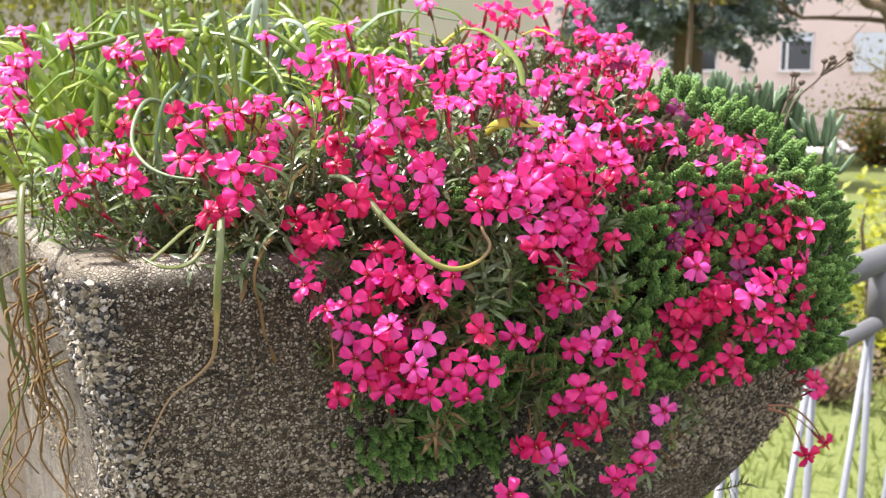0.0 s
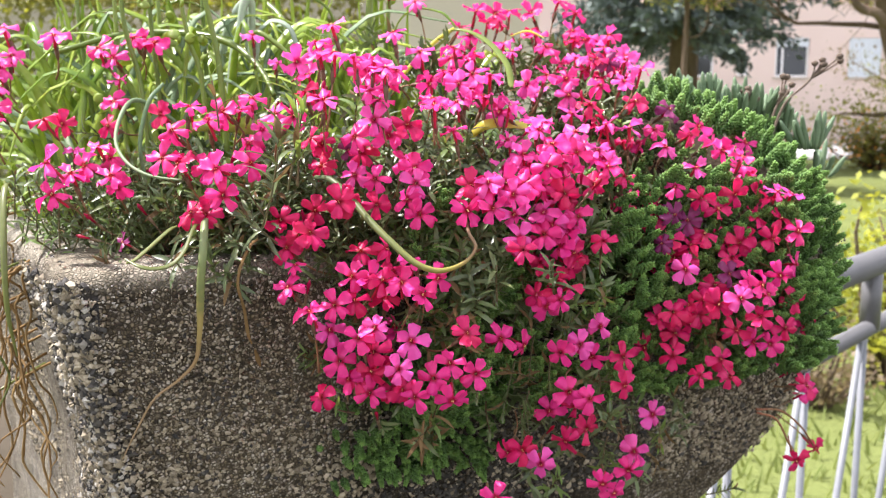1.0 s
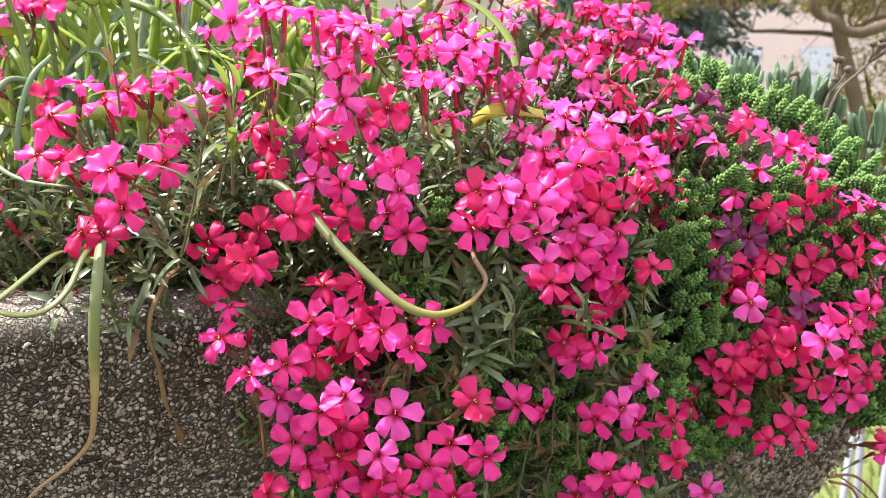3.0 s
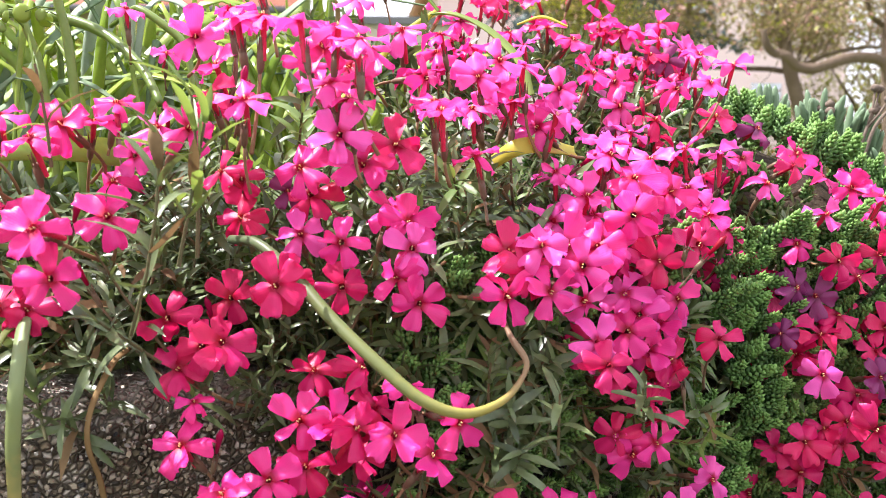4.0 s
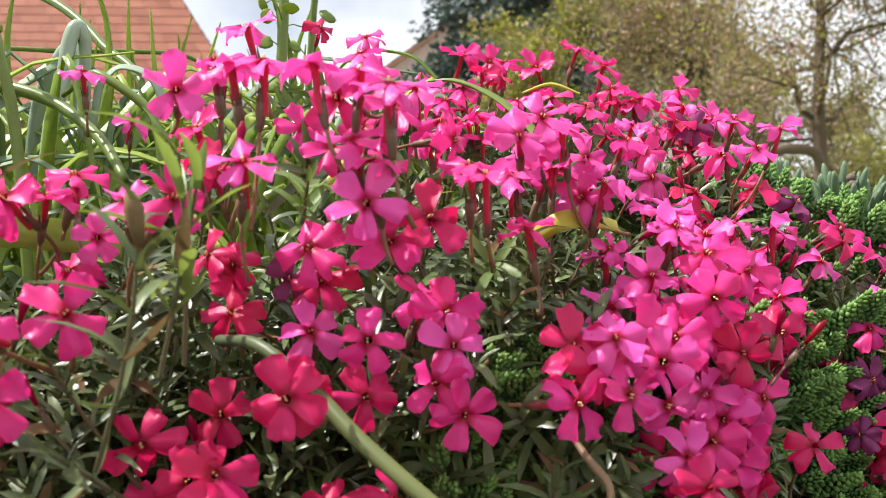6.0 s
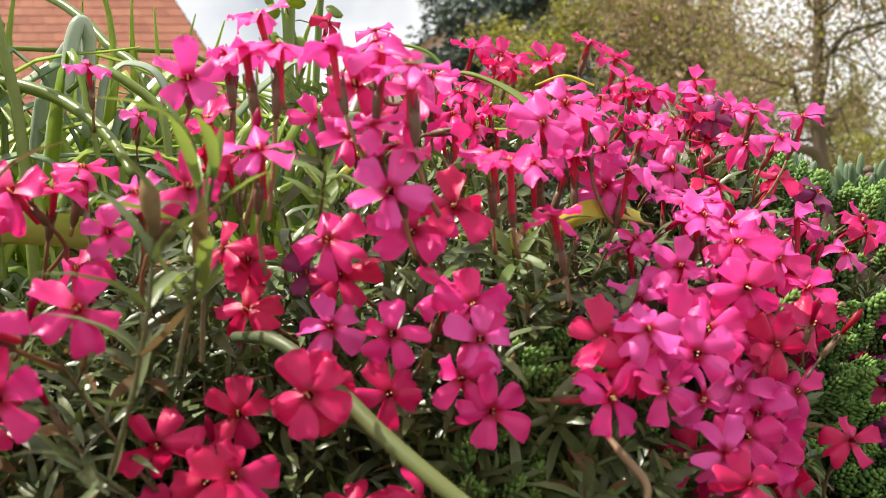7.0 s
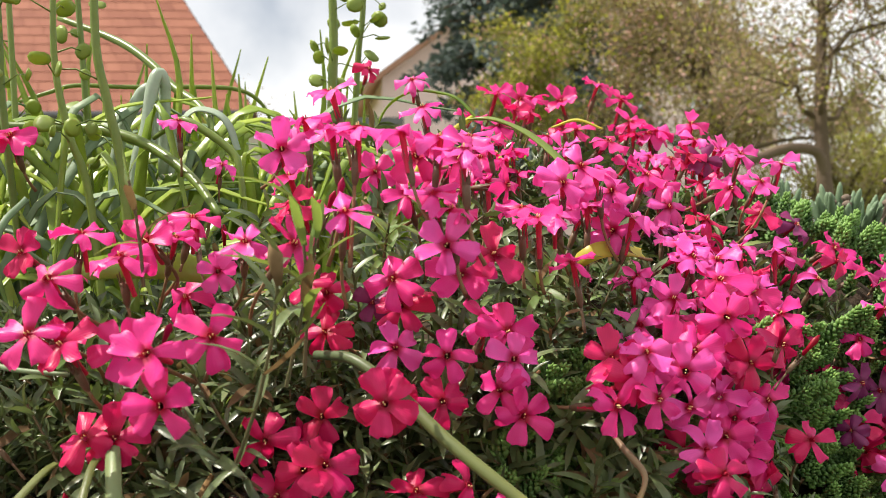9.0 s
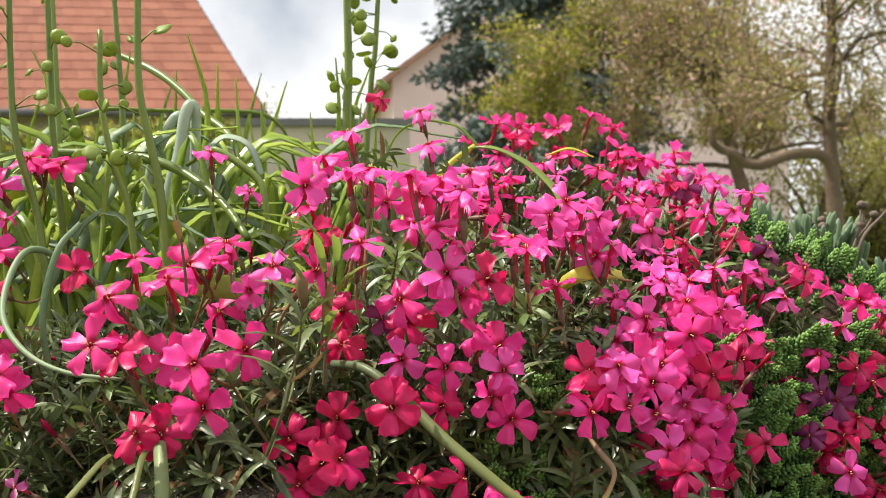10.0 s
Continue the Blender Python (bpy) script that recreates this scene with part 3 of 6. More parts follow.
def inset(u, v, d):
    """How far the sides draw in, d metres below the rim: most at the right, least at the left."""
    left = 0.03 * min(1.0, d / 0.13)
    right = max(0.03 * d, 0.12 * d + 1.45 * d * d - 0.045)
    h = SIZE / 2
    return u + left * max(0.0, -u / h) - right * max(0.0, u / h), v + taper(d) * max(0.0, -v / h) - 0.1 * d * max(0.0, v / h)


def build_planter():
    root = tagged(new("planter"), "square flared concrete planter with exposed pebbles and dark weather stains", "planter")
    root.location = (*CENTRE, RIM - PLANTER_H)
    h = SIZE / 2
    rings = []
    for d in np.linspace(PLANTER_H, 0.03, 14):
        rings.append((h, 0.028, RIM - d, False))
    for a in np.linspace(0, math.pi / 2, 6):
        rings.append((h - 0.003 - 0.015 * (1 - math.cos(a)), 0.028, RIM - 0.015 + 0.015 * math.sin(a), False))
    rings += [(h - 0.04, 0.03, RIM + 0.001, True), (h - 0.055, 0.028, RIM - 0.001, True), (h - 0.062, 0.026, RIM - 0.008, True), (h - 0.066, 0.026, RIM - 0.05, True), (h - 0.1, 0.026, RIM - 0.2, True)]
    b = Bag()
    V, F, n = [], [], 0
    for half, r, z, inner in rings:
        ring = square_ring(half, max(r, 0.012), z, inner=inner)
        n = len(ring)
        for x, y, zz in ring:
            k = noise.noise((x * 45, y * 45, zz * 45)) * 0.0016 + noise.noise((x * 14, y * 14, zz * 14)) * 0.003
            o = unit(np.array((x, y)) - CENTRE)
            V.append((x + o[0] * k, y + o[1] * k, zz + k * (0.6 if zz > RIM - 0.03 else 0)))
    for i in range(len(rings) - 1):
        for k in range(n):
            a, c = i * n + k, i * n + (k + 1) % n
            F.append((a, c, c + n, a + n))
    F.append(tuple(range(n))[::-1])
    F.append(tuple(range((len(rings) - 1) * n, len(rings) * n)))
    b.add(V, F)
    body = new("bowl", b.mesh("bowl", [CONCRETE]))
    child(body, root).matrix_parent_inverse = Matrix.Translation(root.location).inverted()
    # pebbles of the exposed aggregate
    ico = bmesh.new()
    bmesh.ops.create_icosphere(ico, subdivisions=1, radius=1)
    iv = np.array([v.co[:] for v in ico.verts])
    ifc = [tuple(v.index for v in f.verts) for f in ico.faces]
    ico.free()
    peb = Bag()
    for side in range(4):
        u = [FRONT, DEPTH, -FRONT, -DEPTH][side]
        nF = unit((FRONT[1], -FRONT[0]))
        nL = unit((-DEPTH[1], DEPTH[0]))
        out = [nF, -nL, -nF, nL][side]
        count = (17000, 700, 100, 9000)[side]
        for i in range(count):
            d = rng.uniform(0.006, 0.2)
            s = rng.uniform(-1, 1)
            if abs(s) > 0.96 or (side == 3 and rng.random() > 0.45 + 0.55 * max(0, s) ** 4):
                continue
            cu, cv = [(s, -1), (1, s), (-s, 1), (-1, -s)][side]
            cu, cv = inset(cu * h, cv * h, d)
            p2 = CENTRE + FRONT * cu + DEPTH * cv
            grow = np.clip((d - 0.02) * 9, 0, 1)
            r = (0.0005 + 0.0011 * rng.random() ** 2) * (0.75 + 0.7 * grow) * (1.5 if d > 0.13 and rng.random() < 0.25 else 1.0)
            up = 0.15 + 1.9 * d
            nrm = unit((*out, -up))
            sh = iv * (1 + rng.normal(0, 0.26, (len(iv), 1))) * np.array((1, rng.uniform(0.55, 0.9), 0.6)) * r
            # more dark pebbles here carry the same stain and painted shade
            soaked_shaded = side == 0 and 0.2 < (cu + h) < 0.44
            # extra pale pebbles just below the rim continue its painted sunlight
            peb.add(sh, ifc, 2 if d < 0.022 and rng.random() < 0.4 else int(rng.random() < (0.7 if soaked_shaded else 0.2)), frame_to(nrm, (p2[0], p2[1], RIM - d)))
    for i in range(7500):     # coarse, clumped stones down the near corner, and over the side face beside it
        d = rng.uniform(0.006, 0.26)
        r = 0.0009 + 0.0024 * rng.random() ** 2
        if noise.noise((d * 60, rng.uniform(0, 4), 0.5)) < -0.12:
            continue
        if i % 2:
            a = rng.normal(math.pi * 1.2, 0.3)
            if not math.pi < a < math.pi * 1.5:
                continue
            cu, cv = inset(-(h - 0.028) + 0.028 * math.cos(a), -(h - 0.028) + 0.028 * math.sin(a), d)
            way = FRONT * math.cos(a) + DEPTH * math.sin(a)
        else:
            reach = rng.uniform(0.0, 0.11) * (1.0 if d < 0.05 else 0.55)
            cu, cv = inset(-h, -(h - 0.028) + reach, d)
            way = -FRONT
        p2 = CENTRE + FRONT * cu + DEPTH * cv
        sh = iv * (1 + rng.normal(0, 0.3, (len(iv), 1))) * np.array((1, rng.uniform(0.5, 0.9), 0.9)) * r
        peb.add(sh, ifc, int(rng.choice(3, p=(0.42, 0.34, 0.24))), frame_to(unit((*way, -0.1)), (p2[0], p2[1], RIM - d)))
    for i in range(6500):      # on the rim
        s, w = rng.uniform(-0.95, 0.95), rng.uniform(0.012, 0.05)
        side = rng.integers(0, 4)
        u = [FRONT, DEPTH, -FRONT, -DEPTH][side]
        out = [-DEPTH, FRONT, DEPTH, -FRONT][side]
        p2 = CENTRE + out * (h - w) + u * (h - w) * s
        r = 0.0005 + 0.0012 * rng.random() ** 2
        # the large pale share helps to paint the rim sunlit
        peb.add(iv * (1 + rng.normal(0, 0.2, (len(iv), 1))) * np.array((1, 0.8, 0.5)) * r, ifc, int(rng.choice(3, p=(0.46, 0.14, 0.4))), frame_to((0, 0, 1), (p2[0], p2[1], RIM - 0.0002)))
    ob = bag_part("aggregate", peb, [PEBBLE, PEBBLE_DARK, PEBBLE_PALE], label="small grey pebbles set in the concrete", kind="stuff", smooth=False)
    child(ob, root).matrix_parent_inverse = Matrix.Translation(root.location).inverted()
    return root


build_planter()
_c = CENTRE
V, F = box(-0.13, 0.13, -0.13, 0.13, 0, RIM - PLANTER_H)
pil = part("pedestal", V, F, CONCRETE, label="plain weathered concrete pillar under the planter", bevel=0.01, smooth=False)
pil.matrix_world = pose(_c[0], _c[1], 0, 0, 0, 25)
tagged(pil, category="pedestal")


def build_soil():
    b = Bag()
    n = 26
    V = []
    for j in range(n):
        for i in range(n):
            u, v = (i / (n - 1) - 0.5), (j / (n - 1) - 0.5)
            p = CENTRE + (FRONT * u + DEPTH * v) * (SIZE - 0.13)
            z = 1.135 + 0.085 * max(0.0, 1 - ((p[0] - 0.05) / 0.2) ** 2 - ((p[1] - 0.76) / 0.17) ** 2) + 0.012 * noise.noise((p[0] * 30, p[1] * 30, 0))
            V.append((p[0], p[1], z))
    F = [(j * n + i, j * n + i + 1, (j + 1) * n + i + 1, (j + 1) * n + i) for j in range(n - 1) for i in range(n - 1)]
    b.add(V, F)
    return tagged(new("potting_soil", b.mesh("potting_soil", [SOIL])), "dark crumbly soil heaped in the planter", "soil")


build_soil()


# ---- phlox: where the open flowers stand on the cushion ----
# open flowers, head by head: place, the way the face turns (degrees from the front, degrees up), tone (0 rose, 1
# painted sunlit, 2 painted shaded, 3 faded), and where known the turn of the petals and the size
SHOULDER_RIGHT = [
    (0.064, 0.578, 1.235, 13, 52, 1), (0.066, 0.56, 1.176, -2, 8, 0), (0.066, 0.564, 1.188, -2, 14, 0),
    (0.067, 0.559, 1.215, -2, 17, 0), (0.071, 0.564, 1.181, 3, -7, 0), (0.071, 0.572, 1.227, 0, 36, 0),
    (0.075, 0.579, 1.22, -1, 29, 0), (0.078, 0.566, 1.199, -3, 5, 2), (0.079, 0.574, 1.207, -2, 17, 0),
    (0.084, 0.574, 1.155, 16, -10, 2), (0.085, 0.573, 1.163, 23, 19, 2), (0.086, 0.579, 1.222, -2, 11, 0),
    (0.087, 0.572, 1.185, 4, 2, 0, 0), (0.091, 0.619, 1.233, -2, 52, 1), (0.097, 0.58, 1.203, 4, 16, 2),
]
CROWN_LEFT = [
    (-0.087, 0.562, 1.244, -2, 17, 0), (-0.075, 0.57, 1.273, -45, 1, 1, 0), (-0.073, 0.6, 1.267, -21, 37, 0),
    (-0.06, 0.552, 1.277, -2, 71, 1), (-0.058, 0.597, 1.296, -64, 46, 1), (-0.057, 0.542, 1.252, -8, 11, 1, -12),
    (-0.052, 0.553, 1.278, 37, 62, 1), (-0.042, 0.616, 1.269, -1, 23, 0), (-0.04, 0.54, 1.274, 7, 71, 1),
]
SHOULDER_LEFT = [
    (0.033, 0.541, 1.207, -2, 14, 1, 0), (0.035, 0.538, 1.193, -2, 8, 0), (0.043, 0.551, 1.206, 4, 19, 0),
    (0.046, 0.584, 1.229, -8, 8, 1, 0, 0.55), (0.047, 0.546, 1.2, -2, 20, 1), (0.047, 0.544, 1.189, -2, 2, 0),
    (0.054, 0.555, 1.205, 4, 19, 0), (0.054, 0.568, 1.17, 17, -22, 2), (0.054, 0.575, 1.171, -2, -9, 2),
    (0.055, 0.574, 1.221, -2, 32, 1), (0.057, 0.56, 1.206, -2, 25, 0),
]
SIDE_MIDDLE_A = [
    (0.154, 0.611, 1.12, -13, 8, 2), (0.161, 0.612, 1.147, -2, 14, 1, 10), (0.168, 0.622, 1.11, -2, -16, 2),
    (0.181, 0.606, 1.126, -2, 8, 2), (0.193, 0.626, 1.142, -2, -4, 3), (0.197, 0.619, 1.106, 4, 8, 2),
    (0.21, 0.612, 1.137, 11, 25, 0), (0.216, 0.617, 1.13, 16, 13, 0), (0.249, 0.66, 1.117, 29, 13, 2),
]
SIDE_MIDDLE_B = [
    (0.159, 0.632, 1.151, -14, 13, 2), (0.166, 0.619, 1.123, -8, 19, 2, 0), (0.175, 0.618, 1.126, 4, 14, 2),
    (0.185, 0.629, 1.134, -2, 25, 2), (0.193, 0.599, 1.131, 4, 14, 1, -5), (0.203, 0.614, 1.139, 5, 32, 0),
    (0.211, 0.616, 1.116, 10, 8, 2), (0.226, 0.626, 1.141, 22, 13, 0),
]
SIDE_TOP = [
    (0.154, 0.682, 1.233, 13, 38, 0), (0.157, 0.63, 1.198, -8, 25, 0), (0.158, 0.663, 1.222, -2, 45, 1, 0),
    (0.168, 0.699, 1.247, 15, 36, 3), (0.171, 0.634, 1.21, 5, 38, 1), (0.173, 0.626, 1.191, 17, 19, 2),
    (0.19, 0.704, 1.235, 0, 36, 0), (0.195, 0.659, 1.22, -17, 38, 0), (0.199, 0.641, 1.192, 35, 1, 2),
    (0.206, 0.652, 1.216, 18, 25, 0), (0.217, 0.668, 1.199, 23, 44, 2), (0.224, 0.674, 1.186, 16, 8, 2),
    (0.23, 0.722, 1.223, 17, 52, 0), (0.231, 0.655, 1.193, 17, 52, 1), (0.242, 0.658, 1.191, 35, 60, 1),
]
LEFT_HEADS_A = [
    (-0.145, 0.539, 1.22, -20, 18, 0), (-0.136, 0.537, 1.217, -14, 18, 2), (-0.133, 0.549, 1.189, -8, 6, 2),
    (-0.122, 0.55, 1.241, -8, 24, 0), (-0.117, 0.663, 1.295, -7, 44, 1, 0, 0.9), (-0.109, 0.597, 1.226, -8, 23, 0, 0),
    (-0.109, 0.509, 1.216, -2, 12, 0), (-0.105, 0.589, 1.253, 0, 37, 0), (-0.096, 0.572, 1.235, -8, 11, 1, 0, 0.7),
]
LEFT_HEADS_B = [
    (-0.14, 0.542, 1.235, -28, 30, 0), (-0.135, 0.563, 1.248, -7, 53, 0), (-0.125, 0.55, 1.188, -2, 6, 2),
    (-0.121, 0.542, 1.215, -26, 12, 0), (-0.116, 0.562, 1.245, -7, 44, 0), (-0.109, 0.574, 1.246, 4, 52, 0),
    (-0.107, 0.515, 1.202, -8, 18, 0, 0, 1.05), (-0.1, 0.655, 1.276, -4, 64, 1, 0, 0.7), (-0.095, 0.53, 1.218, 10, 16, 0),
]
FRONT_HIGH = [
    (-0.072, 0.532, 1.243, 12, 31, 0), (-0.068, 0.569, 1.23, -8, 19, 2, 0, 0.8), (-0.063, 0.577, 1.214, -8, 5, 2),
    (-0.062, 0.576, 1.227, -2, 20, 2, 0, 0.8), (-0.047, 0.579, 1.223, -8, 11, 3, 0, 0.8), (-0.042, 0.558, 1.21, -26, 12, 1),
    (-0.042, 0.561, 1.231, -15, 25, 0), (-0.039, 0.569, 1.222, 4, 11, 2), (-0.029, 0.532, 1.241, -8, 5, 1, 36),
    (-0.029, 0.537, 1.209, -8, 5, 0, 5), (-0.022, 0.55, 1.232, -2, 20, 0), (-0.013, 0.557, 1.218, 5, 38, 0),
    (-0.012, 0.55, 1.238, 10, 19, 2), (-0.008, 0.551, 1.214, -2, 17, 0), (-0.007, 0.547, 1.206, -3, 5, 1, 10),
]
LOW_HEADS = [
    (0.056, 0.566, 1.109, 29, -10, 0), (0.062, 0.558, 1.141, -8, 14, 2, 0), (0.068, 0.559, 1.134, 4, -4, 0),
    (0.076, 0.558, 1.138, 23, 19, 0, 0, 0.8), (0.076, 0.573, 1.148, 5, -22, 2), (0.077, 0.562, 1.106, -8, 8, 0),
    (0.082, 0.559, 1.083, 0, -9, 0), (0.088, 0.572, 1.07, 0, -3, 2), (0.089, 0.565, 1.11, -2, 14, 1),
    (0.094, 0.556, 1.08, 6, 3, 0), (0.097, 0.572, 1.101, 4, -4, 0), (0.102, 0.574, 1.119, -2, 14, 1, 5),
    (0.118, 0.576, 1.082, 17, -3, 2), (0.12, 0.594, 1.095, 10, 19, 2), (0.141, 0.634, 1.091, 18, 25, 2),
]
SHOULDER_BACK = [
    (0.064, 0.664, 1.263, -14, 17, 0, 0), (0.076, 0.653, 1.269, 1, 44, 0), (0.092, 0.678, 1.267, 6, 29, 0),
    (0.093, 0.672, 1.256, -7, 29, 0), (0.093, 0.656, 1.244, -2, 52, 1), (0.094, 0.69, 1.26, -8, 23, 3, 0, 0.8),
    (0.107, 0.664, 1.25, -2, 17, 2), (0.11, 0.646, 1.262, -8, 17, 0), (0.126, 0.65, 1.265, 10, 16, 0),
    (0.133, 0.684, 1.28, 13, 52, 1), (0.138, 0.656, 1.273, 22, 63, 0), (0.14, 0.68, 1.252, -2, 11, 2),
]
DRAPE_HIGH_A = [
    (-0.076, 0.527, 1.151, -15, 31, 0, 0), (-0.063, 0.516, 1.14, -9, 38, 0), (-0.05, 0.518, 1.143, -2, 32, 0),
    (-0.04, 0.526, 1.144, -2, 32, 2), (-0.031, 0.533, 1.155, -2, 32, 0), (-0.025, 0.526, 1.155, 5, 25, 2),
    (-0.014, 0.518, 1.155, 11, 25, 0), (-0.003, 0.52, 1.148, -2, 8, 0, 15), (0.021, 0.517, 1.128, -2, 25, 2, 0),
]
DRAPE_HIGH_B = [
    (-0.073, 0.535, 1.162, -2, 52, 1, 0, 0.7), (-0.054, 0.528, 1.127, -8, 19, 1, 15), (-0.042, 0.533, 1.156, -2, 38, 0),
    (-0.037, 0.514, 1.126, -20, 19, 1), (-0.028, 0.513, 1.132, -2, 14, 1, 5), (-0.02, 0.556, 1.123, 4, 19, 1, -15),
    (-0.009, 0.516, 1.124, 10, 19, 1, 20), (0.005, 0.522, 1.157, 4, 19, 0), (0.041, 0.547, 1.118, 4, 14, 0, -25),
]
FAR_LEFT = [
    (-0.031, 0.773, 1.336, -7, 30, 2, 0, 0.8), (-0.012, 0.742, 1.325, -7, 44, 0), (0.014, 0.702, 1.282, -2, 38, 0),
    (0.027, 0.723, 1.299, -7, 30, 0), (0.033, 0.753, 1.319, -7, 37, 0), (0.048, 0.764, 1.318, -7, 37, 0),
    (0.052, 0.725, 1.294, -7, 37, 0), (0.06, 0.783, 1.322, 1, 44, 0), (0.078, 0.791, 1.321, -7, 37, 0),
    (0.079, 0.766, 1.302, -7, 37, 0), (0.083, 0.723, 1.291, -8, 23, 0),
]
SIDE_HIGH = [
    (0.157, 0.629, 1.18, -2, 25, 3), (0.165, 0.642, 1.156, 4, 14, 3, 0, 0.7), (0.166, 0.631, 1.176, 4, 19, 3),
    (0.168, 0.629, 1.16, 4, 19, 2), (0.178, 0.634, 1.167, 10, 19, 2), (0.187, 0.636, 1.183, 17, 19, 2),
    (0.204, 0.643, 1.16, 10, 8, 2), (0.21, 0.647, 1.162, 22, 13, 2), (0.224, 0.638, 1.163, 29, 13, 2),
    (0.234, 0.652, 1.175, 24, 25, 2), (0.241, 0.639, 1.168, 16, 8, 0, 10),
]
LEFT_EDGE_HIGH = [
    (-0.282, 0.645, 1.274, -7, 32, 1), (-0.277, 0.644, 1.273, 0, 45, 1), (-0.276, 0.652, 1.298, -29, 66, 1),
    (-0.269, 0.646, 1.28, 0, 45, 1), (-0.267, 0.613, 1.26, 0, 26, 1), (-0.264, 0.607, 1.247, 0, 20, 0),
    (-0.237, 0.635, 1.292, 0, 32, 1, 0), (-0.213, 0.645, 1.285, 0, 45, 0), (-0.207, 0.654, 1.279, 0, 26, 1),
    (-0.205, 0.658, 1.265, 0, 62, 1, 0, 0.7), (-0.203, 0.64, 1.251, 0, 26, 0), (-0.197, 0.667, 1.293, -14, 37, 0),
    (-0.191, 0.672, 1.292, 7, 38, 0), (-0.182, 0.664, 1.29, 16, 45, 0),
]
DRAPE_LOW = [
    (-0.048, 0.523, 1.111, -2, 14, 1, 20), (-0.044, 0.53, 1.099, -8, 14, 0, 30), (-0.032, 0.526, 1.092, -2, 8, 0, 10),
    (-0.031, 0.525, 1.105, -7, -10, 2), (-0.029, 0.516, 1.118, -2, -4, 2, 10), (-0.014, 0.516, 1.097, 4, 8, 2),
    (-0.007, 0.515, 1.093, -2, 14, 0, 0), (0.003, 0.517, 1.103, -2, 14, 0, -15), (0.012, 0.522, 1.11, 5, 25, 0, -10),
    (0.013, 0.515, 1.091, 4, -16, 0), (0.026, 0.523, 1.104, 10, 19, 0), (0.037, 0.515, 1.036, 0, 20, 0),
    (0.046, 0.549, 1.05, -12, -15, 2, 0, 0.8),
]
SHOULDER_FRONT = [
    (0.104, 0.613, 1.222, 13, 38, 1), (0.109, 0.604, 1.212, 5, 23, 0), (0.115, 0.65, 1.237, 7, 52, 1),
    (0.127, 0.628, 1.189, 4, -16, 0), (0.13, 0.648, 1.235, 17, 52, 1), (0.145, 0.633, 1.178, 3, -1, 2),
    (0.146, 0.637, 1.186, 3, 5, 2), (0.148, 0.623, 1.162, -14, 19, 3, 0, 0.7),
]
LEFT_EDGE_LOW = [
    (-0.266, 0.599, 1.24, 0, 20, 0), (-0.236, 0.608, 1.24, -6, 14, 2), (-0.226, 0.612, 1.237, 0, 14, 2),
    (-0.219, 0.61, 1.221, -7, 38, 1, 0, 0.7), (-0.213, 0.551, 1.217, -37, 60, 1), (-0.21, 0.55, 1.199, 0, 14, 0, 10),
    (-0.206, 0.568, 1.21, -13, 26, 0), (-0.199, 0.595, 1.224, -21, 32, 1), (-0.199, 0.571, 1.214, 0, 32, 0),
    (-0.198, 0.612, 1.236, 6, 8, 2), (-0.192, 0.596, 1.217, 0, 20, 0), (-0.18, 0.559, 1.209, 6, 20, 0),
    (-0.178, 0.563, 1.202, 9, 0, 0), (-0.165, 0.611, 1.243, -8, 12, 2),
]
HANGING = [
    (0.054, 0.547, 1.052, -6, -15, 2), (0.065, 0.548, 1.043, 0, -9, 1), (0.073, 0.577, 1.066, -6, -3, 0),
    (0.083, 0.576, 1.047, 0, -15, 2), (0.097, 0.585, 1.052, 6, -9, 2), (0.103, 0.558, 1.027, -12, -3, 0),
    (0.112, 0.569, 1.017, 6, -3, 0), (0.122, 0.578, 1.028, 0, -9, 0), (0.127, 0.586, 1.037, 6, 3, 1, 0),
    (0.143, 0.61, 1.053, 6, 3, 1, 0), (0.254, 0.685, 1.07, 23, -16, 0), (0.259, 0.667, 1.001, 12, -15, 2),
    (0.264, 0.67, 1.055, 24, 2, 2), (0.276, 0.695, 1.042, 17, -3, 0), (0.289, 0.709, 0.995, 18, -9, 2),
]
FRONT_MIDDLE_A = [
    (-0.082, 0.544, 1.186, -15, -6, 2), (-0.071, 0.539, 1.178, -3, -18, 2), (-0.065, 0.539, 1.179, -3, -1, 2),
    (-0.047, 0.541, 1.197, -13, -10, 2), (-0.029, 0.549, 1.194, -2, 2, 2), (-0.012, 0.546, 1.197, -8, 5, 0),
    (-0.005, 0.545, 1.189, -8, 5, 0), (0.023, 0.545, 1.205, -27, 19, 2),
]
FRONT_MIDDLE_B = [
    (-0.079, 0.544, 1.17, -21, 25, 2), (-0.065, 0.563, 1.189, -8, 17, 2), (-0.048, 0.531, 1.197, -13, -4, 2),
    (-0.038, 0.547, 1.168, -2, 38, 2), (-0.023, 0.541, 1.17, 11, 25, 2), (-0.009, 0.531, 1.166, 5, 38, 0),
    (0.021, 0.535, 1.192, -13, 8, 0), (0.029, 0.541, 1.199, -8, 11, 2),
]
CROWN_RIGHT_A = [
    (-0.034, 0.556, 1.269, -8, 23, 0), (-0.026, 0.585, 1.265, -8, 23, 0), (-0.023, 0.533, 1.269, 13, 52, 1),
    (-0.019, 0.567, 1.269, 10, 10, 0), (-0., 0.581, 1.261, -14, 11, 0), (0.002, 0.569, 1.253, -14, 37, 0),
    (0.015, 0.69, 1.289, -7, 30, 0), (0.017, 0.573, 1.261, -26, 18, 1),
]
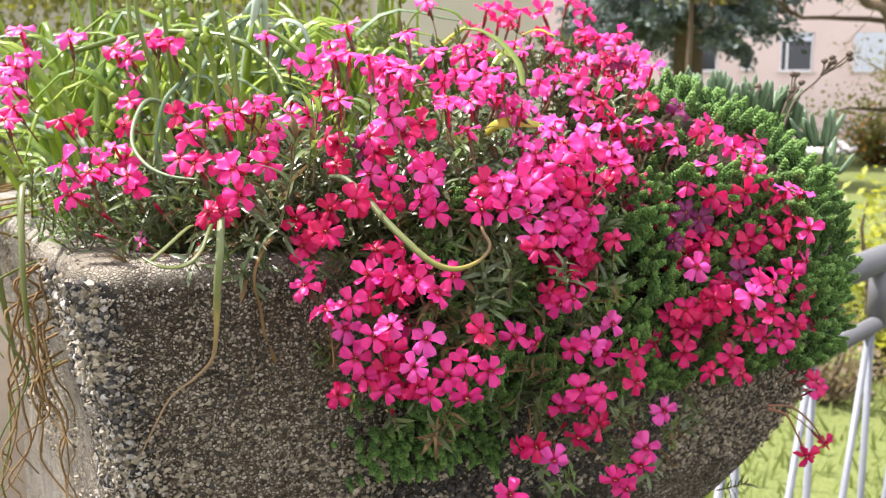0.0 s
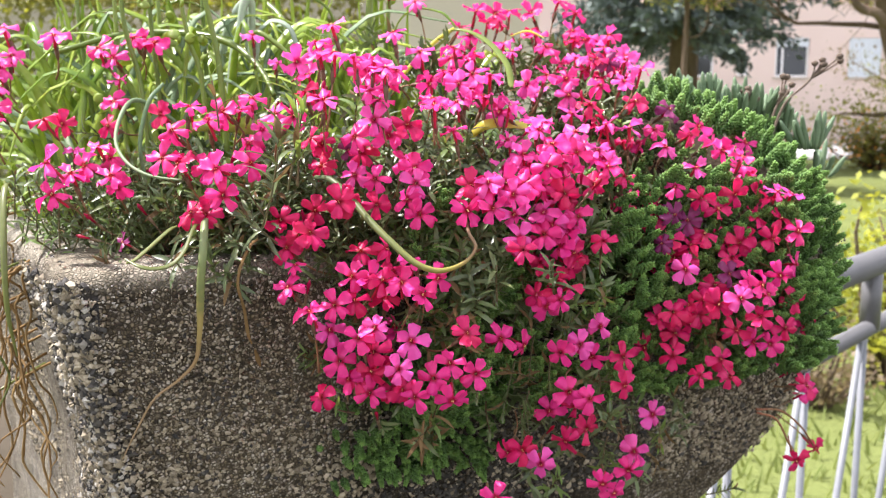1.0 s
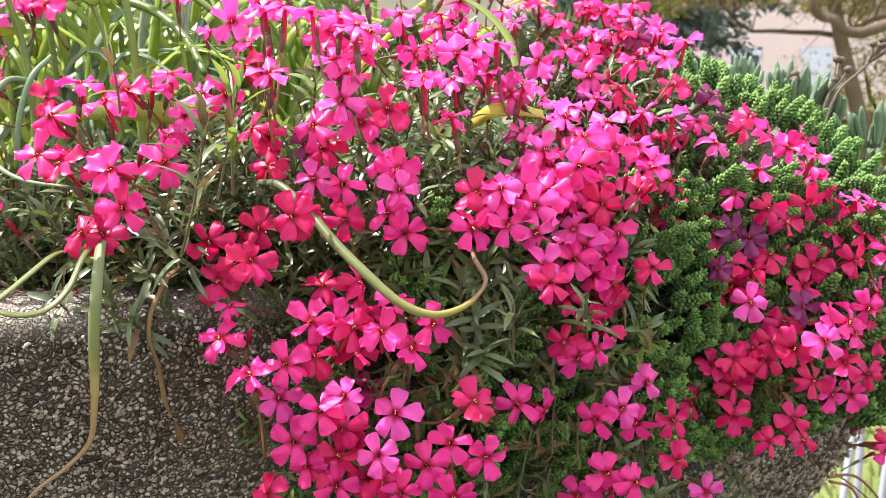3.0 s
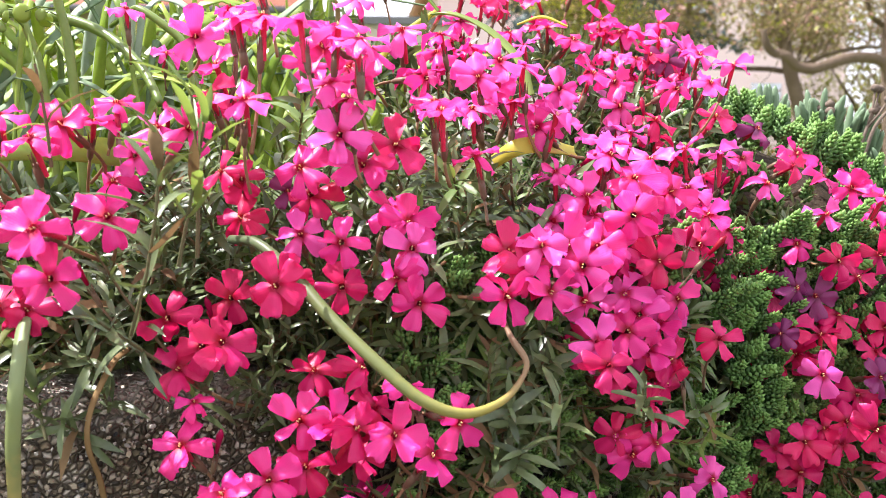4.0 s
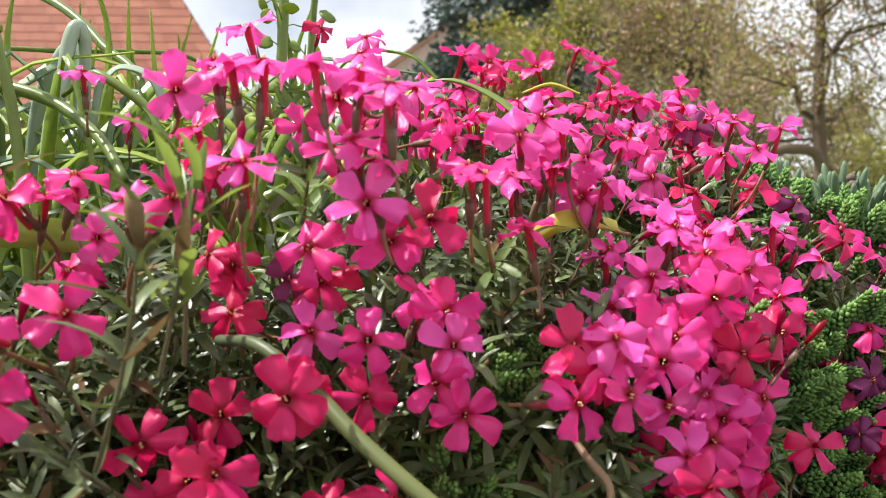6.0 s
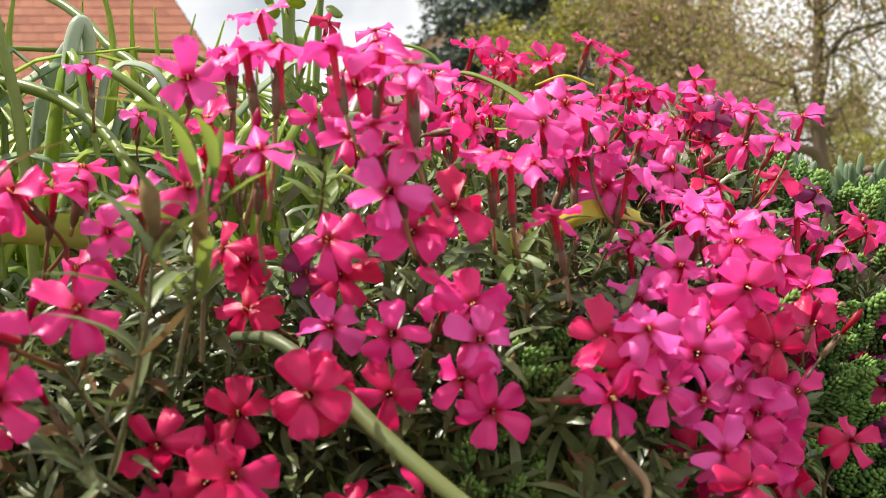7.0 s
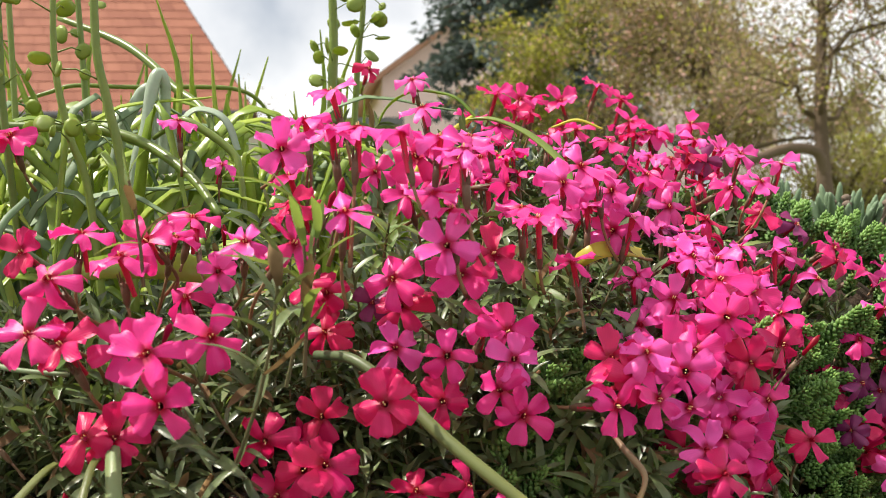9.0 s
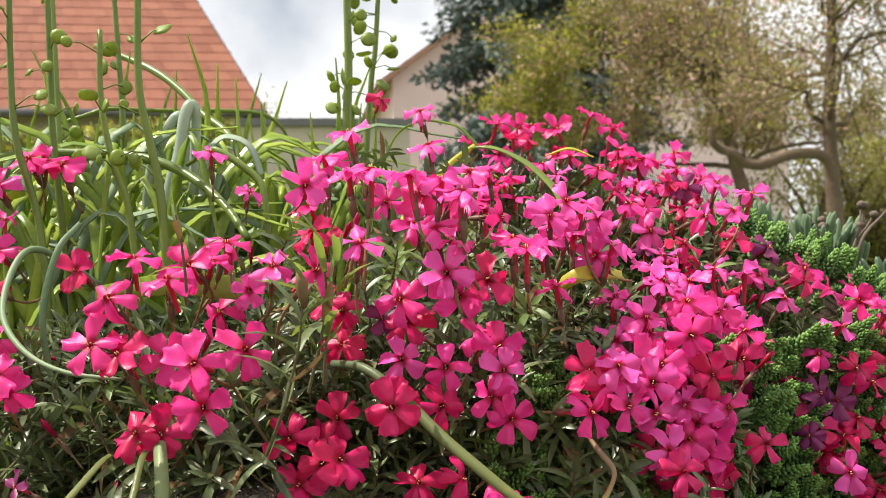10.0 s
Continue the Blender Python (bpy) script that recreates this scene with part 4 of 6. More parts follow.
CROWN_RIGHT_B = [
    (-0.029, 0.538, 1.273, 0, 36, 1), (-0.026, 0.54, 1.252, -4, 64, 0), (-0.023, 0.623, 1.294, -7, 44, 1),
    (-0.006, 0.618, 1.282, -7, 30, 0), (0.001, 0.621, 1.266, 22, 61, 0), (0.003, 0.552, 1.249, -5, 58, 0),
    (0.016, 0.581, 1.251, 1, 44, 0), (0.025, 0.578, 1.267, -7, 29, 1),
]
SHOULDER = [
    (0.036, 0.596, 1.267, 16, 57, 0), (0.042, 0.598, 1.245, -21, 30, 1), (0.048, 0.593, 1.249, 10, 61, 1),
    (0.063, 0.588, 1.24, 4, 52, 1),
]
SIDE_LOW = [
    (0.159, 0.624, 1.103, -14, -16, 2), (0.187, 0.616, 1.088, -2, -16, 2), (0.196, 0.625, 1.074, 6, -9, 2),
    (0.212, 0.63, 1.096, 4, 2, 0), (0.227, 0.641, 1.092, 16, -10, 0), (0.238, 0.645, 1.102, 22, 7, 2),
    (0.267, 0.687, 1.095, 28, -5, 2), (0.279, 0.703, 1.1, 35, 1, 2),
]
FAR_RIGHT = [
    (0.099, 0.788, 1.33, 0, 37, 0), (0.106, 0.757, 1.305, 0, 37, 0), (0.112, 0.787, 1.321, 0, 37, 0),
    (0.115, 0.724, 1.282, 0, 37, 0), (0.115, 0.753, 1.298, 0, 37, 0), (0.117, 0.706, 1.282, 6, 29, 2),
    (0.124, 0.714, 1.29, 7, 36, 0), (0.124, 0.704, 1.279, -8, 23, 3), (0.129, 0.73, 1.3, 7, 37, 0),
    (0.137, 0.72, 1.286, 7, 36, 0), (0.138, 0.714, 1.284, -7, 36, 1),
]
HEADS = {"SHOULDER_RIGHT": SHOULDER_RIGHT, "CROWN_LEFT": CROWN_LEFT, "SHOULDER_LEFT": SHOULDER_LEFT, "SIDE_MIDDLE_A": SIDE_MIDDLE_A, "SIDE_MIDDLE_B": SIDE_MIDDLE_B, "SIDE_TOP": SIDE_TOP, "LEFT_HEADS_A": LEFT_HEADS_A, "LEFT_HEADS_B": LEFT_HEADS_B, "FRONT_HIGH": FRONT_HIGH, "LOW_HEADS": LOW_HEADS, "SHOULDER_BACK": SHOULDER_BACK, "DRAPE_HIGH_A": DRAPE_HIGH_A, "DRAPE_HIGH_B": DRAPE_HIGH_B, "FAR_LEFT": FAR_LEFT, "SIDE_HIGH": SIDE_HIGH, "LEFT_EDGE_HIGH": LEFT_EDGE_HIGH, "DRAPE_LOW": DRAPE_LOW, "SHOULDER_FRONT": SHOULDER_FRONT, "LEFT_EDGE_LOW": LEFT_EDGE_LOW, "HANGING": HANGING, "FRONT_MIDDLE_A": FRONT_MIDDLE_A, "FRONT_MIDDLE_B": FRONT_MIDDLE_B, "CROWN_RIGHT_A": CROWN_RIGHT_A, "CROWN_RIGHT_B": CROWN_RIGHT_B, "SHOULDER": SHOULDER, "SIDE_LOW": SIDE_LOW, "FAR_RIGHT": FAR_RIGHT}


def outward(p):
    """The way the cushion faces at p."""
    c = np.array((np.clip(p[0], -0.12, 0.19) * 0.86, min(0.70, p[1] + 0.03), 1.115 if p[2] > 1.16 else p[2] - 0.05))
    return unit(p - c + (0, -0.012, 0.0))


def petal_mesh(kind, name, mat):
    """One petal, lying along +x from the throat: a wedge with a broad, faintly notched end; z is the way the flower faces."""
    V, F, uv = [], [], []
    rows, cols = 7, 4
    L = (0.0096, 0.0102, 0.0092, 0.0096, 0.0099)[kind]
    W = (0.0073, 0.0077, 0.0068, 0.0062, 0.0078)[kind]
    droop = (0.12, -0.14, 0.38, 0.62, 0.22)[kind]
    cup = (-0.16, 0.24, -0.30, 0.34, -0.22)[kind]
    tw = (0.16, 0.4, -0.42, 0.75, -0.25)[kind]
    notch = (0.0007, 0.0003, 0.0009, 0.0003, 0.0006)[kind]
    for i in range(rows + 1):
        t = i / rows
        w = W * float(np.interp(t, (0, 0.15, 0.3, 0.45, 0.6, 0.75, 0.9, 1), (0.40, 0.50, 0.64, 0.81, 0.95, 1.0, 0.93, 0.58)))
        for j in range(cols + 1):
            s = j / cols * 2 - 1
            x = 0.0010 + L * t
            if i == rows:
                x -= 0.0009 * s * s + notch * (1 - abs(s))
            y = s * w / 2
            z = cup * abs(s) ** 1.6 * w - droop * L * t * t + 0.0011 * math.sin(3.4 * s + kind * 2) * t + 0.0008 * math.sin(6.5 * t + 2 * kind + 2.6 * s) * t
            V.append((x, y * math.cos(tw * t) - z * math.sin(tw * t) * 0.4, z + y * math.sin(tw * t)))
            uv.append((s * 0.5 + 0.5, t))
    n = cols + 1
    for i in range(rows):
        for j in range(cols):
            F.append((i * n + j, (i + 1) * n + j, (i + 1) * n + j + 1, i * n + j + 1))
    b = Bag()
    b.add(V, F, 0, None, uv)
    return b.mesh(name, [mat]), (np.array(V), F, np.array(uv))


PETAL = {}
for _k in range(5):
    for _m, _mat in enumerate(PETALS):
        PETAL[_k, _m] = petal_mesh(_k, "petal", _mat)


def throat_parts():
    """Tube and throat ring of a flower, with the tiny cream anthers."""
    b = Bag()
    V, F = tube([(0, 0, -0.015), (0, 0, -0.008), (0, 0, -0.0012), (0, 0, 0.0002)], [0.0008, 0.0010, 0.0012, 0.0015], 8, close=False)
    b.add(V, F, 0)
    for k in range(2):
        a = k * 2.6 + 0.4
        p = np.array((math.cos(a) * 0.0005, math.sin(a) * 0.0005, -0.0004 + 0.0003 * k))
        V, F = tube([p, p + (0, 0, 0.0006), p + (0.0001, 0, 0.0012), p + (0.0002, 0, 0.0016)], [0.00012, 0.00026, 0.00024, 0.0001], 5)
        b.add(V, F, 1)
    return b


def calyx_parts(kind):
    """Calyx with five narrow teeth, and a thin hairy stalk that bends away."""
    b = Bag()
    V, F = tube([(0, 0, -0.0195), (0, 0, -0.0175), (0, 0, -0.014), (0, 0, -0.0105)], [0.0005, 0.0012, 0.0015, 0.0013], 7)
    b.add(V, F, 0)
    for k in range(5):
        a = k * 1.257
        o = np.array((math.cos(a), math.sin(a), 0))
        P = [o * 0.0013 + (0, 0, -0.0115), o * 0.0015 + (0, 0, -0.0092), o * 0.0019 + (0, 0, -0.0066)]
        b.add(*ribbon(P, [0.0011, 0.0008, 0.0001], o, 0.1, 0.0002), 0)
    ln = (0.010, 0.017, 0.026)[kind]
    bend = (0.002, 0.005, 0.008)[kind]
    P = [np.array((bend * t * t, 0, -0.0192 - ln * t)) for t in np.linspace(0, 1, 5)]
    b.add(*tube(P, [0.0006, 0.0006, 0.00075], 6), 1)
    return b


THROAT_BAG = throat_parts()
THROAT_MESH = THROAT_BAG.mesh("flower", [THROAT, ANTHER])
CALYX_BAGS = [calyx_parts(k) for k in range(3)]
CALYX_MESH = [b.mesh("calyx", [CALYX, STEM]) for b in CALYX_BAGS]

phlox = tagged(new("phlox_plant"), "cushion of creeping phlox covered in bright pink five-petalled flowers", "plant")
phlox.location = (0.03, 0.70, 1.14)
PH_INV = Matrix.Translation(phlox.location).inverted()
BLOOMS = []


def facing(n, p, turn, size):
    """A flower's own axes: z along n, and one petal turned so many degrees from the upright."""
    up = np.array((0, 0, 1.0)) - n * n[2]
    if turn is None or np.linalg.norm(up) < 0.2:
        return frame_to(n, p, None, size)
    up = unit(up)
    x = up * math.cos(radians(turn)) + np.cross(up, n) * math.sin(radians(turn))
    M = np.eye(4)
    M[:3, 0], M[:3, 1], M[:3, 2], M[:3, 3] = x * size, np.cross(n, x) * size, n * size, p
    return M


def add_bloom(p, n, tone, size, single, turn=None):
    M = facing(n, p, turn, size)
    mood = rng.random()
    odds = (0.5, 0.16, 0.08, 0.02, 0.24) if mood < 0.6 else (0.15, 0.5, 0.05, 0.12, 0.18) if mood < 0.8 else (0.1, 0.05, 0.5, 0.2, 0.15)
    kinds = [rng.choice(5, p=odds) for _ in range(5)]
    ck = int(rng.integers(0, 3))
    if single:
        fl = new("flower", THROAT_MESH)
        fl.parent, fl.matrix_parent_inverse = phlox, PH_INV
        fl.matrix_basis = Matrix(M.tolist())
        for k in range(5):
            o = new("petal", PETAL[kinds[k], tone][0])
            o.parent = fl
            o.matrix_basis = pose(0, 0, 0, rng.normal(0, 13), rng.normal(0, 13), 72 * k + rng.normal(0, 6)) @ Matrix.Scale(rng.uniform(0.9, 1.1), 4)
        o = new("calyx", CALYX_MESH[ck])
        o.parent = fl
        o.matrix_basis = pose(0, 0, 0, rng.normal(0, 5), rng.normal(0, 5), rng.uniform(0, 360))
    else:
        far_blooms.add(np.concatenate(THROAT_BAG.v), THROAT_BAG.f, 4, M)
        for k in range(5):
            V, F, uv = PETAL[kinds[k], tone][1]
            R = np.array(pose(0, 0, 0, rng.normal(0, 13), rng.normal(0, 14), 72 * k + rng.normal(0, 6)))
            far_blooms.add(V, F, tone, M @ R, uv)
        cb = CALYX_BAGS[ck]
        far_blooms.add(np.concatenate(cb.v), cb.f, 5, M)


far_blooms = Bag()
FILL = {"FAR_LEFT": 1.1, "FAR_RIGHT": 1.1, "SHOULDER": 0.6, "SIDE": 0.45, "CROWN": 0.35, "DRAPE": 0.2}
SPOTS = []
for region, heads in HEADS.items():
    more = max([v for k, v in FILL.items() if region.startswith(k)], default=0.0)
    for x, y, z, around, up, tone, *rest in heads:
        p = np.array((x, y, z))
        high = region.startswith(("CROWN", "SHOULDER", "FAR"))
        loose = 1.0 if region.startswith(('DRAPE_LOW', 'LOW', 'HANGING')) else 1.6
        a, e = radians(around + rng.normal(0, 11 * loose)), radians(min(85, up * (1.3 if high and up > 25 else 1.0) + (0 if loose == 1.0 else 9)) + rng.normal(0, 9 * loose))
        n = np.array((math.sin(a) * math.cos(e), -math.cos(a) * math.cos(e), math.sin(e)))
        # the sunlit tone is spread among high flowers and thinned on the drape
        if high and tone == 0 and rng.random() < 0.35:
            tone = 1
        elif region.startswith('DRAPE') and tone == 1 and rng.random() < 0.6:
            tone = 0
        base = outward(p)
        if region != "LEFT_EDGE_HIGH":
            SPOTS.append((p - base * (0.018 if region.startswith("LEFT") else 0.008 if region.startswith("CROWN") else 0.0), base))
        size = (rest[1] if len(rest) > 1 else 1.0) * rng.uniform(0.84, 0.99)
        add_bloom(p, n, tone, size, True, rest[0] if rest else None)
        BLOOMS.append((p, n))
        for _ in range(rng.poisson(more)):
            q = np.clip(rng.normal(0, 0.011, 3), -0.018, 0.018)
            q = p + q - base * np.dot(q, base) - base * rng.uniform(0.006, 0.016)
            if np.linalg.norm((q - (0.022, 0.585, 1.236)) * (0.6, 1, 1)) < 0.018:
                continue
            # many of these deeper flowers get the shaded tone
            add_bloom(q, unit(base + n + rng.normal(0, 0.35, 3)), tone if rng.random() < 0.6 else 2, rng.uniform(0.78, 0.92), False)
# two long stems that hang free beside the planter
for pts in ([(0.225, 0.655, 1.04), (0.240, 0.66, 1.034), (0.250, 0.664, 1.018), (0.258, 0.668, 1.003)], [(0.225, 0.656, 1.042), (0.250, 0.678, 1.034), (0.272, 0.696, 1.016), (0.287, 0.708, 0.997)]):
    ob = part("stem", *tube(smooth_line(pts, 5), [0.0009, 0.0006], 6), STEM)
    ob.parent, ob.matrix_parent_inverse = phlox, PH_INV
# a withered flower lying on the rim
add_bloom(np.array((-0.173, 0.553, 1.172)), unit((-0.5, -0.4, 0.4)), 3, 0.6, True)
if far_blooms.n:
    ob = bag_part("blossom", far_blooms, PETALS + [THROAT, CALYX], label="more pink phlox flowers packed together", kind="stuff")
    ob.parent, ob.matrix_parent_inverse = phlox, PH_INV


# closed buds between the open flowers
for i in range(34):
    p, n = SPOTS[int(rng.integers(0, len(SPOTS)))]
    q = rng.normal(0, 0.014, 3)
    M = frame_to(unit(n + rng.normal(0, 0.4, 3)), p + q - n * (np.dot(q, n) + rng.uniform(0.004, 0.012)), None, 0.72)
    b = Bag()
    b.add(*tube([(0, 0, -0.006), (0, 0, -0.001), (0, 0, 0.003), (0, 0, 0.006)], [0.0008, 0.0012, 0.0017, 0.0004], 6), 0, M)
    b.add(np.concatenate(CALYX_BAGS[0].v) * 0.9, CALYX_BAGS[0].f, 1, M)
    ob = bag_part("bud", b, [PETALS[i % 3], CALYX])
    ob.parent, ob.matrix_parent_inverse = phlox, PH_INV


# ---- phlox foliage ----
def leaf_template(L, W, bend):
    P = [(L * t, 0, bend * L * t * t) for t in np.linspace(0, 1, 5)]
    V, F = [], []
    for i, p in enumerate(P):
        t = i / 4
        w = W * (0.4 + 1.3 * t) * (1 - t) ** 0.6 if i < 4 else 0.0
        w = max(w, 0.00015)
        V += [(p[0], -w, p[2] - 0.35 * w), (p[0], 0, p[2]), (p[0], w, p[2] - 0.35 * w)]
    for i in range(4):
        for j in range(2):
            F.append((i * 3 + j, (i + 1) * 3 + j, (i + 1) * 3 + j + 1, i * 3 + j + 1))
    return np.array(V), F


LEAVES = [leaf_template(0.0115, 0.0021, 0.3), leaf_template(0.0135, 0.0021, 0.5), leaf_template(0.0095, 0.0021, -0.25), leaf_template(0.0125, 0.0023, 0.75)]
phlox_leaves = Bag()


def sprig(p, n, length, pairs, mat, bag=phlox_leaves, size=1.0, stem_mat=3, slim=1.0, erect=0.0):
    n = unit(n)
    bend = rng.normal(0, 0.25, 3)
    pts = [p - n * length * (1 - t) + bend * length * 0.3 * (t - 1) ** 2 for t in np.linspace(0, 1, 4)]
    bag.add(*tube(pts, [0.0006, 0.0004], 5, close=False), stem_mat)
    spin = rng.uniform(0, 6.28)
    for i in range(pairs):
        t = 1 - i / pairs * 0.9
        c = p - n * length * (1 - t) + bend * length * 0.3 * (t - 1) ** 2
        for k in (0, 1):
            a = spin + i * 1.57 + k * 3.14 + rng.normal(0, 0.25)
            tilt = 0.6 + 0.75 * (1 - t) + rng.normal(0, 0.25) - erect
            M = frame_to(n, c, a)
            d = M[:3, 0] * math.sin(tilt) * 1.0 + n * math.cos(tilt)
            y = M[:3, 1]
            z = np.cross(d, y)
            K = np.eye(4)
            s = size * rng.uniform(0.75, 1.2) * (0.7 if i == 0 else 1.0)
            K[:3, 0], K[:3, 1], K[:3, 2], K[:3, 3] = d * s, y * s * slim, -z * s, c
            V, F = LEAVES[int(rng.integers(0, 4))]
            m = mat if rng.random() > 0.06 else 2
            bag.add(V, F, m, K)


FACES = np.array([f for f, _ in BLOOMS])
FRONTS = np.array([n for _, n in BLOOMS])


def hides_flower(q, room=0.015):
    """True where a shoot at q would stand before an open flower."""
    d = q - FACES
    along = (d * FRONTS).sum(1)
    aside = np.linalg.norm(d - FRONTS * along[:, None], axis=1)
    near = (np.hypot(d[:, 0], d[:, 2]) < 0.6 * room) & (d[:, 1] < 0.004) & (d[:, 1] > -0.06)
    return bool(((aside < room) & (along > -0.010) & (along < 0.05)).any() or near.any())


for i in range(1900):
    p, n = SPOTS[int(rng.integers(0, len(SPOTS)))]
    q = np.clip(rng.normal(0, 0.015, 3), -0.026, 0.026)
    if (p[2] < 1.165 and (p[0] < -0.03 or rng.random() < 0.92)) or (p[2] < 1.205 and p[0] > -0.07 and rng.random() < 0.45) or (p[2] < 1.215 and p[0] < -0.07 and rng.random() < 0.5) or (p[2] < 1.2 and p[0] < -0.04 and p[1] < 0.56) or p[0] > 0.26 or (p[2] < 1.05 and p[0] < 0.08):
        continue
    deep = rng.uniform(0.024, 0.055)
    q = p + q - n * np.dot(q, n) - n * deep
    if hides_flower(q):
        continue
    sprig(q, n + (0, -0.25, 0) + rng.normal(0, 0.45, 3), rng.uniform(0.014, 0.026), int(rng.integers(5, 8)), 0 if rng.random() > 0.08 else 1, size=0.92)
# along the front rim at the left, and a tall young shoot
for i in range(210):
    s = rng.uniform(0.0, 0.18)
    b2 = LEFT_CORNER + FRONT * s + DEPTH * rng.uniform(0.065, 0.17)
    q = np.array((b2[0], b2[1], RIM + rng.uniform(0.008, 0.052)))
    if hides_flower(q, 0.012):
        continue
    # nearly half wear the brighter young-leaf green to paint sun on them
    sprig(q, unit((-0.1, -0.5, 0.8) + rng.normal(0, 0.35, 3)), 0.026, 4, int(rng.random() < 0.45), size=0.78)
for i in range(110):
    b2 = LEFT_CORNER + FRONT * rng.uniform(0.135, 0.30) + DEPTH * rng.uniform(-0.012, 0.05)
    q = np.array((b2[0], b2[1], RIM + rng.uniform(-0.012, 0.028)))
    if hides_flower(q, 0.012):
        continue
    sprig(q, unit((0.0, -0.75, 0.3) + rng.normal(0, 0.35, 3)), 0.024, 5, 0, size=0.75)
# a dark thicket of shoots behind the flowers at the left
for i in range(520):
    q = np.array((rng.uniform(-0.19, -0.03), rng.uniform(0.575, 0.70), 0.0))
    q[2] = 1.165 + rng.uniform(0.0, 0.05) + 0.12 * (q[1] - 0.575)
    if hides_flower(q, 0.012):
        continue
    sprig(q, unit((-0.05, -0.45, 0.8) + rng.normal(0, 0.4, 3)), 0.03, 5, 0 if rng.random() < 0.9 else 1, size=0.92)
# single shoots that stand clear of the cushion
for tip, way, long, pairs, leaf, size in (((-0.076, 0.509, 1.236), (0.05, -0.1, 1), 0.05, 5, 0, 1.5), ((-0.070, 0.526, 1.252), (-0.1, 0.05, 1), 0.045, 4, 1, 1.4),
                                          ((-0.066, 0.522, 1.244), (0.2, 0, 1), 0.04, 4, 1, 1.3), ((-0.096, 0.520, 1.189), (-0.3, -0.4, 0.35), 0.03, 4, 0, 1.3),
                                          ((-0.101, 0.538, 1.207), (-0.5, -0.2, 1), 0.045, 4, 0, 1.1), ((-0.118, 0.545, 1.262), (-0.2, 0, 1), 0.03, 3, 1, 0.9)):
    sprig(np.array(tip), unit(way), long, pairs, leaf, size=size * (1.3 if leaf == 1 else 1.05), slim=0.66, erect=0.3 if leaf == 1 else 0.1)
# a half-dry rosette against the concrete
for k in range(5):
    a = k * 1.25
    sprig(np.array((-0.069 + 0.006 * math.cos(a), 0.570, 1.100 + 0.006 * math.sin(a))), unit((math.cos(a) * 0.6, -0.7, math.sin(a) * 0.6)), 0.014, 4, (1, 2, 1, 0, 2)[k], size=0.7, slim=0.8)
b = Bag()
b.add(*tube([(-0.076, 0.509, 1.232), (-0.0765, 0.5085, 1.236), (-0.0768, 0.508, 1.2395), (-0.0775, 0.508, 1.243)], [0.0009, 0.0017, 0.0021, 0.0008], 7), 0)
ob = bag_part("bud", b, [DEAD_LEAF], label="withered brown bud on a green shoot")
ob.parent, ob.matrix_parent_inverse = phlox, PH_INV
# shoots that hang with the lowest flowers
for region in ("HANGING", "LOW_HEADS", "SIDE_LOW", "DRAPE_LOW"):
    for x, y, z, *_ in HEADS[region]:
        for k in range(0 if x > 0.24 else 5 if region == "HANGING" else 2):
            q = np.array((x, y, z)) + (rng.normal(0, 0.016), 0.012 + abs(rng.normal(0, 0.008)), rng.normal(0.012, 0.014))
            if hides_flower(q, 0.012):
                continue
            sprig(q, unit((rng.normal(0.1, 0.4), -0.7, rng.normal(-0.45, 0.35))), rng.uniform(0.018, 0.032), int(rng.integers(4, 7)), 0 if rng.random() < 0.7 else 2 if rng.random() < 0.4 else 1, size=0.75)
# old brown stems hanging below the flowers
for i in range(70):
    p, n = SPOTS[int(rng.integers(0, len(SPOTS)))]
    if p[2] > 1.17 or p[0] > 0.24:
        continue
    q = p - n * rng.uniform(0.015, 0.035) + rng.normal(0, 0.012, 3)
    if hides_flower(q):
        continue
    sprig(q, unit(n + (0, 0, -0.5) + rng.normal(0, 0.4, 3)), 0.03, 5, 2, size=0.75)
ob = bag_part("foliage", phlox_leaves, [PHLOX_LEAF, YOUNG_LEAF, DEAD_LEAF, SHOOT], label="narrow grey-green pointed leaves on thin stems", kind="stuff")
ob.parent, ob.matrix_parent_inverse = phlox, PH_INV


# ---- stonecrop ----
def stonecrop_template(turns, length, r):
    V, F = [], []
    o = np.array([(1, 0, 0), (0, 1, 0), (-1, 0, 0), (0, -1, 0), (0, 0, 1), (0, 0, -1)], float)
    fs = [(0, 1, 4), (1, 2, 4), (2, 3, 4), (3, 0, 4), (1, 0, 5), (2, 1, 5), (3, 2, 5), (0, 3, 5)]
    for i in range(turns):
        t = i / turns
        a = i * 2.4
        rad = r * (0.95 - 0.62 * max(0, t - 0.5) / 0.5)
        c = np.array((math.cos(a) * rad, math.sin(a) * rad, length * t))
        M = frame_to(unit((math.cos(a), math.sin(a), 0.55 + t)), c, 0.0)
        V.append((o * np.array((0.0017, 0.0011, 0.0023)) * (1.15 - 0.4 * t)) @ M[:3, :3].T + c)
        F += [tuple(k + i * 6 for k in f) for f in fs]
    return np.concatenate(V), F, 0, None, [(0.5, (k // 6) / turns) for k in range(turns * 6)]


def with_place(template, M):
    V, F, mat, _, uv = template
    return V, F, mat, M, uv


SPRIGS = [stonecrop_template(46, 0.015, 0.0024), stonecrop_template(36, 0.011, 0.0023), stonecrop_template(54, 0.019, 0.0024)]
MAT_TOP = np.array((0.172, 0.80, 1.110))
MAT_R = np.array((0.152, 0.16, 0.156))
sedum = Bag()
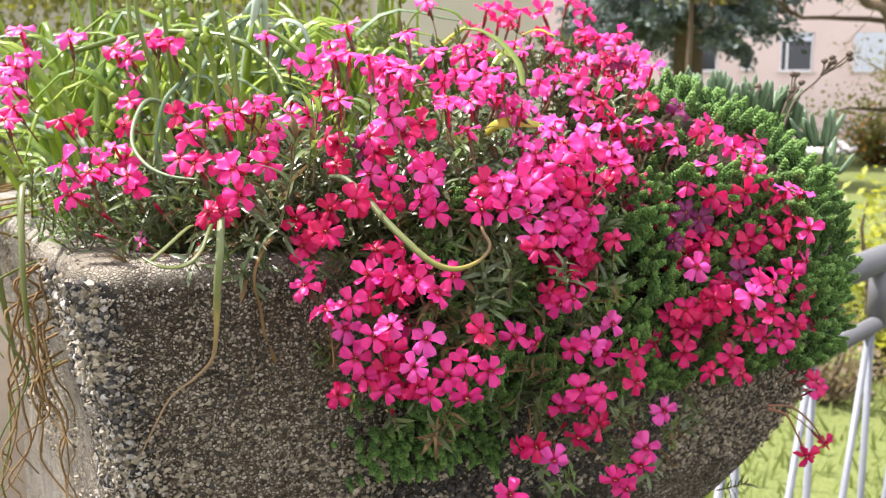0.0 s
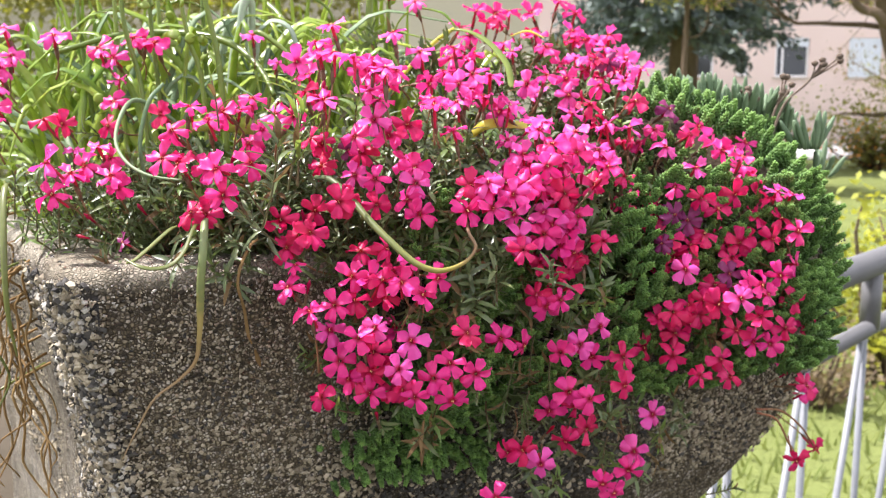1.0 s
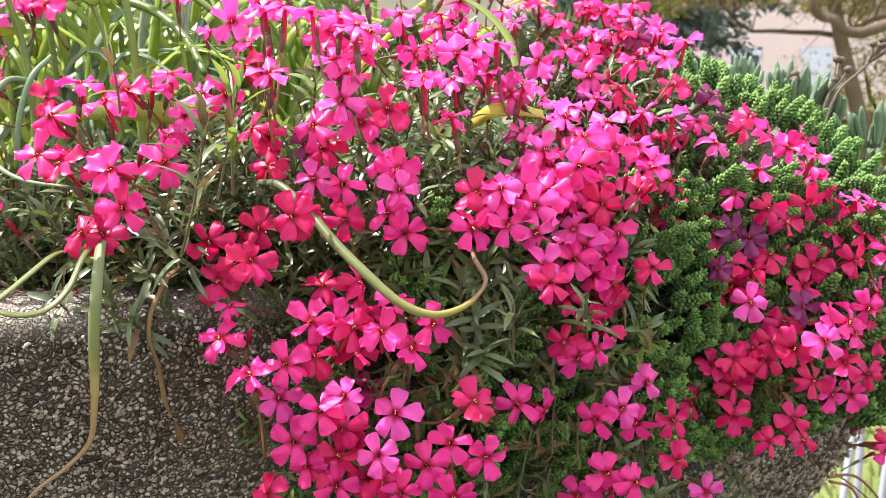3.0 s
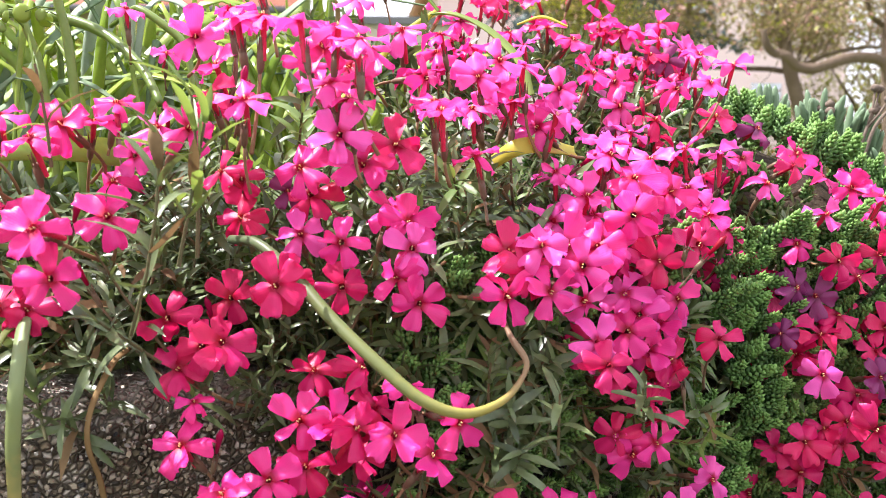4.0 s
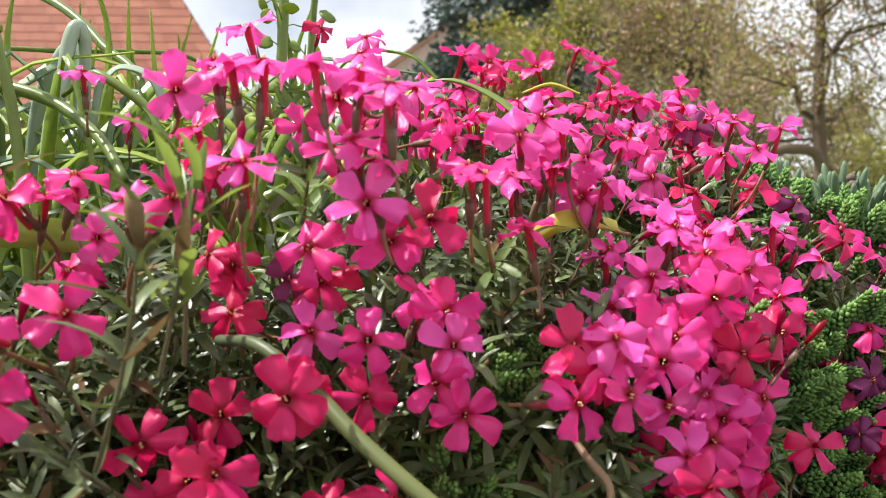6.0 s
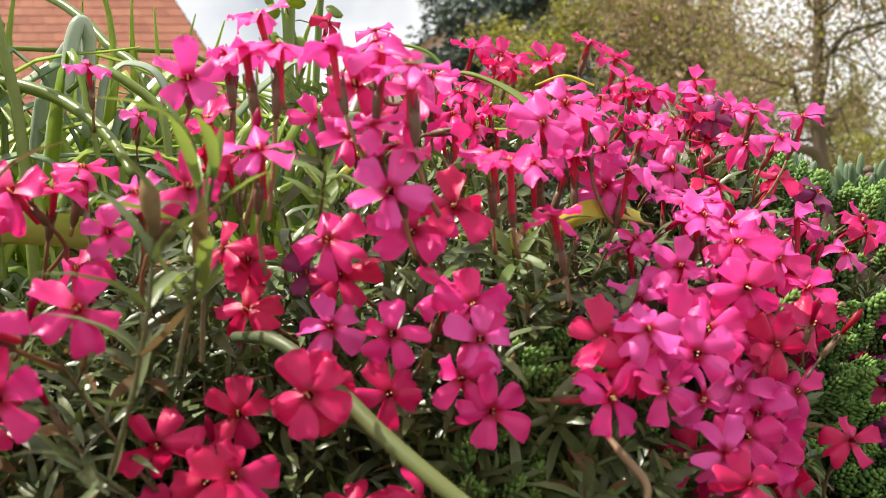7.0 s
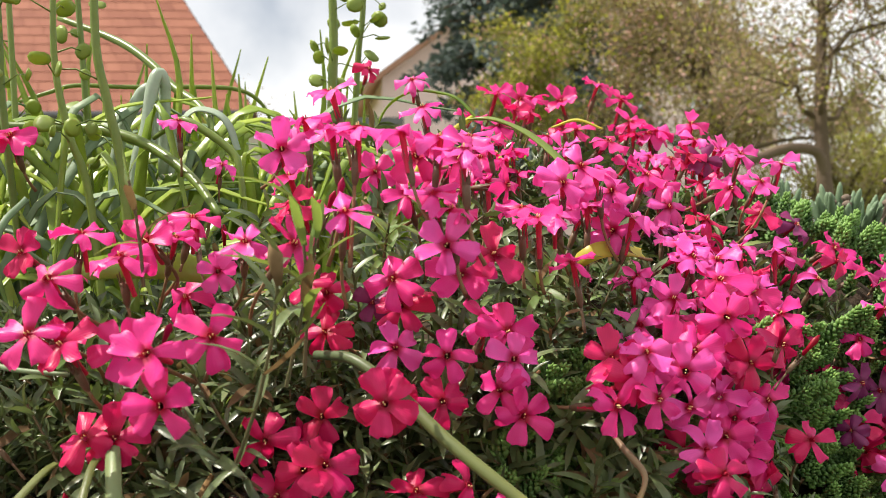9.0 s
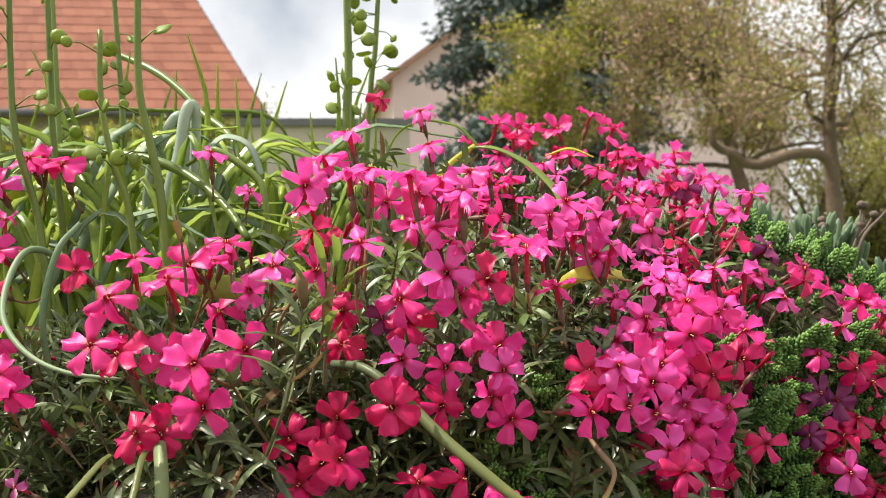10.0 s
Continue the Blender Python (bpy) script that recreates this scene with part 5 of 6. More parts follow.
for i in range(1500):
    d = unit(rng.normal(0, 1, 3))
    if d[2] < -0.35 or (d[0] < -0.75):
        continue
    lump = 1 + 0.07 * noise.noise(Vector(d.tolist()) * 3.0)
    p = MAT_TOP + d * MAT_R * lump
    n = unit(d / MAT_R * 0.1 + (0.05, -0.05, 0.45))
    sedum.add(*with_place(SPRIGS[int(rng.integers(0, 3))], frame_to(unit(n + rng.normal(0, 0.22, 3)), p - n * rng.uniform(0.008, 0.016), None, rng.uniform(0.75, 1.2))))
for i in range(1150):
    s, z = rng.uniform(0.19, 0.505), rng.uniform(1.055, 1.20)
    off = 0.03 + 0.022 * noise.noise((s * 38, z * 38, 3)) - max(0, 1.09 - z) * 0.4
    p2 = LEFT_CORNER + FRONT * s - DEPTH * off
    n = unit((-DEPTH[0], -DEPTH[1], 0.75) + rng.normal(0, 0.3, 3))
    sedum.add(*with_place(SPRIGS[int(rng.integers(0, 3))], frame_to(n, (p2[0], p2[1], z), None, rng.uniform(0.7, 1.0))))
for i in range(320):
    s, z = rng.normal(0.226, 0.03), rng.uniform(1.01, 1.10)
    p2 = LEFT_CORNER + FRONT * s - DEPTH * (0.004 - taper(RIM - z) + 0.01 * rng.random())
    n = unit((-DEPTH[0], -DEPTH[1], -0.4) + rng.normal(0, 0.4, 3))
    sedum.add(*with_place(SPRIGS[int(rng.integers(0, 3))], frame_to(n, (p2[0], p2[1], z), None, rng.uniform(0.6, 0.9))))
tagged(bag_part("stonecrop_mat", sedum, [SEDUM], label="dense mat of small-leaved green stonecrop spilling over the rim", kind="stuff"), category="plant")
# low stonecrop over the rest of the soil
ground_cover = Bag()
for i in range(900):
    u, v = rng.uniform(-0.2, 0.2), rng.uniform(-0.12, 0.21)
    p2 = CENTRE + FRONT * u + DEPTH * v
    if p2[1] < 0.72 and p2[0] < 0.1:
        continue
    zz = 1.138 + 0.085 * max(0.0, 1 - ((p2[0] - 0.05) / 0.2) ** 2 - ((p2[1] - 0.76) / 0.17) ** 2)
    ground_cover.add(*with_place(SPRIGS[int(rng.integers(0, 3))], frame_to(unit((0, 0, 1) + rng.normal(0, 0.3, 3)), (p2[0], p2[1], zz - 0.004), None, rng.uniform(0.8, 1.2))))
tagged(bag_part("stonecrop_carpet", ground_cover, [SEDUM], label="low green stonecrop carpet over the planter's soil", kind="stuff"), category="plant")
# a dark core in the soil colour fills the mat
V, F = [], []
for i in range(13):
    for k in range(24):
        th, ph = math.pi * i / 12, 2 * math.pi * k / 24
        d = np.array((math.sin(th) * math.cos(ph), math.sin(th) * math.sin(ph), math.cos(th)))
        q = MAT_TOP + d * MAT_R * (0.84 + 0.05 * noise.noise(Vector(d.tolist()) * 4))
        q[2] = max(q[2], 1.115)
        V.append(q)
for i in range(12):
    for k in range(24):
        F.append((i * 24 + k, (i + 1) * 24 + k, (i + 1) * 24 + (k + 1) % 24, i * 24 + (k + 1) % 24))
tagged(part("stonecrop_cushion", V, F, SOIL, label="dark soil-coloured core inside the stonecrop mat"), category="plant")


# ---- blue-green finger succulent behind the stonecrop ----
def finger_plant(centre, count, seed, length=0.030, tilt=0.6):
    r = np.random.default_rng(seed)
    root = tagged(new("finger_succulent"), "clump of blue-green finger-shaped succulent leaves", "succulent")
    root.location = centre
    for i in range(count):
        a, e = r.uniform(0, 6.28), r.uniform(0.0, 1.0) ** 0.7 * tilt
        d = np.array((math.sin(e) * math.cos(a), math.sin(e) * math.sin(a), math.cos(e)))
        b0 = np.array((math.cos(a), math.sin(a), 0)) * r.uniform(0, 0.012)
        L = length * r.uniform(0.7, 1.15)
        P = [b0 + d * L * t + np.array((0, 0, 0.006)) * t * t for t in (0, 0.15, 0.45, 0.75, 0.93, 1.0)]
        part("leaf", *tube(P, [0.0010, 0.0017, 0.0024, 0.0023, 0.0016, 0.0005], 7), FINGER, root)
    return root


for i, (x, y, z, n) in enumerate(((0.252, 0.81, 1.240, 22), (0.272, 0.825, 1.236, 24), (0.292, 0.84, 1.222, 22), (0.235, 0.84, 1.246, 18), (0.325, 0.83, 1.190, 8), (0.212, 0.86, 1.252, 14), (0.305, 0.80, 1.215, 14))):
    tagged(finger_plant((x, y, z), n, 40 + i, 0.024, 0.85), group="succulent clumps behind the stonecrop")


# ---- withered seed heads ----
def seed_stalk(points, seed):
    r = np.random.default_rng(seed)
    root = tagged(new("seed_stalk"), "withered grey-brown flower stalk with dry seed heads", "dry stalk", group="dry seed stalks")
    root.location = points[0]
    P = smooth_line(np.array(points) - np.array(points[0]), 5)
    part("stalk", *tube(P, [0.0012, 0.0008], 6), TWIG, root)
    for k in range(5):
        o = P[-1] + r.normal(0, 0.004, 3) + (0, 0, 0.002)
        part("side_stalk", *tube([P[-5], (P[-5] + o) / 2 + (0.001, 0, 0), o], [0.0008, 0.0007], 5), TWIG, root)
        pts = [o + (0, 0, -0.0025), o + (0, 0, -0.001), o + (0, 0, 0.001), o + (0, 0, 0.0025)]
        part("seed_head", *tube(pts, [0.0006, 0.0026, 0.0030, 0.0010], 7), TWIG, root)
    return root


seed_stalk(((0.272, 0.80, 1.215), (0.285, 0.805, 1.25), (0.305, 0.81, 1.268), (0.318, 0.81, 1.285)), 3)
seed_stalk(((0.268, 0.80, 1.215), (0.276, 0.80, 1.245), (0.284, 0.80, 1.264)), 4)
seed_stalk(((0.25, 0.80, 1.22), (0.254, 0.80, 1.245), (0.255, 0.80, 1.258)), 5)


# ---- bulb plant: long strap leaves ----
bulbs = tagged(new("bulb_plant"), "clump of long arching strap leaves, some trailing and dry", "plant")
bulbs.location = (-0.19, 0.78, 1.14)
BULB_INV = Matrix.Translation(bulbs.location).inverted()


def strap(points, widths, mat, face=(0, -0.4, 1), label="", per=6, fold=0.25):
    P = smooth_line(points, per)
    b = Bag()
    V, F = ribbon(P, widths, face, fold, 0.0007)
    b.add(V, F, 0, None, [(0.5, (k // 6) / (len(P) - 1)) for k in range(len(V))])
    ob = bag_part("leaf", b, [mat], bulbs, label)
    ob.matrix_parent_inverse = BULB_INV
    return ob


def stalk(points, radii, mat, label=""):
    b = Bag()
    V, F = tube(smooth_line(points, 5), radii, 8)
    b.add(V, F, 0, None, [(0.5, (k // 8) / (len(V) / 8 - 1)) for k in range(len(V))])
    ob = bag_part("leaf", b, [mat], bulbs, label)
    ob.matrix_parent_inverse = BULB_INV
    return ob


# the looped leaf in front: green pipe, then yellow, then a dry curled end
stalk([(-0.066, 0.575, 1.207), (-0.055, 0.556, 1.207), (-0.043, 0.544, 1.198), (-0.033, 0.532, 1.188), (-0.020, 0.520, 1.177), (-0.007, 0.512, 1.167), (0.005, 0.510, 1.163), (0.016, 0.514, 1.165), (0.023, 0.522, 1.169), (0.0255, 0.526, 1.174), (0.022, 0.533, 1.180), (0.021, 0.55, 1.186)],
      [0.0015, 0.0018, 0.0021, 0.0020, 0.0018, 0.0012, 0.0008, 0.0011, 0.0006], FADE_LOOP, "looped leaf hanging over the flowers, green to dry")
# trailing over the rim
strap([(-0.127, 0.565, 1.184), (-0.125, 0.548, 1.185), (-0.122, 0.530, 1.172), (-0.124, 0.530, 1.153), (-0.1265, 0.5365, 1.135), (-0.128, 0.5395, 1.1215), (-0.132, 0.5445, 1.105), (-0.142, 0.545, 1.094), (-0.155, 0.541, 1.084), (-0.165, 0.540, 1.067), (-0.174, 0.540, 1.049)],
      [0.0034, 0.0044, 0.0045, 0.0042, 0.0028, 0.002, 0.0015, 0.0012, 0.0005], FADE_LONG, (0, -1, 0.2), "trailing leaf, green to straw-dry")
strap([(-0.099, 0.57, 1.172), (-0.101, 0.554, 1.170), (-0.105, 0.543, 1.159), (-0.106, 0.541, 1.148), (-0.104, 0.546, 1.135), (-0.103, 0.550, 1.120), (-0.1015, 0.553, 1.113)], [0.0014, 0.0019, 0.0016, 0.0015, 0.002, 0.0008], STRAW, (0, -1, 0.2))
strap([(-0.1, 0.554, 1.109), (-0.099, 0.557, 1.103), (-0.098, 0.559, 1.098)], [0.001, 0.0032, 0.0006], STRAW, (0, -1, 0.2))
strap([(-0.128, 0.56, 1.182), (-0.130, 0.545, 1.182), (-0.131, 0.525, 1.171), (-0.136, 0.516, 1.165), (-0.144, 0.512, 1.1635), (-0.152, 0.512, 1.165), (-0.161, 0.518, 1.168)], [0.0018, 0.0022, 0.0022, 0.002, 0.001], STRAP_OLIVE, (0, -0.7, 0.7))
strap([(-0.142, 0.555, 1.181), (-0.144, 0.545, 1.180), (-0.151, 0.528, 1.172), (-0.156, 0.518, 1.167), (-0.159, 0.515, 1.166)], [0.0018, 0.0022, 0.002, 0.001], STRAP_OLIVE, (0, -0.7, 0.7))
# grey curved leaf at the left
stalk([(-0.165, 0.66, 1.235), (-0.180, 0.640, 1.249), (-0.187, 0.625, 1.251), (-0.190, 0.610, 1.240), (-0.187, 0.592, 1.226), (-0.175, 0.575, 1.215), (-0.158, 0.560, 1.209), (-0.137, 0.550, 1.207)], [0.0013, 0.0015, 0.0013, 0.0010, 0.0006], STRAP_GREY, "grey-green curled leaf")
strap([(-0.172, 0.60, 1.20), (-0.176, 0.603, 1.225), (-0.172, 0.61, 1.25), (-0.165, 0.62, 1.262)], [0.002, 0.0026, 0.0026, 0.002], STRAP_GREY, (0, -1, 0))
# arched leaf over the top, bent sharply
stalk([(-0.034, 0.695, 1.255), (-0.010, 0.720, 1.282), (0.004, 0.730, 1.296), (0.0165, 0.734, 1.3045)], [0.0016, 0.0017, 0.0015], STRAP_YELLOW)
strap([(0.0150, 0.7320, 1.3035), (0.023, 0.724, 1.3025), (0.034, 0.720, 1.298), (0.044, 0.712, 1.290), (0.053, 0.700, 1.277), (0.056, 0.69, 1.262)], [0.0042, 0.0056, 0.0058, 0.005, 0.004], STRAP_STEM, (0, -0.3, 1), "bent pale green leaf over the flowers")
strap([(-0.032, 0.765, 1.295), (-0.024, 0.760, 1.313), (-0.012, 0.750, 1.320), (0.0, 0.745, 1.319), (0.010, 0.740, 1.315), (0.018, 0.735, 1.3055)], [0.002, 0.003, 0.003, 0.002], STRAP, (0, -0.3, 1))
strap([(0.058, 0.74, 1.30), (0.07, 0.735, 1.303), (0.082, 0.73, 1.298)], [0.001, 0.004, 0.001], STRAP_YELLOW, (0, -0.3, 1))
# broad leaf lying behind the front flowers, its end yellow
strap([(-0.15, 0.575, 1.235), (-0.129, 0.587, 1.237), (-0.112, 0.597, 1.236), (-0.095, 0.602, 1.233)], [0.005, 0.009, 0.010, 0.008], STRAP, (0, -1, 0.4), "broad pale green leaf", fold=0.3)
strap([(0.026, 0.600, 1.232), (0.034, 0.593, 1.2375), (0.046, 0.603, 1.238), (0.061, 0.62, 1.236)], [0.005, 0.0062, 0.0062, 0.004], STRAP_YELLOW, (0, -1, 0.4), "yellow end of a broad leaf", fold=0.2)
# big arcs behind
stalk([(-0.26, 0.70, 1.285), (-0.22, 0.72, 1.299), (-0.186, 0.720, 1.300), (-0.165, 0.710, 1.298), (-0.147, 0.700, 1.294), (-0.130, 0.690, 1.286), (-0.112, 0.665, 1.271), (-0.100, 0.640, 1.255)], [0.0018, 0.0023, 0.0025, 0.0023, 0.0016], STRAP_STEM, "thick arching green leaf")
stalk([(-0.209, 0.873, 1.385), (-0.182, 0.856, 1.372), (-0.164, 0.840, 1.361), (-0.148, 0.824, 1.347), (-0.135, 0.809, 1.332), (-0.121, 0.793, 1.320), (-0.113, 0.778, 1.306), (-0.108, 0.77, 1.28)], [0.0018, 0.0023, 0.0024, 0.0022, 0.0016], STRAP_STEM)
stalk([(-0.229, 0.856, 1.332), (-0.212, 0.858, 1.338), (-0.198, 0.859, 1.342), (-0.169, 0.859, 1.341), (-0.145, 0.859, 1.341), (-0.124, 0.860, 1.341), (-0.106, 0.861, 1.340), (-0.094, 0.863, 1.335), (-0.086, 0.865, 1.324), (-0.08, 0.868, 1.30)], [0.0012, 0.0014, 0.0015, 0.0013, 0.0010], STRAP_STEM)
stalk([(-0.164, 0.776, 1.23), (-0.163, 0.776, 1.270), (-0.162, 0.776, 1.286), (-0.158, 0.775, 1.304), (-0.152, 0.774, 1.316), (-0.146, 0.773, 1.325), (-0.142, 0.773, 1.322), (-0.141, 0.773, 1.29)], [0.0026, 0.0031, 0.0032, 0.003, 0.0026], STRAP_SILVER, "bent silvery leaf")
stalk([(-0.150, 0.733, 1.24), (-0.145, 0.733, 1.283), (-0.140, 0.734, 1.300), (-0.137, 0.735, 1.319), (-0.134, 0.737, 1.327), (-0.132, 0.739, 1.323), (-0.132, 0.741, 1.315), (-0.134, 0.745, 1.28)], [0.0026, 0.003, 0.0032, 0.003, 0.0026], STRAP_SILVER, "bent silvery leaf")
strap([(-0.13, 0.742, 1.28), (-0.126, 0.740, 1.302), (-0.123, 0.740, 1.306), (-0.117, 0.739, 1.310), (-0.108, 0.737, 1.308), (-0.102, 0.736, 1.302), (-0.098, 0.735, 1.29)], [0.003, 0.004, 0.005, 0.005, 0.004, 0.003], STRAP_SILVER, (0, -0.6, 1))
stalk([(-0.132, 0.70, 1.292), (-0.120, 0.689, 1.298), (-0.115, 0.685, 1.297), (-0.106, 0.681, 1.291), (-0.097, 0.678, 1.283), (-0.094, 0.675, 1.275), (-0.092, 0.672, 1.255)], [0.0010, 0.0017, 0.0018, 0.0012], STRAP_STEM)
for i in range(560):
    bx, by = rng.uniform(-0.38, -0.04), rng.uniform(0.70, 0.92)
    if i % 5 == 0:
        bx, by = rng.uniform(-0.10, 0.03), rng.uniform(0.74, 0.92)
    if bx > -0.12 and by < 0.74:
        by += 0.1
    a = rng.uniform(0, 6.28)
    if LEFT_CORNER[0] + (by - LEFT_CORNER[1]) * -0.577 + 0.04 > bx:
        bx = LEFT_CORNER[0] + (by - LEFT_CORNER[1]) * -0.577 + rng.uniform(0.04, 0.2)
    reach = rng.uniform(0.07, 0.23)
    top = rng.uniform(0.05, 0.18)
    if bx > -0.12:
        reach, top = reach * 0.45, min(top, 0.15)
    d = np.array((math.cos(a), math.sin(a) * (0.7 if math.sin(a) > 0 else 0.3), 0)) * reach
    p0 = np.array((bx, by, 1.14))
    drop = rng.uniform(-0.01, 0.08)
    strap([p0, p0 + d * 0.15 + (0, 0, top * 0.6), p0 + d * 0.55 + (0, 0, top), p0 + d * 1.0 + (0, 0, top - drop)],
          [0.0035, rng.uniform(0.0035, 0.0065), 0.0045, 0.0008], STRAP if rng.random() > 0.14 else STRAP_GREY, (math.cos(a) * 0.3, -0.6, 1), per=4)
# upright grass-like blades
for i in range(80):
    p0 = np.array((rng.uniform(-0.34, -0.02), rng.uniform(0.78, 0.98), 1.15))
    t = np.array((rng.normal(0, 0.03), rng.normal(0, 0.02), rng.uniform(0.13, 0.23)))
    strap([p0, p0 + t * 0.5, p0 + t * 0.8 + (rng.normal(0, 0.006), 0, 0), p0 + t], [0.004, 0.0045, 0.0035, 0.0006], STRAP, (rng.normal(0, 0.5), -1, 0), per=4)


# ---- slender stems with round pods ----
def pod_stem(points, pods, seed, r0=0.0018):
    r = np.random.default_rng(seed)
    root = tagged(new("pod_stem"), "slender upright green stem with small round pods on thin stalks", "plant", group="stems with round pods")
    root.location = points[0]
    P = smooth_line(np.array(points) - np.array(points[0]), 6)
    part("stem", *tube(P, [r0, r0 * 0.9, r0 * 0.7], 7), STRAP_STEM, root)
    for i in range(pods):
        t = r.uniform(0.25, 1.0)
        c = P[int(t * (len(P) - 1))]
        a = r.uniform(0, 6.28)
        o = np.array((math.cos(a), math.sin(a), r.uniform(-0.2, 0.8)))
        o = unit(o) * r.uniform(0.008, 0.018)
        part("pod_stalk", *tube([c, c + o * 0.6 + (0, 0, 0.002), c + o], [0.0004, 0.0003], 4), STRAP_STEM, root)
        b = Bag()
        rad = r.uniform(0.0028, 0.0052)
        n = unit(r.normal(0, 1, 3) + (0, -0.8, 0.2))
        M = frame_to(n, c + o)
        V = [(0, 0, 0.0010)]
        for q, zz in ((0.6, 0.0007), (1.0, 0.0), (0.6, -0.0009)):
            V += [(math.cos(k * 0.6283) * rad * q, math.sin(k * 0.6283) * rad * q * 0.92, zz + 0.0003 * math.sin(2 * k) * q) for k in range(10)]
        V.append((0, 0, -0.0012))
        F = [(0, 1 + k, 1 + (k + 1) % 10) for k in range(10)] + [(31, 21 + (k + 1) % 10, 21 + k) for k in range(10)]
        F += [(1 + 10 * j + k, 11 + 10 * j + k, 11 + 10 * j + (k + 1) % 10, 1 + 10 * j + (k + 1) % 10) for j in range(2) for k in range(10)]
        b.add(V, F, 0, M)
        bag_part("pod", b, [POD], root)
    return root


pod_stem(((-0.185, 0.655, 1.20), (-0.191, 0.66, 1.262), (-0.200, 0.66, 1.299), (-0.202, 0.66, 1.332), (-0.202, 0.66, 1.40)), 8, 1)
pod_stem(((-0.185, 0.70, 1.20), (-0.194, 0.70, 1.30), (-0.195, 0.70, 1.336), (-0.197, 0.70, 1.42)), 9, 2)
pod_stem(((-0.15, 0.68, 1.20), (-0.156, 0.68, 1.267), (-0.163, 0.68, 1.291), (-0.168, 0.68, 1.320), (-0.168, 0.68, 1.353)), 8, 3)
pod_stem(((-0.135, 0.66, 1.21), (-0.139, 0.66, 1.274), (-0.144, 0.66, 1.302), (-0.148, 0.66, 1.332), (-0.146, 0.66, 1.41)), 10, 4, 0.0021)
pod_stem(((-0.055, 0.80, 1.21), (-0.050, 0.80, 1.321), (-0.048, 0.80, 1.362), (-0.049, 0.80, 1.44)), 15, 5, 0.003)
pod_stem(((-0.045, 0.82, 1.21), (-0.034, 0.82, 1.345), (-0.030, 0.82, 1.377), (-0.026, 0.82, 1.44)), 18, 6, 0.002)
pod_stem(((-0.22, 0.72, 1.20), (-0.225, 0.72, 1.30), (-0.23, 0.73, 1.42)), 6, 7)
pod_stem(((-0.25, 0.75, 1.20), (-0.262, 0.75, 1.31), (-0.27, 0.76, 1.43)), 6, 8)
pod_stem(((-0.17, 0.76, 1.20), (-0.172, 0.76, 1.31), (-0.180, 0.77, 1.43)), 9, 9, 0.0018)
pod_stem(((-0.205, 0.77, 1.20), (-0.208, 0.77, 1.31), (-0.214, 0.78, 1.43)), 9, 10, 0.0018)


# ---- dry stems hanging at the planter's left side ----
tangle = tagged(new("dry_stems"), "tangle of dry straw-coloured stems hanging down the planter's side", "dry stems")
tangle.location = (-0.28, 0.68, 1.16)
T_INV = Matrix.Translation(tangle.location).inverted()
for i in range(12):
    s = rng.uniform(0.16, 0.4)
    b2 = LEFT_CORNER + DEPTH * s - FRONT * 0.010
    z = RIM + 0.01
    P = [np.array((*(b2 + FRONT * 0.03), z + 0.01))]
    cur = np.array((*(b2 - FRONT * 0.012), z))
    for k in range(5):
        P.append(cur.copy())
        cur = cur + (rng.normal(0.004, 0.012), rng.normal(0, 0.012), -rng.uniform(0.01, 0.035))
    m = STRAW if rng.random() < 0.8 else STRAP
    ob = part("stem", *tube(smooth_line(P, 4), [0.0009, 0.0008, 0.0004], 5), m, tangle)
    ob.matrix_parent_inverse = T_INV
for i in range(15):
    cur = np.array((rng.uniform(-0.275, -0.247), rng.uniform(0.575, 0.62), rng.uniform(1.06, 1.15)))
    P = [cur + (0.02, 0.05, 0.01)]
    for k in range(7):
        P.append(cur.copy())
        cur = cur + (rng.normal(0.0008, 0.008), rng.normal(-0.002, 0.006), -rng.uniform(0.008, 0.03))
    ob = part("stem", *tube(smooth_line(P, 4), [0.0009, 0.0008, 0.0004], 5), STRAW if rng.random() < 0.75 else STRAP_OLIVE, tangle)
    ob.matrix_parent_inverse = T_INV
for pts in ([(-0.262, 0.63, 1.19), (-0.258, 0.60, 1.20), (-0.25, 0.575, 1.17), (-0.248, 0.57, 1.13), (-0.246, 0.575, 1.10)],
            [(-0.30, 0.66, 1.18), (-0.285, 0.62, 1.185), (-0.277, 0.60, 1.15), (-0.272, 0.60, 1.11), (-0.268, 0.60, 1.08)]):
    strap(pts, [0.003, 0.004, 0.004, 0.003, 0.001], STRAP_OLIVE, (0, -1, 0.2))


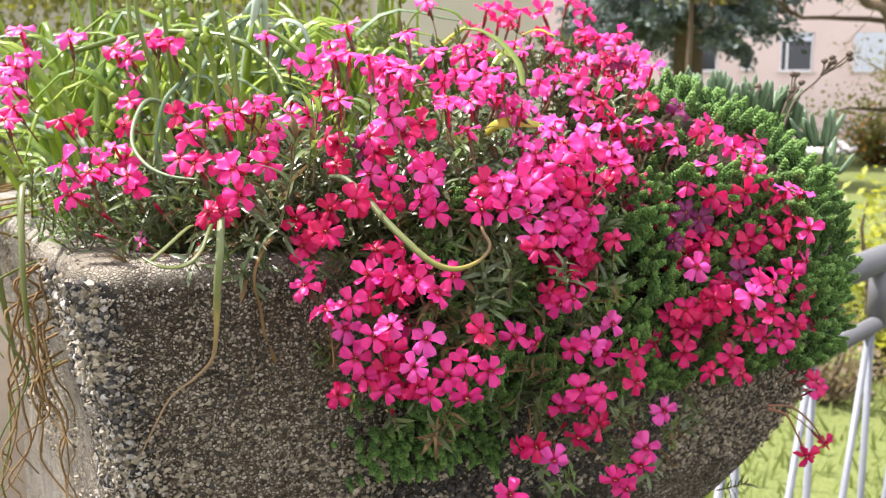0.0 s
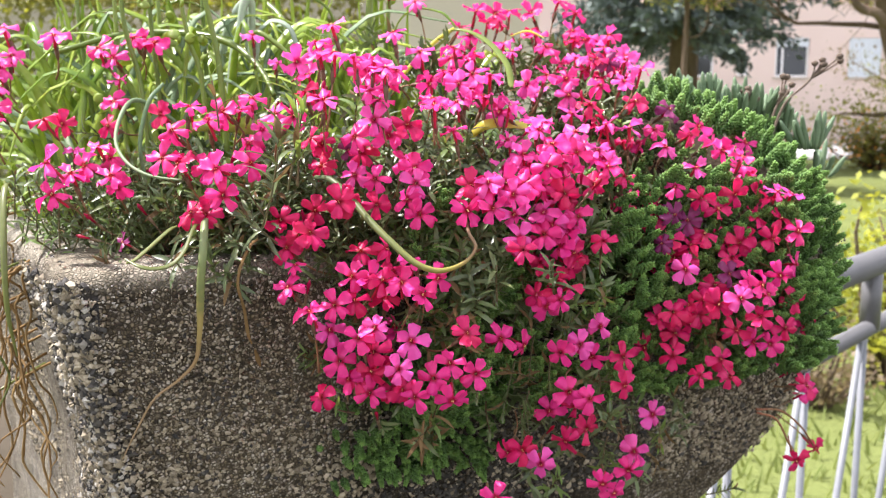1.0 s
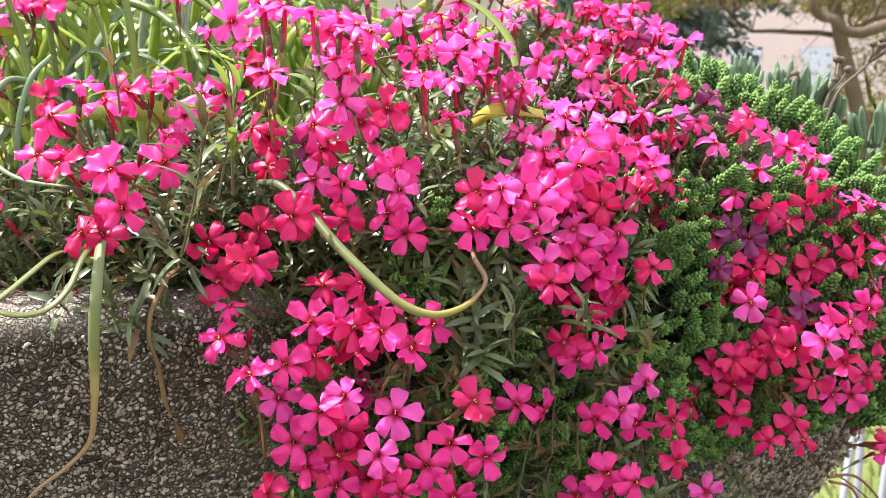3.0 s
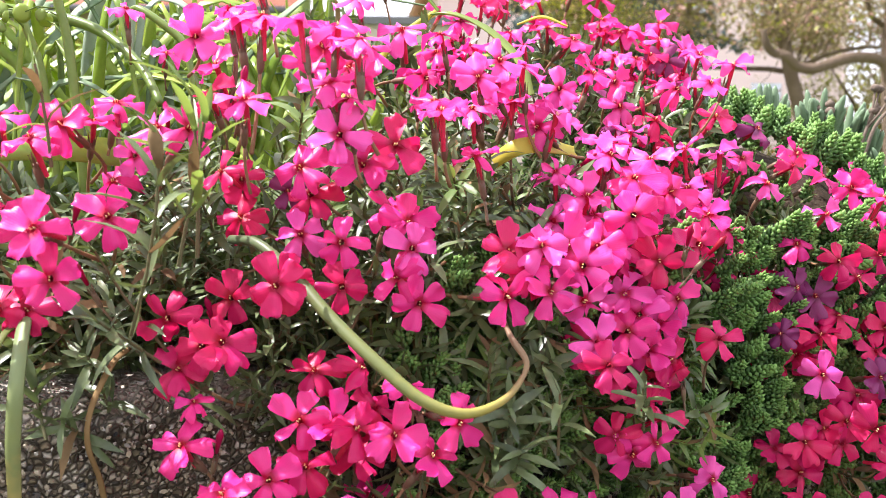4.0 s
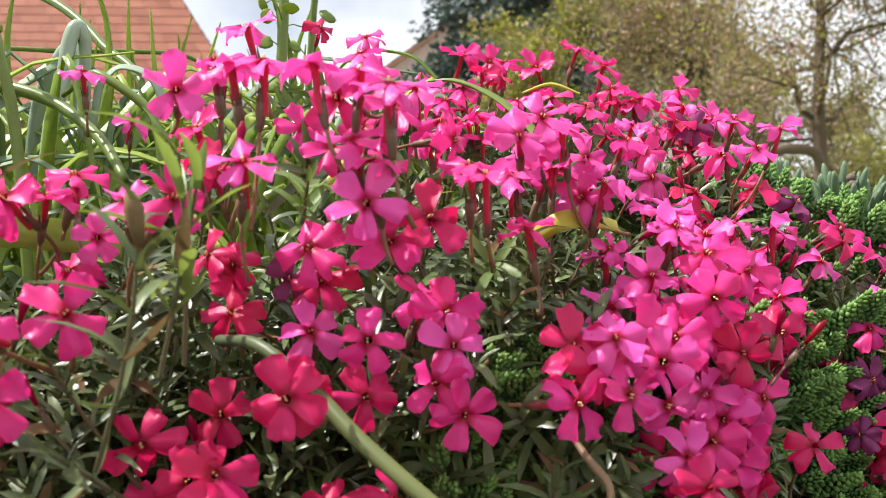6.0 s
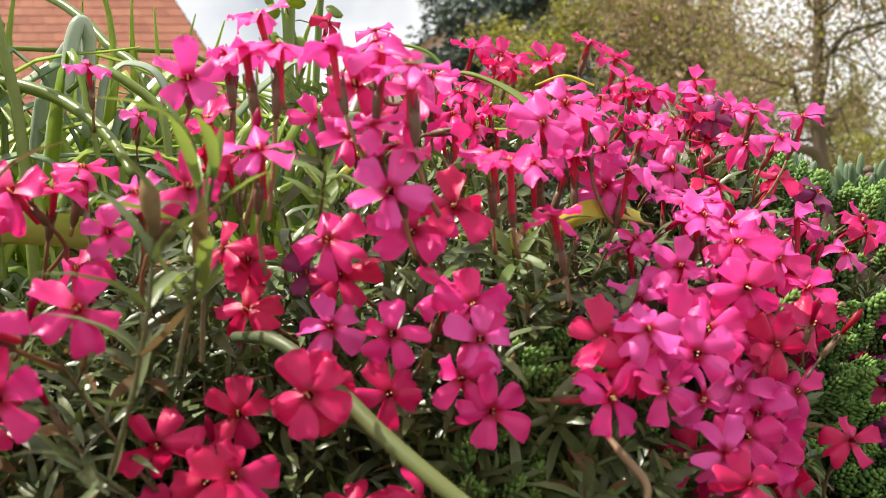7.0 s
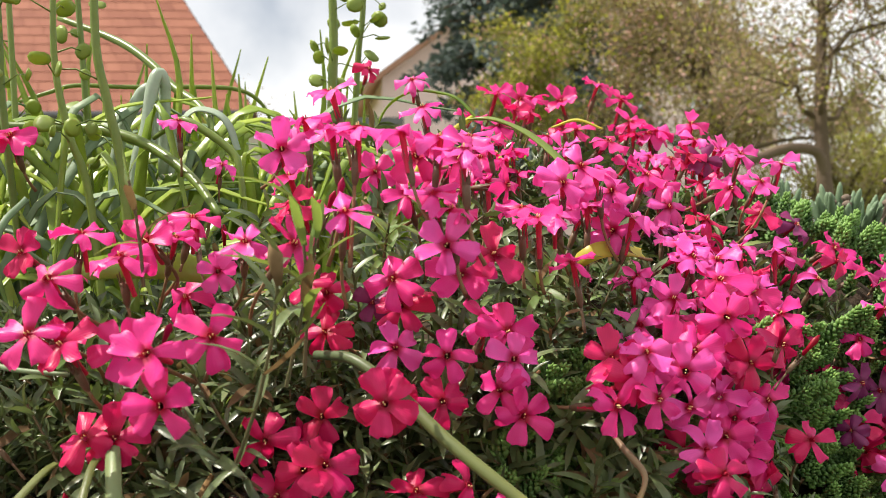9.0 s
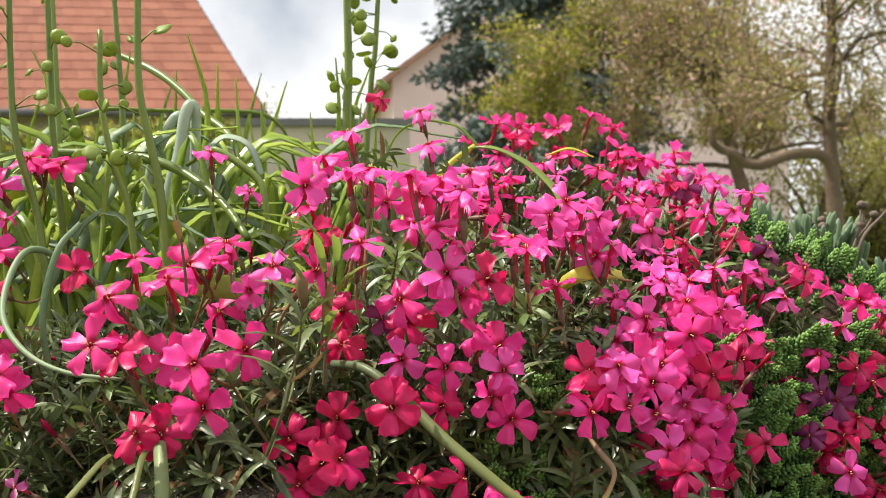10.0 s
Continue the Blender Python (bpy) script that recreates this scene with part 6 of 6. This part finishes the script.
# ---- railing ----
def build_railing():
    root = tagged(new("railing"), "grey steel railing with thick top rail and pale slanted bars", "railing")
    o, d = np.array((0.65, 1.54)), unit((0.65, 0.76))
    root.location = (*o, 0)

    def at(s, z):
        return np.array((*(d * s), z))
    s0, s1 = -0.5, 2.6
    part("top_rail", *tube([at(s0, 0.985), at(s1, 0.985)], 0.023, 14), PAINT, root, "thick dark grey handrail")
    part("lower_rail", *tube([at(s0, 0.872), at(s1, 0.872)], 0.014, 12), PAINT, root)
    part("bottom_rail", *tube([at(s0, 0.11), at(s1, 0.11)], 0.014, 12), PAINT, root)
    k = -2.0
    while 0.13 + k * 0.27 < s1:
        s = 0.13 + k * 0.27
        part("bar", *tube([at(s, 0.872), at(s, 0.11)], 0.006, 8), GALV, root)
        part("bar", *tube([at(s - 0.012, 0.868), at(s - 0.012 - 0.24, 0.11)], 0.006, 8), GALV, root)
        k += 1
    for s in (0.155, 1.4, 2.55):
        part("post", *tube([at(s, 0.0), at(s, 0.97)] if s > 1 else [at(s, 0.872), at(s, 0.975)], 0.017, 12), DARKSTEEL, root)
    return root


build_railing()


# ---- houses ----
def window(parent, x0, x1, z0, z1, y, shutter):
    """A window set 12 cm into a wall that faces -y."""
    w = part("window", *box(x0, x1, y + 0.10, y + 0.14, z0, z1), GLASS, parent, smooth=False)
    for a in ((x0 - 0.02, x0 + 0.07, z0, z1), (x1 - 0.07, x1 + 0.02, z0, z1), (x0 + 0.07, x1 - 0.07, z1 - 0.08, z1 + 0.02), (x0 + 0.07, x1 - 0.07, z0 - 0.02, z0 + 0.07), ((x0 + x1) / 2 - 0.35, (x0 + x1) / 2 - 0.28, z0 + 0.07, z1 - 0.08)):
        part("frame", *box(a[0], a[1], y + 0.06, y + 0.11, a[2], a[3]), FRAME, w, smooth=False)
    part("sill", *box(x0 - 0.08, x1 + 0.08, y - 0.06, y + 0.08, z0 - 0.08, z0 - 0.02), GREYWALL, w, smooth=False)
    if shutter > 0:
        n = int((z1 - z0) * shutter / 0.06)
        for i in range(n):
            part("slat", *box(x0 + 0.02, x1 - 0.02, y + 0.03, y + 0.055, z1 - (i + 1) * 0.06 + 0.004, z1 - i * 0.06), SHUTTER, w, smooth=False)
    return w


def wall_with_openings(x0, x1, y0, y1, z0, z1, holes):
    """A wall slab with square openings cut right through, built of blocks."""
    b = Bag()
    xs = sorted({x0, x1, *[h[0] for h in holes], *[h[1] for h in holes]})
    zs = sorted({z0, z1, *[h[2] for h in holes], *[h[3] for h in holes]})
    for i in range(len(xs) - 1):
        for j in range(len(zs) - 1):
            cx, cz = (xs[i] + xs[i + 1]) / 2, (zs[j] + zs[j + 1]) / 2
            if any(h[0] < cx < h[1] and h[2] < cz < h[3] for h in holes):
                continue
            b.add(*box(xs[i], xs[i + 1], y0, y1, zs[j], zs[j + 1]))
    bm = bmesh.new()
    whole = b.mesh("blocks", [], False)
    bm.from_mesh(whole)
    bmesh.ops.remove_doubles(bm, verts=bm.verts, dist=0.001)
    one = Bag()
    one.add([v.co[:] for v in bm.verts], [tuple(v.index for v in f.verts) for f in bm.faces])
    bm.free()
    bpy.data.meshes.remove(whole)
    return one


def tiled_slope(parent, a, b_, c, d, mat, rows, cols, name="roof"):
    """A roof slope with raised courses of tiles: a-b is the eave, d-c the ridge."""
    a, b_, c, d = (np.array(v, float) for v in (a, b_, c, d))
    n = unit(np.cross(b_ - a, d - a))
    bag = Bag()
    bag.add([a, b_, c, d, a - n * 0.15, b_ - n * 0.15, c - n * 0.15, d - n * 0.15], [(0, 1, 2, 3), (7, 6, 5, 4), (0, 4, 5, 1), (1, 5, 6, 2), (2, 6, 7, 3), (3, 7, 4, 0)])
    for i in range(rows):
        t0, t1 = i / rows, (i + 1) / rows
        l0, r0 = a + (d - a) * t0, b_ + (c - b_) * t0
        l1, r1 = a + (d - a) * t1, b_ + (c - b_) * t1
        k = max(1, int(cols * np.linalg.norm(r0 - l0) / np.linalg.norm(b_ - a)))
        for j in range(k):
            u0, u1 = (j + 0.015) / k, (j + 0.985) / k
            p, q, r, s = l0 + (r0 - l0) * u0, l0 + (r0 - l0) * u1, l1 + (r1 - l1) * u1, l1 + (r1 - l1) * u0
            bag.add([p + n * 0.022, q + n * 0.022, r + n * 0.012, s + n * 0.012, p + n * 0.004, q + n * 0.004], [(0, 1, 2, 3), (4, 5, 1, 0)])
    return bag_part(name, bag, [mat], parent, smooth=False)


def pink_house():
    root = tagged(new("house"), "pink-beige rendered two-storey house with roller shutters and brown roof", "house")
    y = 34.0
    x0, x1, top = 3.0, 17.5, 7.2
    holes = []
    wins = [(11.5, 12.65, 2.3, 3.62, 0.25), (14.0, 15.15, 2.3, 3.62, 1.0), (11.5, 12.65, 5.15, 6.4, 0.3), (14.0, 15.15, 5.15, 6.4, 0.35), (8.3, 9.4, 2.3, 3.62, 0.4), (8.3, 9.4, 5.15, 6.4, 0.4), (10.2, 10.6, 2.35, 2.8, 0.0)]
    holes = [w[:4] for w in wins]
    bag_part("wall", wall_with_openings(x0, x1, y, y + 0.35, 0, top, holes), [RENDERWALL], root, smooth=False)
    part("wall", *box(x0, x0 + 0.35, y + 0.35, y + 10, 0, top), RENDERWALL, root, smooth=False)
    part("wall", *box(x1 - 0.35, x1, y + 0.35, y + 10, 0, top), RENDERWALL, root, smooth=False)
    part("wall", *box(x0 + 0.35, x1 - 0.35, y + 9.65, y + 10, 0, top), RENDERWALL, root, smooth=False)
    for x_0, x_1, z0, z1, s in wins:
        window(root, x_0, x_1, z0, z1, y, s)
    xm, ridge = (x0 + x1) / 2, 12.6
    part("gable", [(x0, y + 0.02, top), (x1, y + 0.02, top), (xm, y + 0.02, ridge - 0.2), (x0, y + 0.33, top), (x1, y + 0.33, top), (xm, y + 0.33, ridge - 0.2)], [(0, 1, 2), (5, 4, 3), (0, 3, 4, 1), (1, 4, 5, 2), (2, 5, 3, 0)], RENDERWALL, root, smooth=False)
    tiled_slope(root, (x0 - 0.6, y + 10.5, top - 0.3), (x0 - 0.6, y - 0.5, top - 0.3), (xm, y - 0.5, ridge), (xm, y + 10.5, ridge), TILE_BROWN, 24, 30)
    tiled_slope(root, (x1 + 0.6, y - 0.5, top - 0.3), (x1 + 0.6, y + 10.5, top - 0.3), (xm, y + 10.5, ridge), (xm, y - 0.5, ridge), TILE_BROWN, 24, 30)
    return root


def tiled_house():
    root = tagged(new("house"), "low grey-beige house under a steep terracotta tiled hip roof", "house")
    x0, x1, y0, y1, top = -12.0, -1.2, 18.3, 26.7, 3.75
    for a in ((x0, x1, y0, y0 + 0.3), (x0, x1, y1 - 0.3, y1), (x0, x0 + 0.3, y0 + 0.3, y1 - 0.3), (x1 - 0.3, x1, y0 + 0.3, y1 - 0.3)):
        part("wall", *box(*a, 0, top), GREYWALL, root, smooth=False)
    e = 0.45
    A, B, C, D = (x0 - e, y0 - e, top), (x1 + e, y0 - e, top), (x1 + e, y1 + e, top), (x0 - e, y1 + e, top)
    r0, r1 = (-9.5, 22.5, 9.0), (-3.7, 22.5, 9.0)
    tiled_slope(root, A, B, r1, r0, TILE, 26, 44)
    tiled_slope(root, C, D, r0, r1, TILE, 20, 30)
    tiled_slope(root, B, C, r1, r1, TILE, 26, 34)
    tiled_slope(root, D, A, r0, r0, TILE, 20, 24)
    part("gutter", *tube([(A[0], A[1] - 0.06, top - 0.06), (B[0], B[1] - 0.06, top - 0.06)], 0.07, 8), DARKSTEEL, root)
    return root


pink_house()
tiled_house()


# ---- trees and shrubs ----
def limb_points(p, d, L, r, wob, n=6, rise=False):
    pts = [np.array(p, float)]
    d = unit(d)
    for i in range(n):
        d = unit(d + r.normal(0, wob, 3) + (0, 0, 0.03))
        if rise and d[2] < 0.02:
            d = unit(d * (1, 1, -0.3))
        pts.append(pts[-1] + d * L / n)
    return np.array(pts), d


def tree(place, height, spread, leaf_mats, leaves, leaf_size, seed, label, trunk_r=0.16, first=0.28, wob=0.25, twigs=5, clear=0.0, lean=0.1, arm=None, tilt=0.0):
    """Tapered trunk, wandering limbs, twigs, and a crown of many small leaves with gaps."""
    r = np.random.default_rng(seed)
    root = tagged(new("tree"), label, "tree")
    root.location = place
    wood, crown = Bag(), Bag()
    T, _ = limb_points((0, 0, -0.05), (r.normal(0, lean) + tilt, r.normal(0, lean), 1), height * 0.72, r, 0.10 if lean else 0.04, 8)
    part("trunk", *tube(T, [trunk_r, trunk_r * 0.75, trunk_r * 0.35], 9), BARK, root)
    if arm:
        foot = np.array([np.interp(1.7, T[:, 2], T[:, q]) for q in range(3)])
        part("limb", *tube(smooth_line([foot] + [np.array(a) for a in arm], 5), [trunk_r * 0.5, 0.05, 0.044, 0.038, 0.028], 9), BARK, root, "twisted brown side branch")
    tips = []
    for i in range(11):
        t = first + (1 - first) * i / 11
        c = T[int(t * (len(T) - 1))]
        a = i * 2.4 + r.normal(0, 0.3)
        P, d = limb_points(c, (math.cos(a), math.sin(a), r.uniform(0.1, 0.8)), spread * r.uniform(0.6, 1.05) * (1.1 - 0.5 * t), r, wob, 7, True)
        wood.add(*tube(P, [trunk_r * 0.42 * (1.15 - 0.7 * t), trunk_r * 0.1], 6), 0)
        for k in range(twigs):
            b = P[int(r.integers(2, len(P)))]
            Q, _ = limb_points(b, d + r.normal(0, 0.9, 3), spread * r.uniform(0.2, 0.5), r, wob, 4)
            wood.add(*tube(Q, [trunk_r * 0.1, trunk_r * 0.03], 4, close=False), 0)
            tips += [Q[1], Q[2], Q[3], Q[-1]]
        tips += [P[-1], P[-2]]
    tips = np.array(tips)
    for i in range(leaves):
        c = tips[int(r.integers(0, len(tips)))] + r.normal(0, spread * 0.07, 3)
        if c[2] < clear:
            continue
        s = leaf_size * r.uniform(0.5, 1.3)
        M = frame_to(r.normal(0, 1, 3) + (0, 0, 0.6), c, r.uniform(0, 6.28), s)
        m = 0 if r.random() > 0.3 or len(leaf_mats) == 1 else int(r.integers(1, len(leaf_mats)))
        crown.add([(-0.5, 0, 0), (0, -0.32, 0.08), (0.5, 0, 0), (0, 0.32, 0.08)], [(0, 1, 2, 3)], m, M)
    bag_part("branchwork", wood, [BARK], root)
    bag_part("crown", crown, leaf_mats, root, kind="stuff")
    return root


def conifer(place, height, radius, seed):
    r = np.random.default_rng(seed)
    root = tagged(new("conifer"), "tall dark green conifer with drooping boughs", "tree")
    root.location = place
    part("trunk", *tube([(0, 0, 0), (0.05, 0, height * 0.5), (0, 0, height)], [0.34, 0.22, 0.03], 10), BARK, root)
    b, wood = Bag(), Bag()
    z = 2.75
    while z < height - 0.3:
        k = 9
        rad = radius * (1 - (z - 2) / (height - 1.5)) ** 0.75
        for i in range(k):
            a = r.uniform(0, 6.28)
            L = rad * r.uniform(0.7, 1.1)
            o = np.array((math.cos(a), math.sin(a), 0))
            P = [o * L * t + (0, 0, z + 0.25 * t * L * 0.4 - 0.35 * L * t * t * 0.8) for t in np.linspace(0.03, 1, 6)]
            wood.add(*tube(P, [0.05, 0.012], 5, close=False), 0)
            for t in np.linspace(0.2, 1, int(7 + L * 8)):
                c = np.array([np.interp(t, np.linspace(0.03, 1, 6), [p[q] for p in P]) for q in range(3)])
                for _ in range(9):
                    d = unit(o * r.uniform(0.2, 1) + r.normal(0, 0.7, 3) + (0, 0, -0.35))
                    M = frame_to(d, c + r.normal(0, 0.09, 3), None, r.uniform(0.10, 0.26))
                    b.add([(0.0, 0, 0), (0.22, 0.05, 0.4), (0.05, 0, 1), (-0.22, 0, 0.45)], [(0, 1, 2, 3)], 0, M)
        z += 0.27
    bag_part("needle_cover", b, [NEEDLE], root, kind="stuff")
    bag_part("branchwork", wood, [BARK], root)
    return root


conifer((5.15, 21.0, 0), 13.0, 3.3, 11)
tree((4.75, 8.3, 0), 5.2, 2.3, [BROWN_LEAF, OLIVE_LEAF, YELLOW_LEAF, OLIVE_LEAF, BLOSSOM_PINK], 16000, 0.04, 21, "gnarled spring tree with sparse olive-green leaves", 0.09, 0.68, 0.42, 9, 2.3, 0.0,
     ((-0.25, 0.02, 1.98), (-0.55, 0.0, 2.02), (-0.86, 0.0, 1.93), (-1.02, 0.02, 1.95), (-1.12, 0.0, 2.03), (-1.22, 0.03, 2.06), (-1.30, 0.0, 2.12), (-1.33, 0.0, 2.25)))
tree((6.95, 13.8, 0), 7.0, 2.5, [BROWN_LEAF, OLIVE_LEAF, YELLOW_LEAF, BLOSSOM_PINK], 40000, 0.06, 22, "brownish budding tree with dense fine twigs", 0.13, 0.5, 0.35, 12, 2.75, 0.0, None, -0.28)
tree((3.72, 15.5, 0), 6.6, 1.8, [OLIVE_LEAF, YELLOW_LEAF, YELLOW_LEAF, BLOSSOM_PINK], 16000, 0.06, 23, "thin olive-green garden tree with yellow young leaves and pink blossom", 0.06, 0.6, 0.3, 9, 2.8, 0.0, None, 0.1)
tree((11.5, 19.5, 0), 5.0, 2.4, [OLIVE_LEAF, BROWN_LEAF], 6000, 0.10, 24, "thin-leaved olive-coloured garden tree", 0.14, 0.5, 0.35, 8, 1.6)
tree((-3.3, 30.0, 0), 9.0, 3.0, [BROWN_LEAF], 2500, 0.08, 25, "bare distant tree with thin grey twigs", 0.16, 0.3, 0.3, 9)


def shrub(place, w, h, mats, leaves, size, seed, label):
    r = np.random.default_rng(seed)
    root = tagged(new("shrub"), label, "shrub")
    root.location = place
    wood, crown, tips = Bag(), Bag(), []
    for i in range(22):
        a = r.uniform(0, 6.28)
        P, d = limb_points((math.cos(a) * 0.1 * w, math.sin(a) * 0.1 * w, -0.02), (math.cos(a) * w, math.sin(a) * w, h * 1.4), math.hypot(w, h) * r.uniform(0.5, 0.95), r, 0.2, 6)
        wood.add(*tube(P, [0.022 * h + 0.004, 0.004], 5), 0)
        tips += list(P[2:])
    tips = np.array(tips)
    for i in range(leaves):
        c = tips[int(r.integers(0, len(tips)))] + r.normal(0, 0.13 * w, 3)
        c[2] = max(c[2], 0.05)
        M = frame_to(r.normal(0, 1, 3) + (0, -0.2, 0.7), c, None, size * r.uniform(0.5, 1.3))
        m = 0 if len(mats) == 1 or r.random() > 0.15 else int(r.integers(1, len(mats)))
        crown.add([(-0.5, 0, 0), (0, -0.3, 0.08), (0.5, 0, 0), (0, 0.3, 0.08)], [(0, 1, 2, 3)], m, M)
    bag_part("branchwork", wood, [BARK], root)
    bag_part("crown", crown, mats, root, kind="stuff")
    return root


shrub((2.05, 4.3, 0), 0.5, 0.95, [YELLOW_LEAF, OLIVE_LEAF], 2600, 0.045, 31, "open yellow-green shrub with bare brown stems on the lawn")
shrub((2.75, 4.9, 0), 0.6, 0.9, [YELLOW_LEAF, OLIVE_LEAF], 2600, 0.045, 32, "open yellow-green shrub with bare brown stems on the lawn")
shrub((1.6, 4.0, 0), 0.3, 0.35, [BROWN_LEAF], 900, 0.035, 33, "low dry brown shrub on bare soil")
shrub((8.9, 20.0, 0), 1.0, 1.25, [OLIVE_LEAF, BLOSSOM_ORANGE], 2600, 0.10, 34, "garden shrub with orange blossom beside the drive")
shrub((10.5, 21.0, 0), 1.1, 1.2, [OLIVE_LEAF, YELLOW_LEAF], 2600, 0.10, 35, "rounded green garden shrub beside the drive")
shrub((7.0, 22.0, 0), 1.0, 1.0, [OLIVE_LEAF, BROWN_LEAF], 2200, 0.10, 36, "rounded green garden shrub beside the drive")
shrub((12.5, 20.0, 0), 1.2, 1.4, [OLIVE_LEAF, BLOSSOM_ORANGE], 2600, 0.10, 37, "garden shrub with orange blossom beside the drive")


for k, (x, y, w, h, mats, lab) in enumerate((
        (8.3, 14.6, 1.4, 3.6, [OLIVE_LEAF, YELLOW_LEAF], "tall olive-green garden shrub with yellow young leaves"),
        (9.7, 15.2, 1.5, 4.1, [BROWN_LEAF, OLIVE_LEAF], "tall brownish garden shrub coming into leaf"),
        (11.2, 15.4, 1.5, 3.7, [YELLOW_LEAF, OLIVE_LEAF, BLOSSOM_PINK], "tall yellow-green garden shrub with pink blossom"),
        (12.6, 15.8, 1.5, 4.2, [OLIVE_LEAF, BROWN_LEAF], "tall olive-brown garden shrub"))):
    shrub((x, y, 0), w, h, mats, 15000, 0.065, 70 + k, lab)


def hedge(x0, x1, y, depth, h, leaves, seed, label):
    """A clipped hedge: woody stems inside and an uneven skin of small leaves."""
    r = np.random.default_rng(seed)
    root = tagged(new("hedge"), label, "hedge")
    root.location = ((x0 + x1) / 2, y, 0)
    wood, crown = Bag(), Bag()
    half = (x1 - x0) / 2
    for i in range(int(half * 8)):
        P, _ = limb_points((r.uniform(-half, half), r.uniform(-0.2, 0.2) * depth, -0.02), (r.normal(0, 0.2), r.normal(0, 0.2), 1), h * r.uniform(0.75, 0.95), r, 0.12, 5)
        wood.add(*tube(P, [0.03, 0.008], 5), 0)
    for i in range(leaves):
        x = r.uniform(-half, half)
        lump = 0.16 * noise.noise((x * 0.9, 3.3, seed)) + 0.08 * noise.noise((x * 3.0, 7.7, seed))
        if r.random() < 0.62:
            c = np.array((x, -depth / 2 + lump + abs(r.normal(0, 0.12)), r.uniform(0.03, 1) * (h + lump)))
        else:
            c = np.array((x, r.uniform(-0.5, 0.5) * depth, h + lump + r.normal(0, 0.07)))
        M = frame_to(r.normal(0, 1, 3) + (0, -0.5, 0.6), c, None, 0.12 * r.uniform(0.5, 1.3))
        crown.add([(-0.5, 0, 0), (0, -0.32, 0.08), (0.5, 0, 0), (0, 0.32, 0.08)], [(0, 1, 2, 3)], 0 if r.random() > 0.2 else 1, M)
    bag_part("branchwork", wood, [BARK], root)
    bag_part("crown", crown, [OLIVE_LEAF, YELLOW_LEAF], root, kind="stuff")
    return root


hedge(-10.0, -1.0, 14.5, 1.2, 2.9, 15000, 60, "tall dense green hedge before the tiled house")


# ---- garden wall between the houses ----
wall_ = tagged(new("garden_wall"), "beige rendered garden wall with a dark coping", "wall")
part("masonry", *box(-0.9, 1.3, 13.0, 13.25, 0, 2.85), GREYWALL, wall_, smooth=False)
part("coping", *box(-0.95, 1.35, 12.93, 13.32, 2.853, 2.95), DARKSTEEL, wall_, smooth=False)
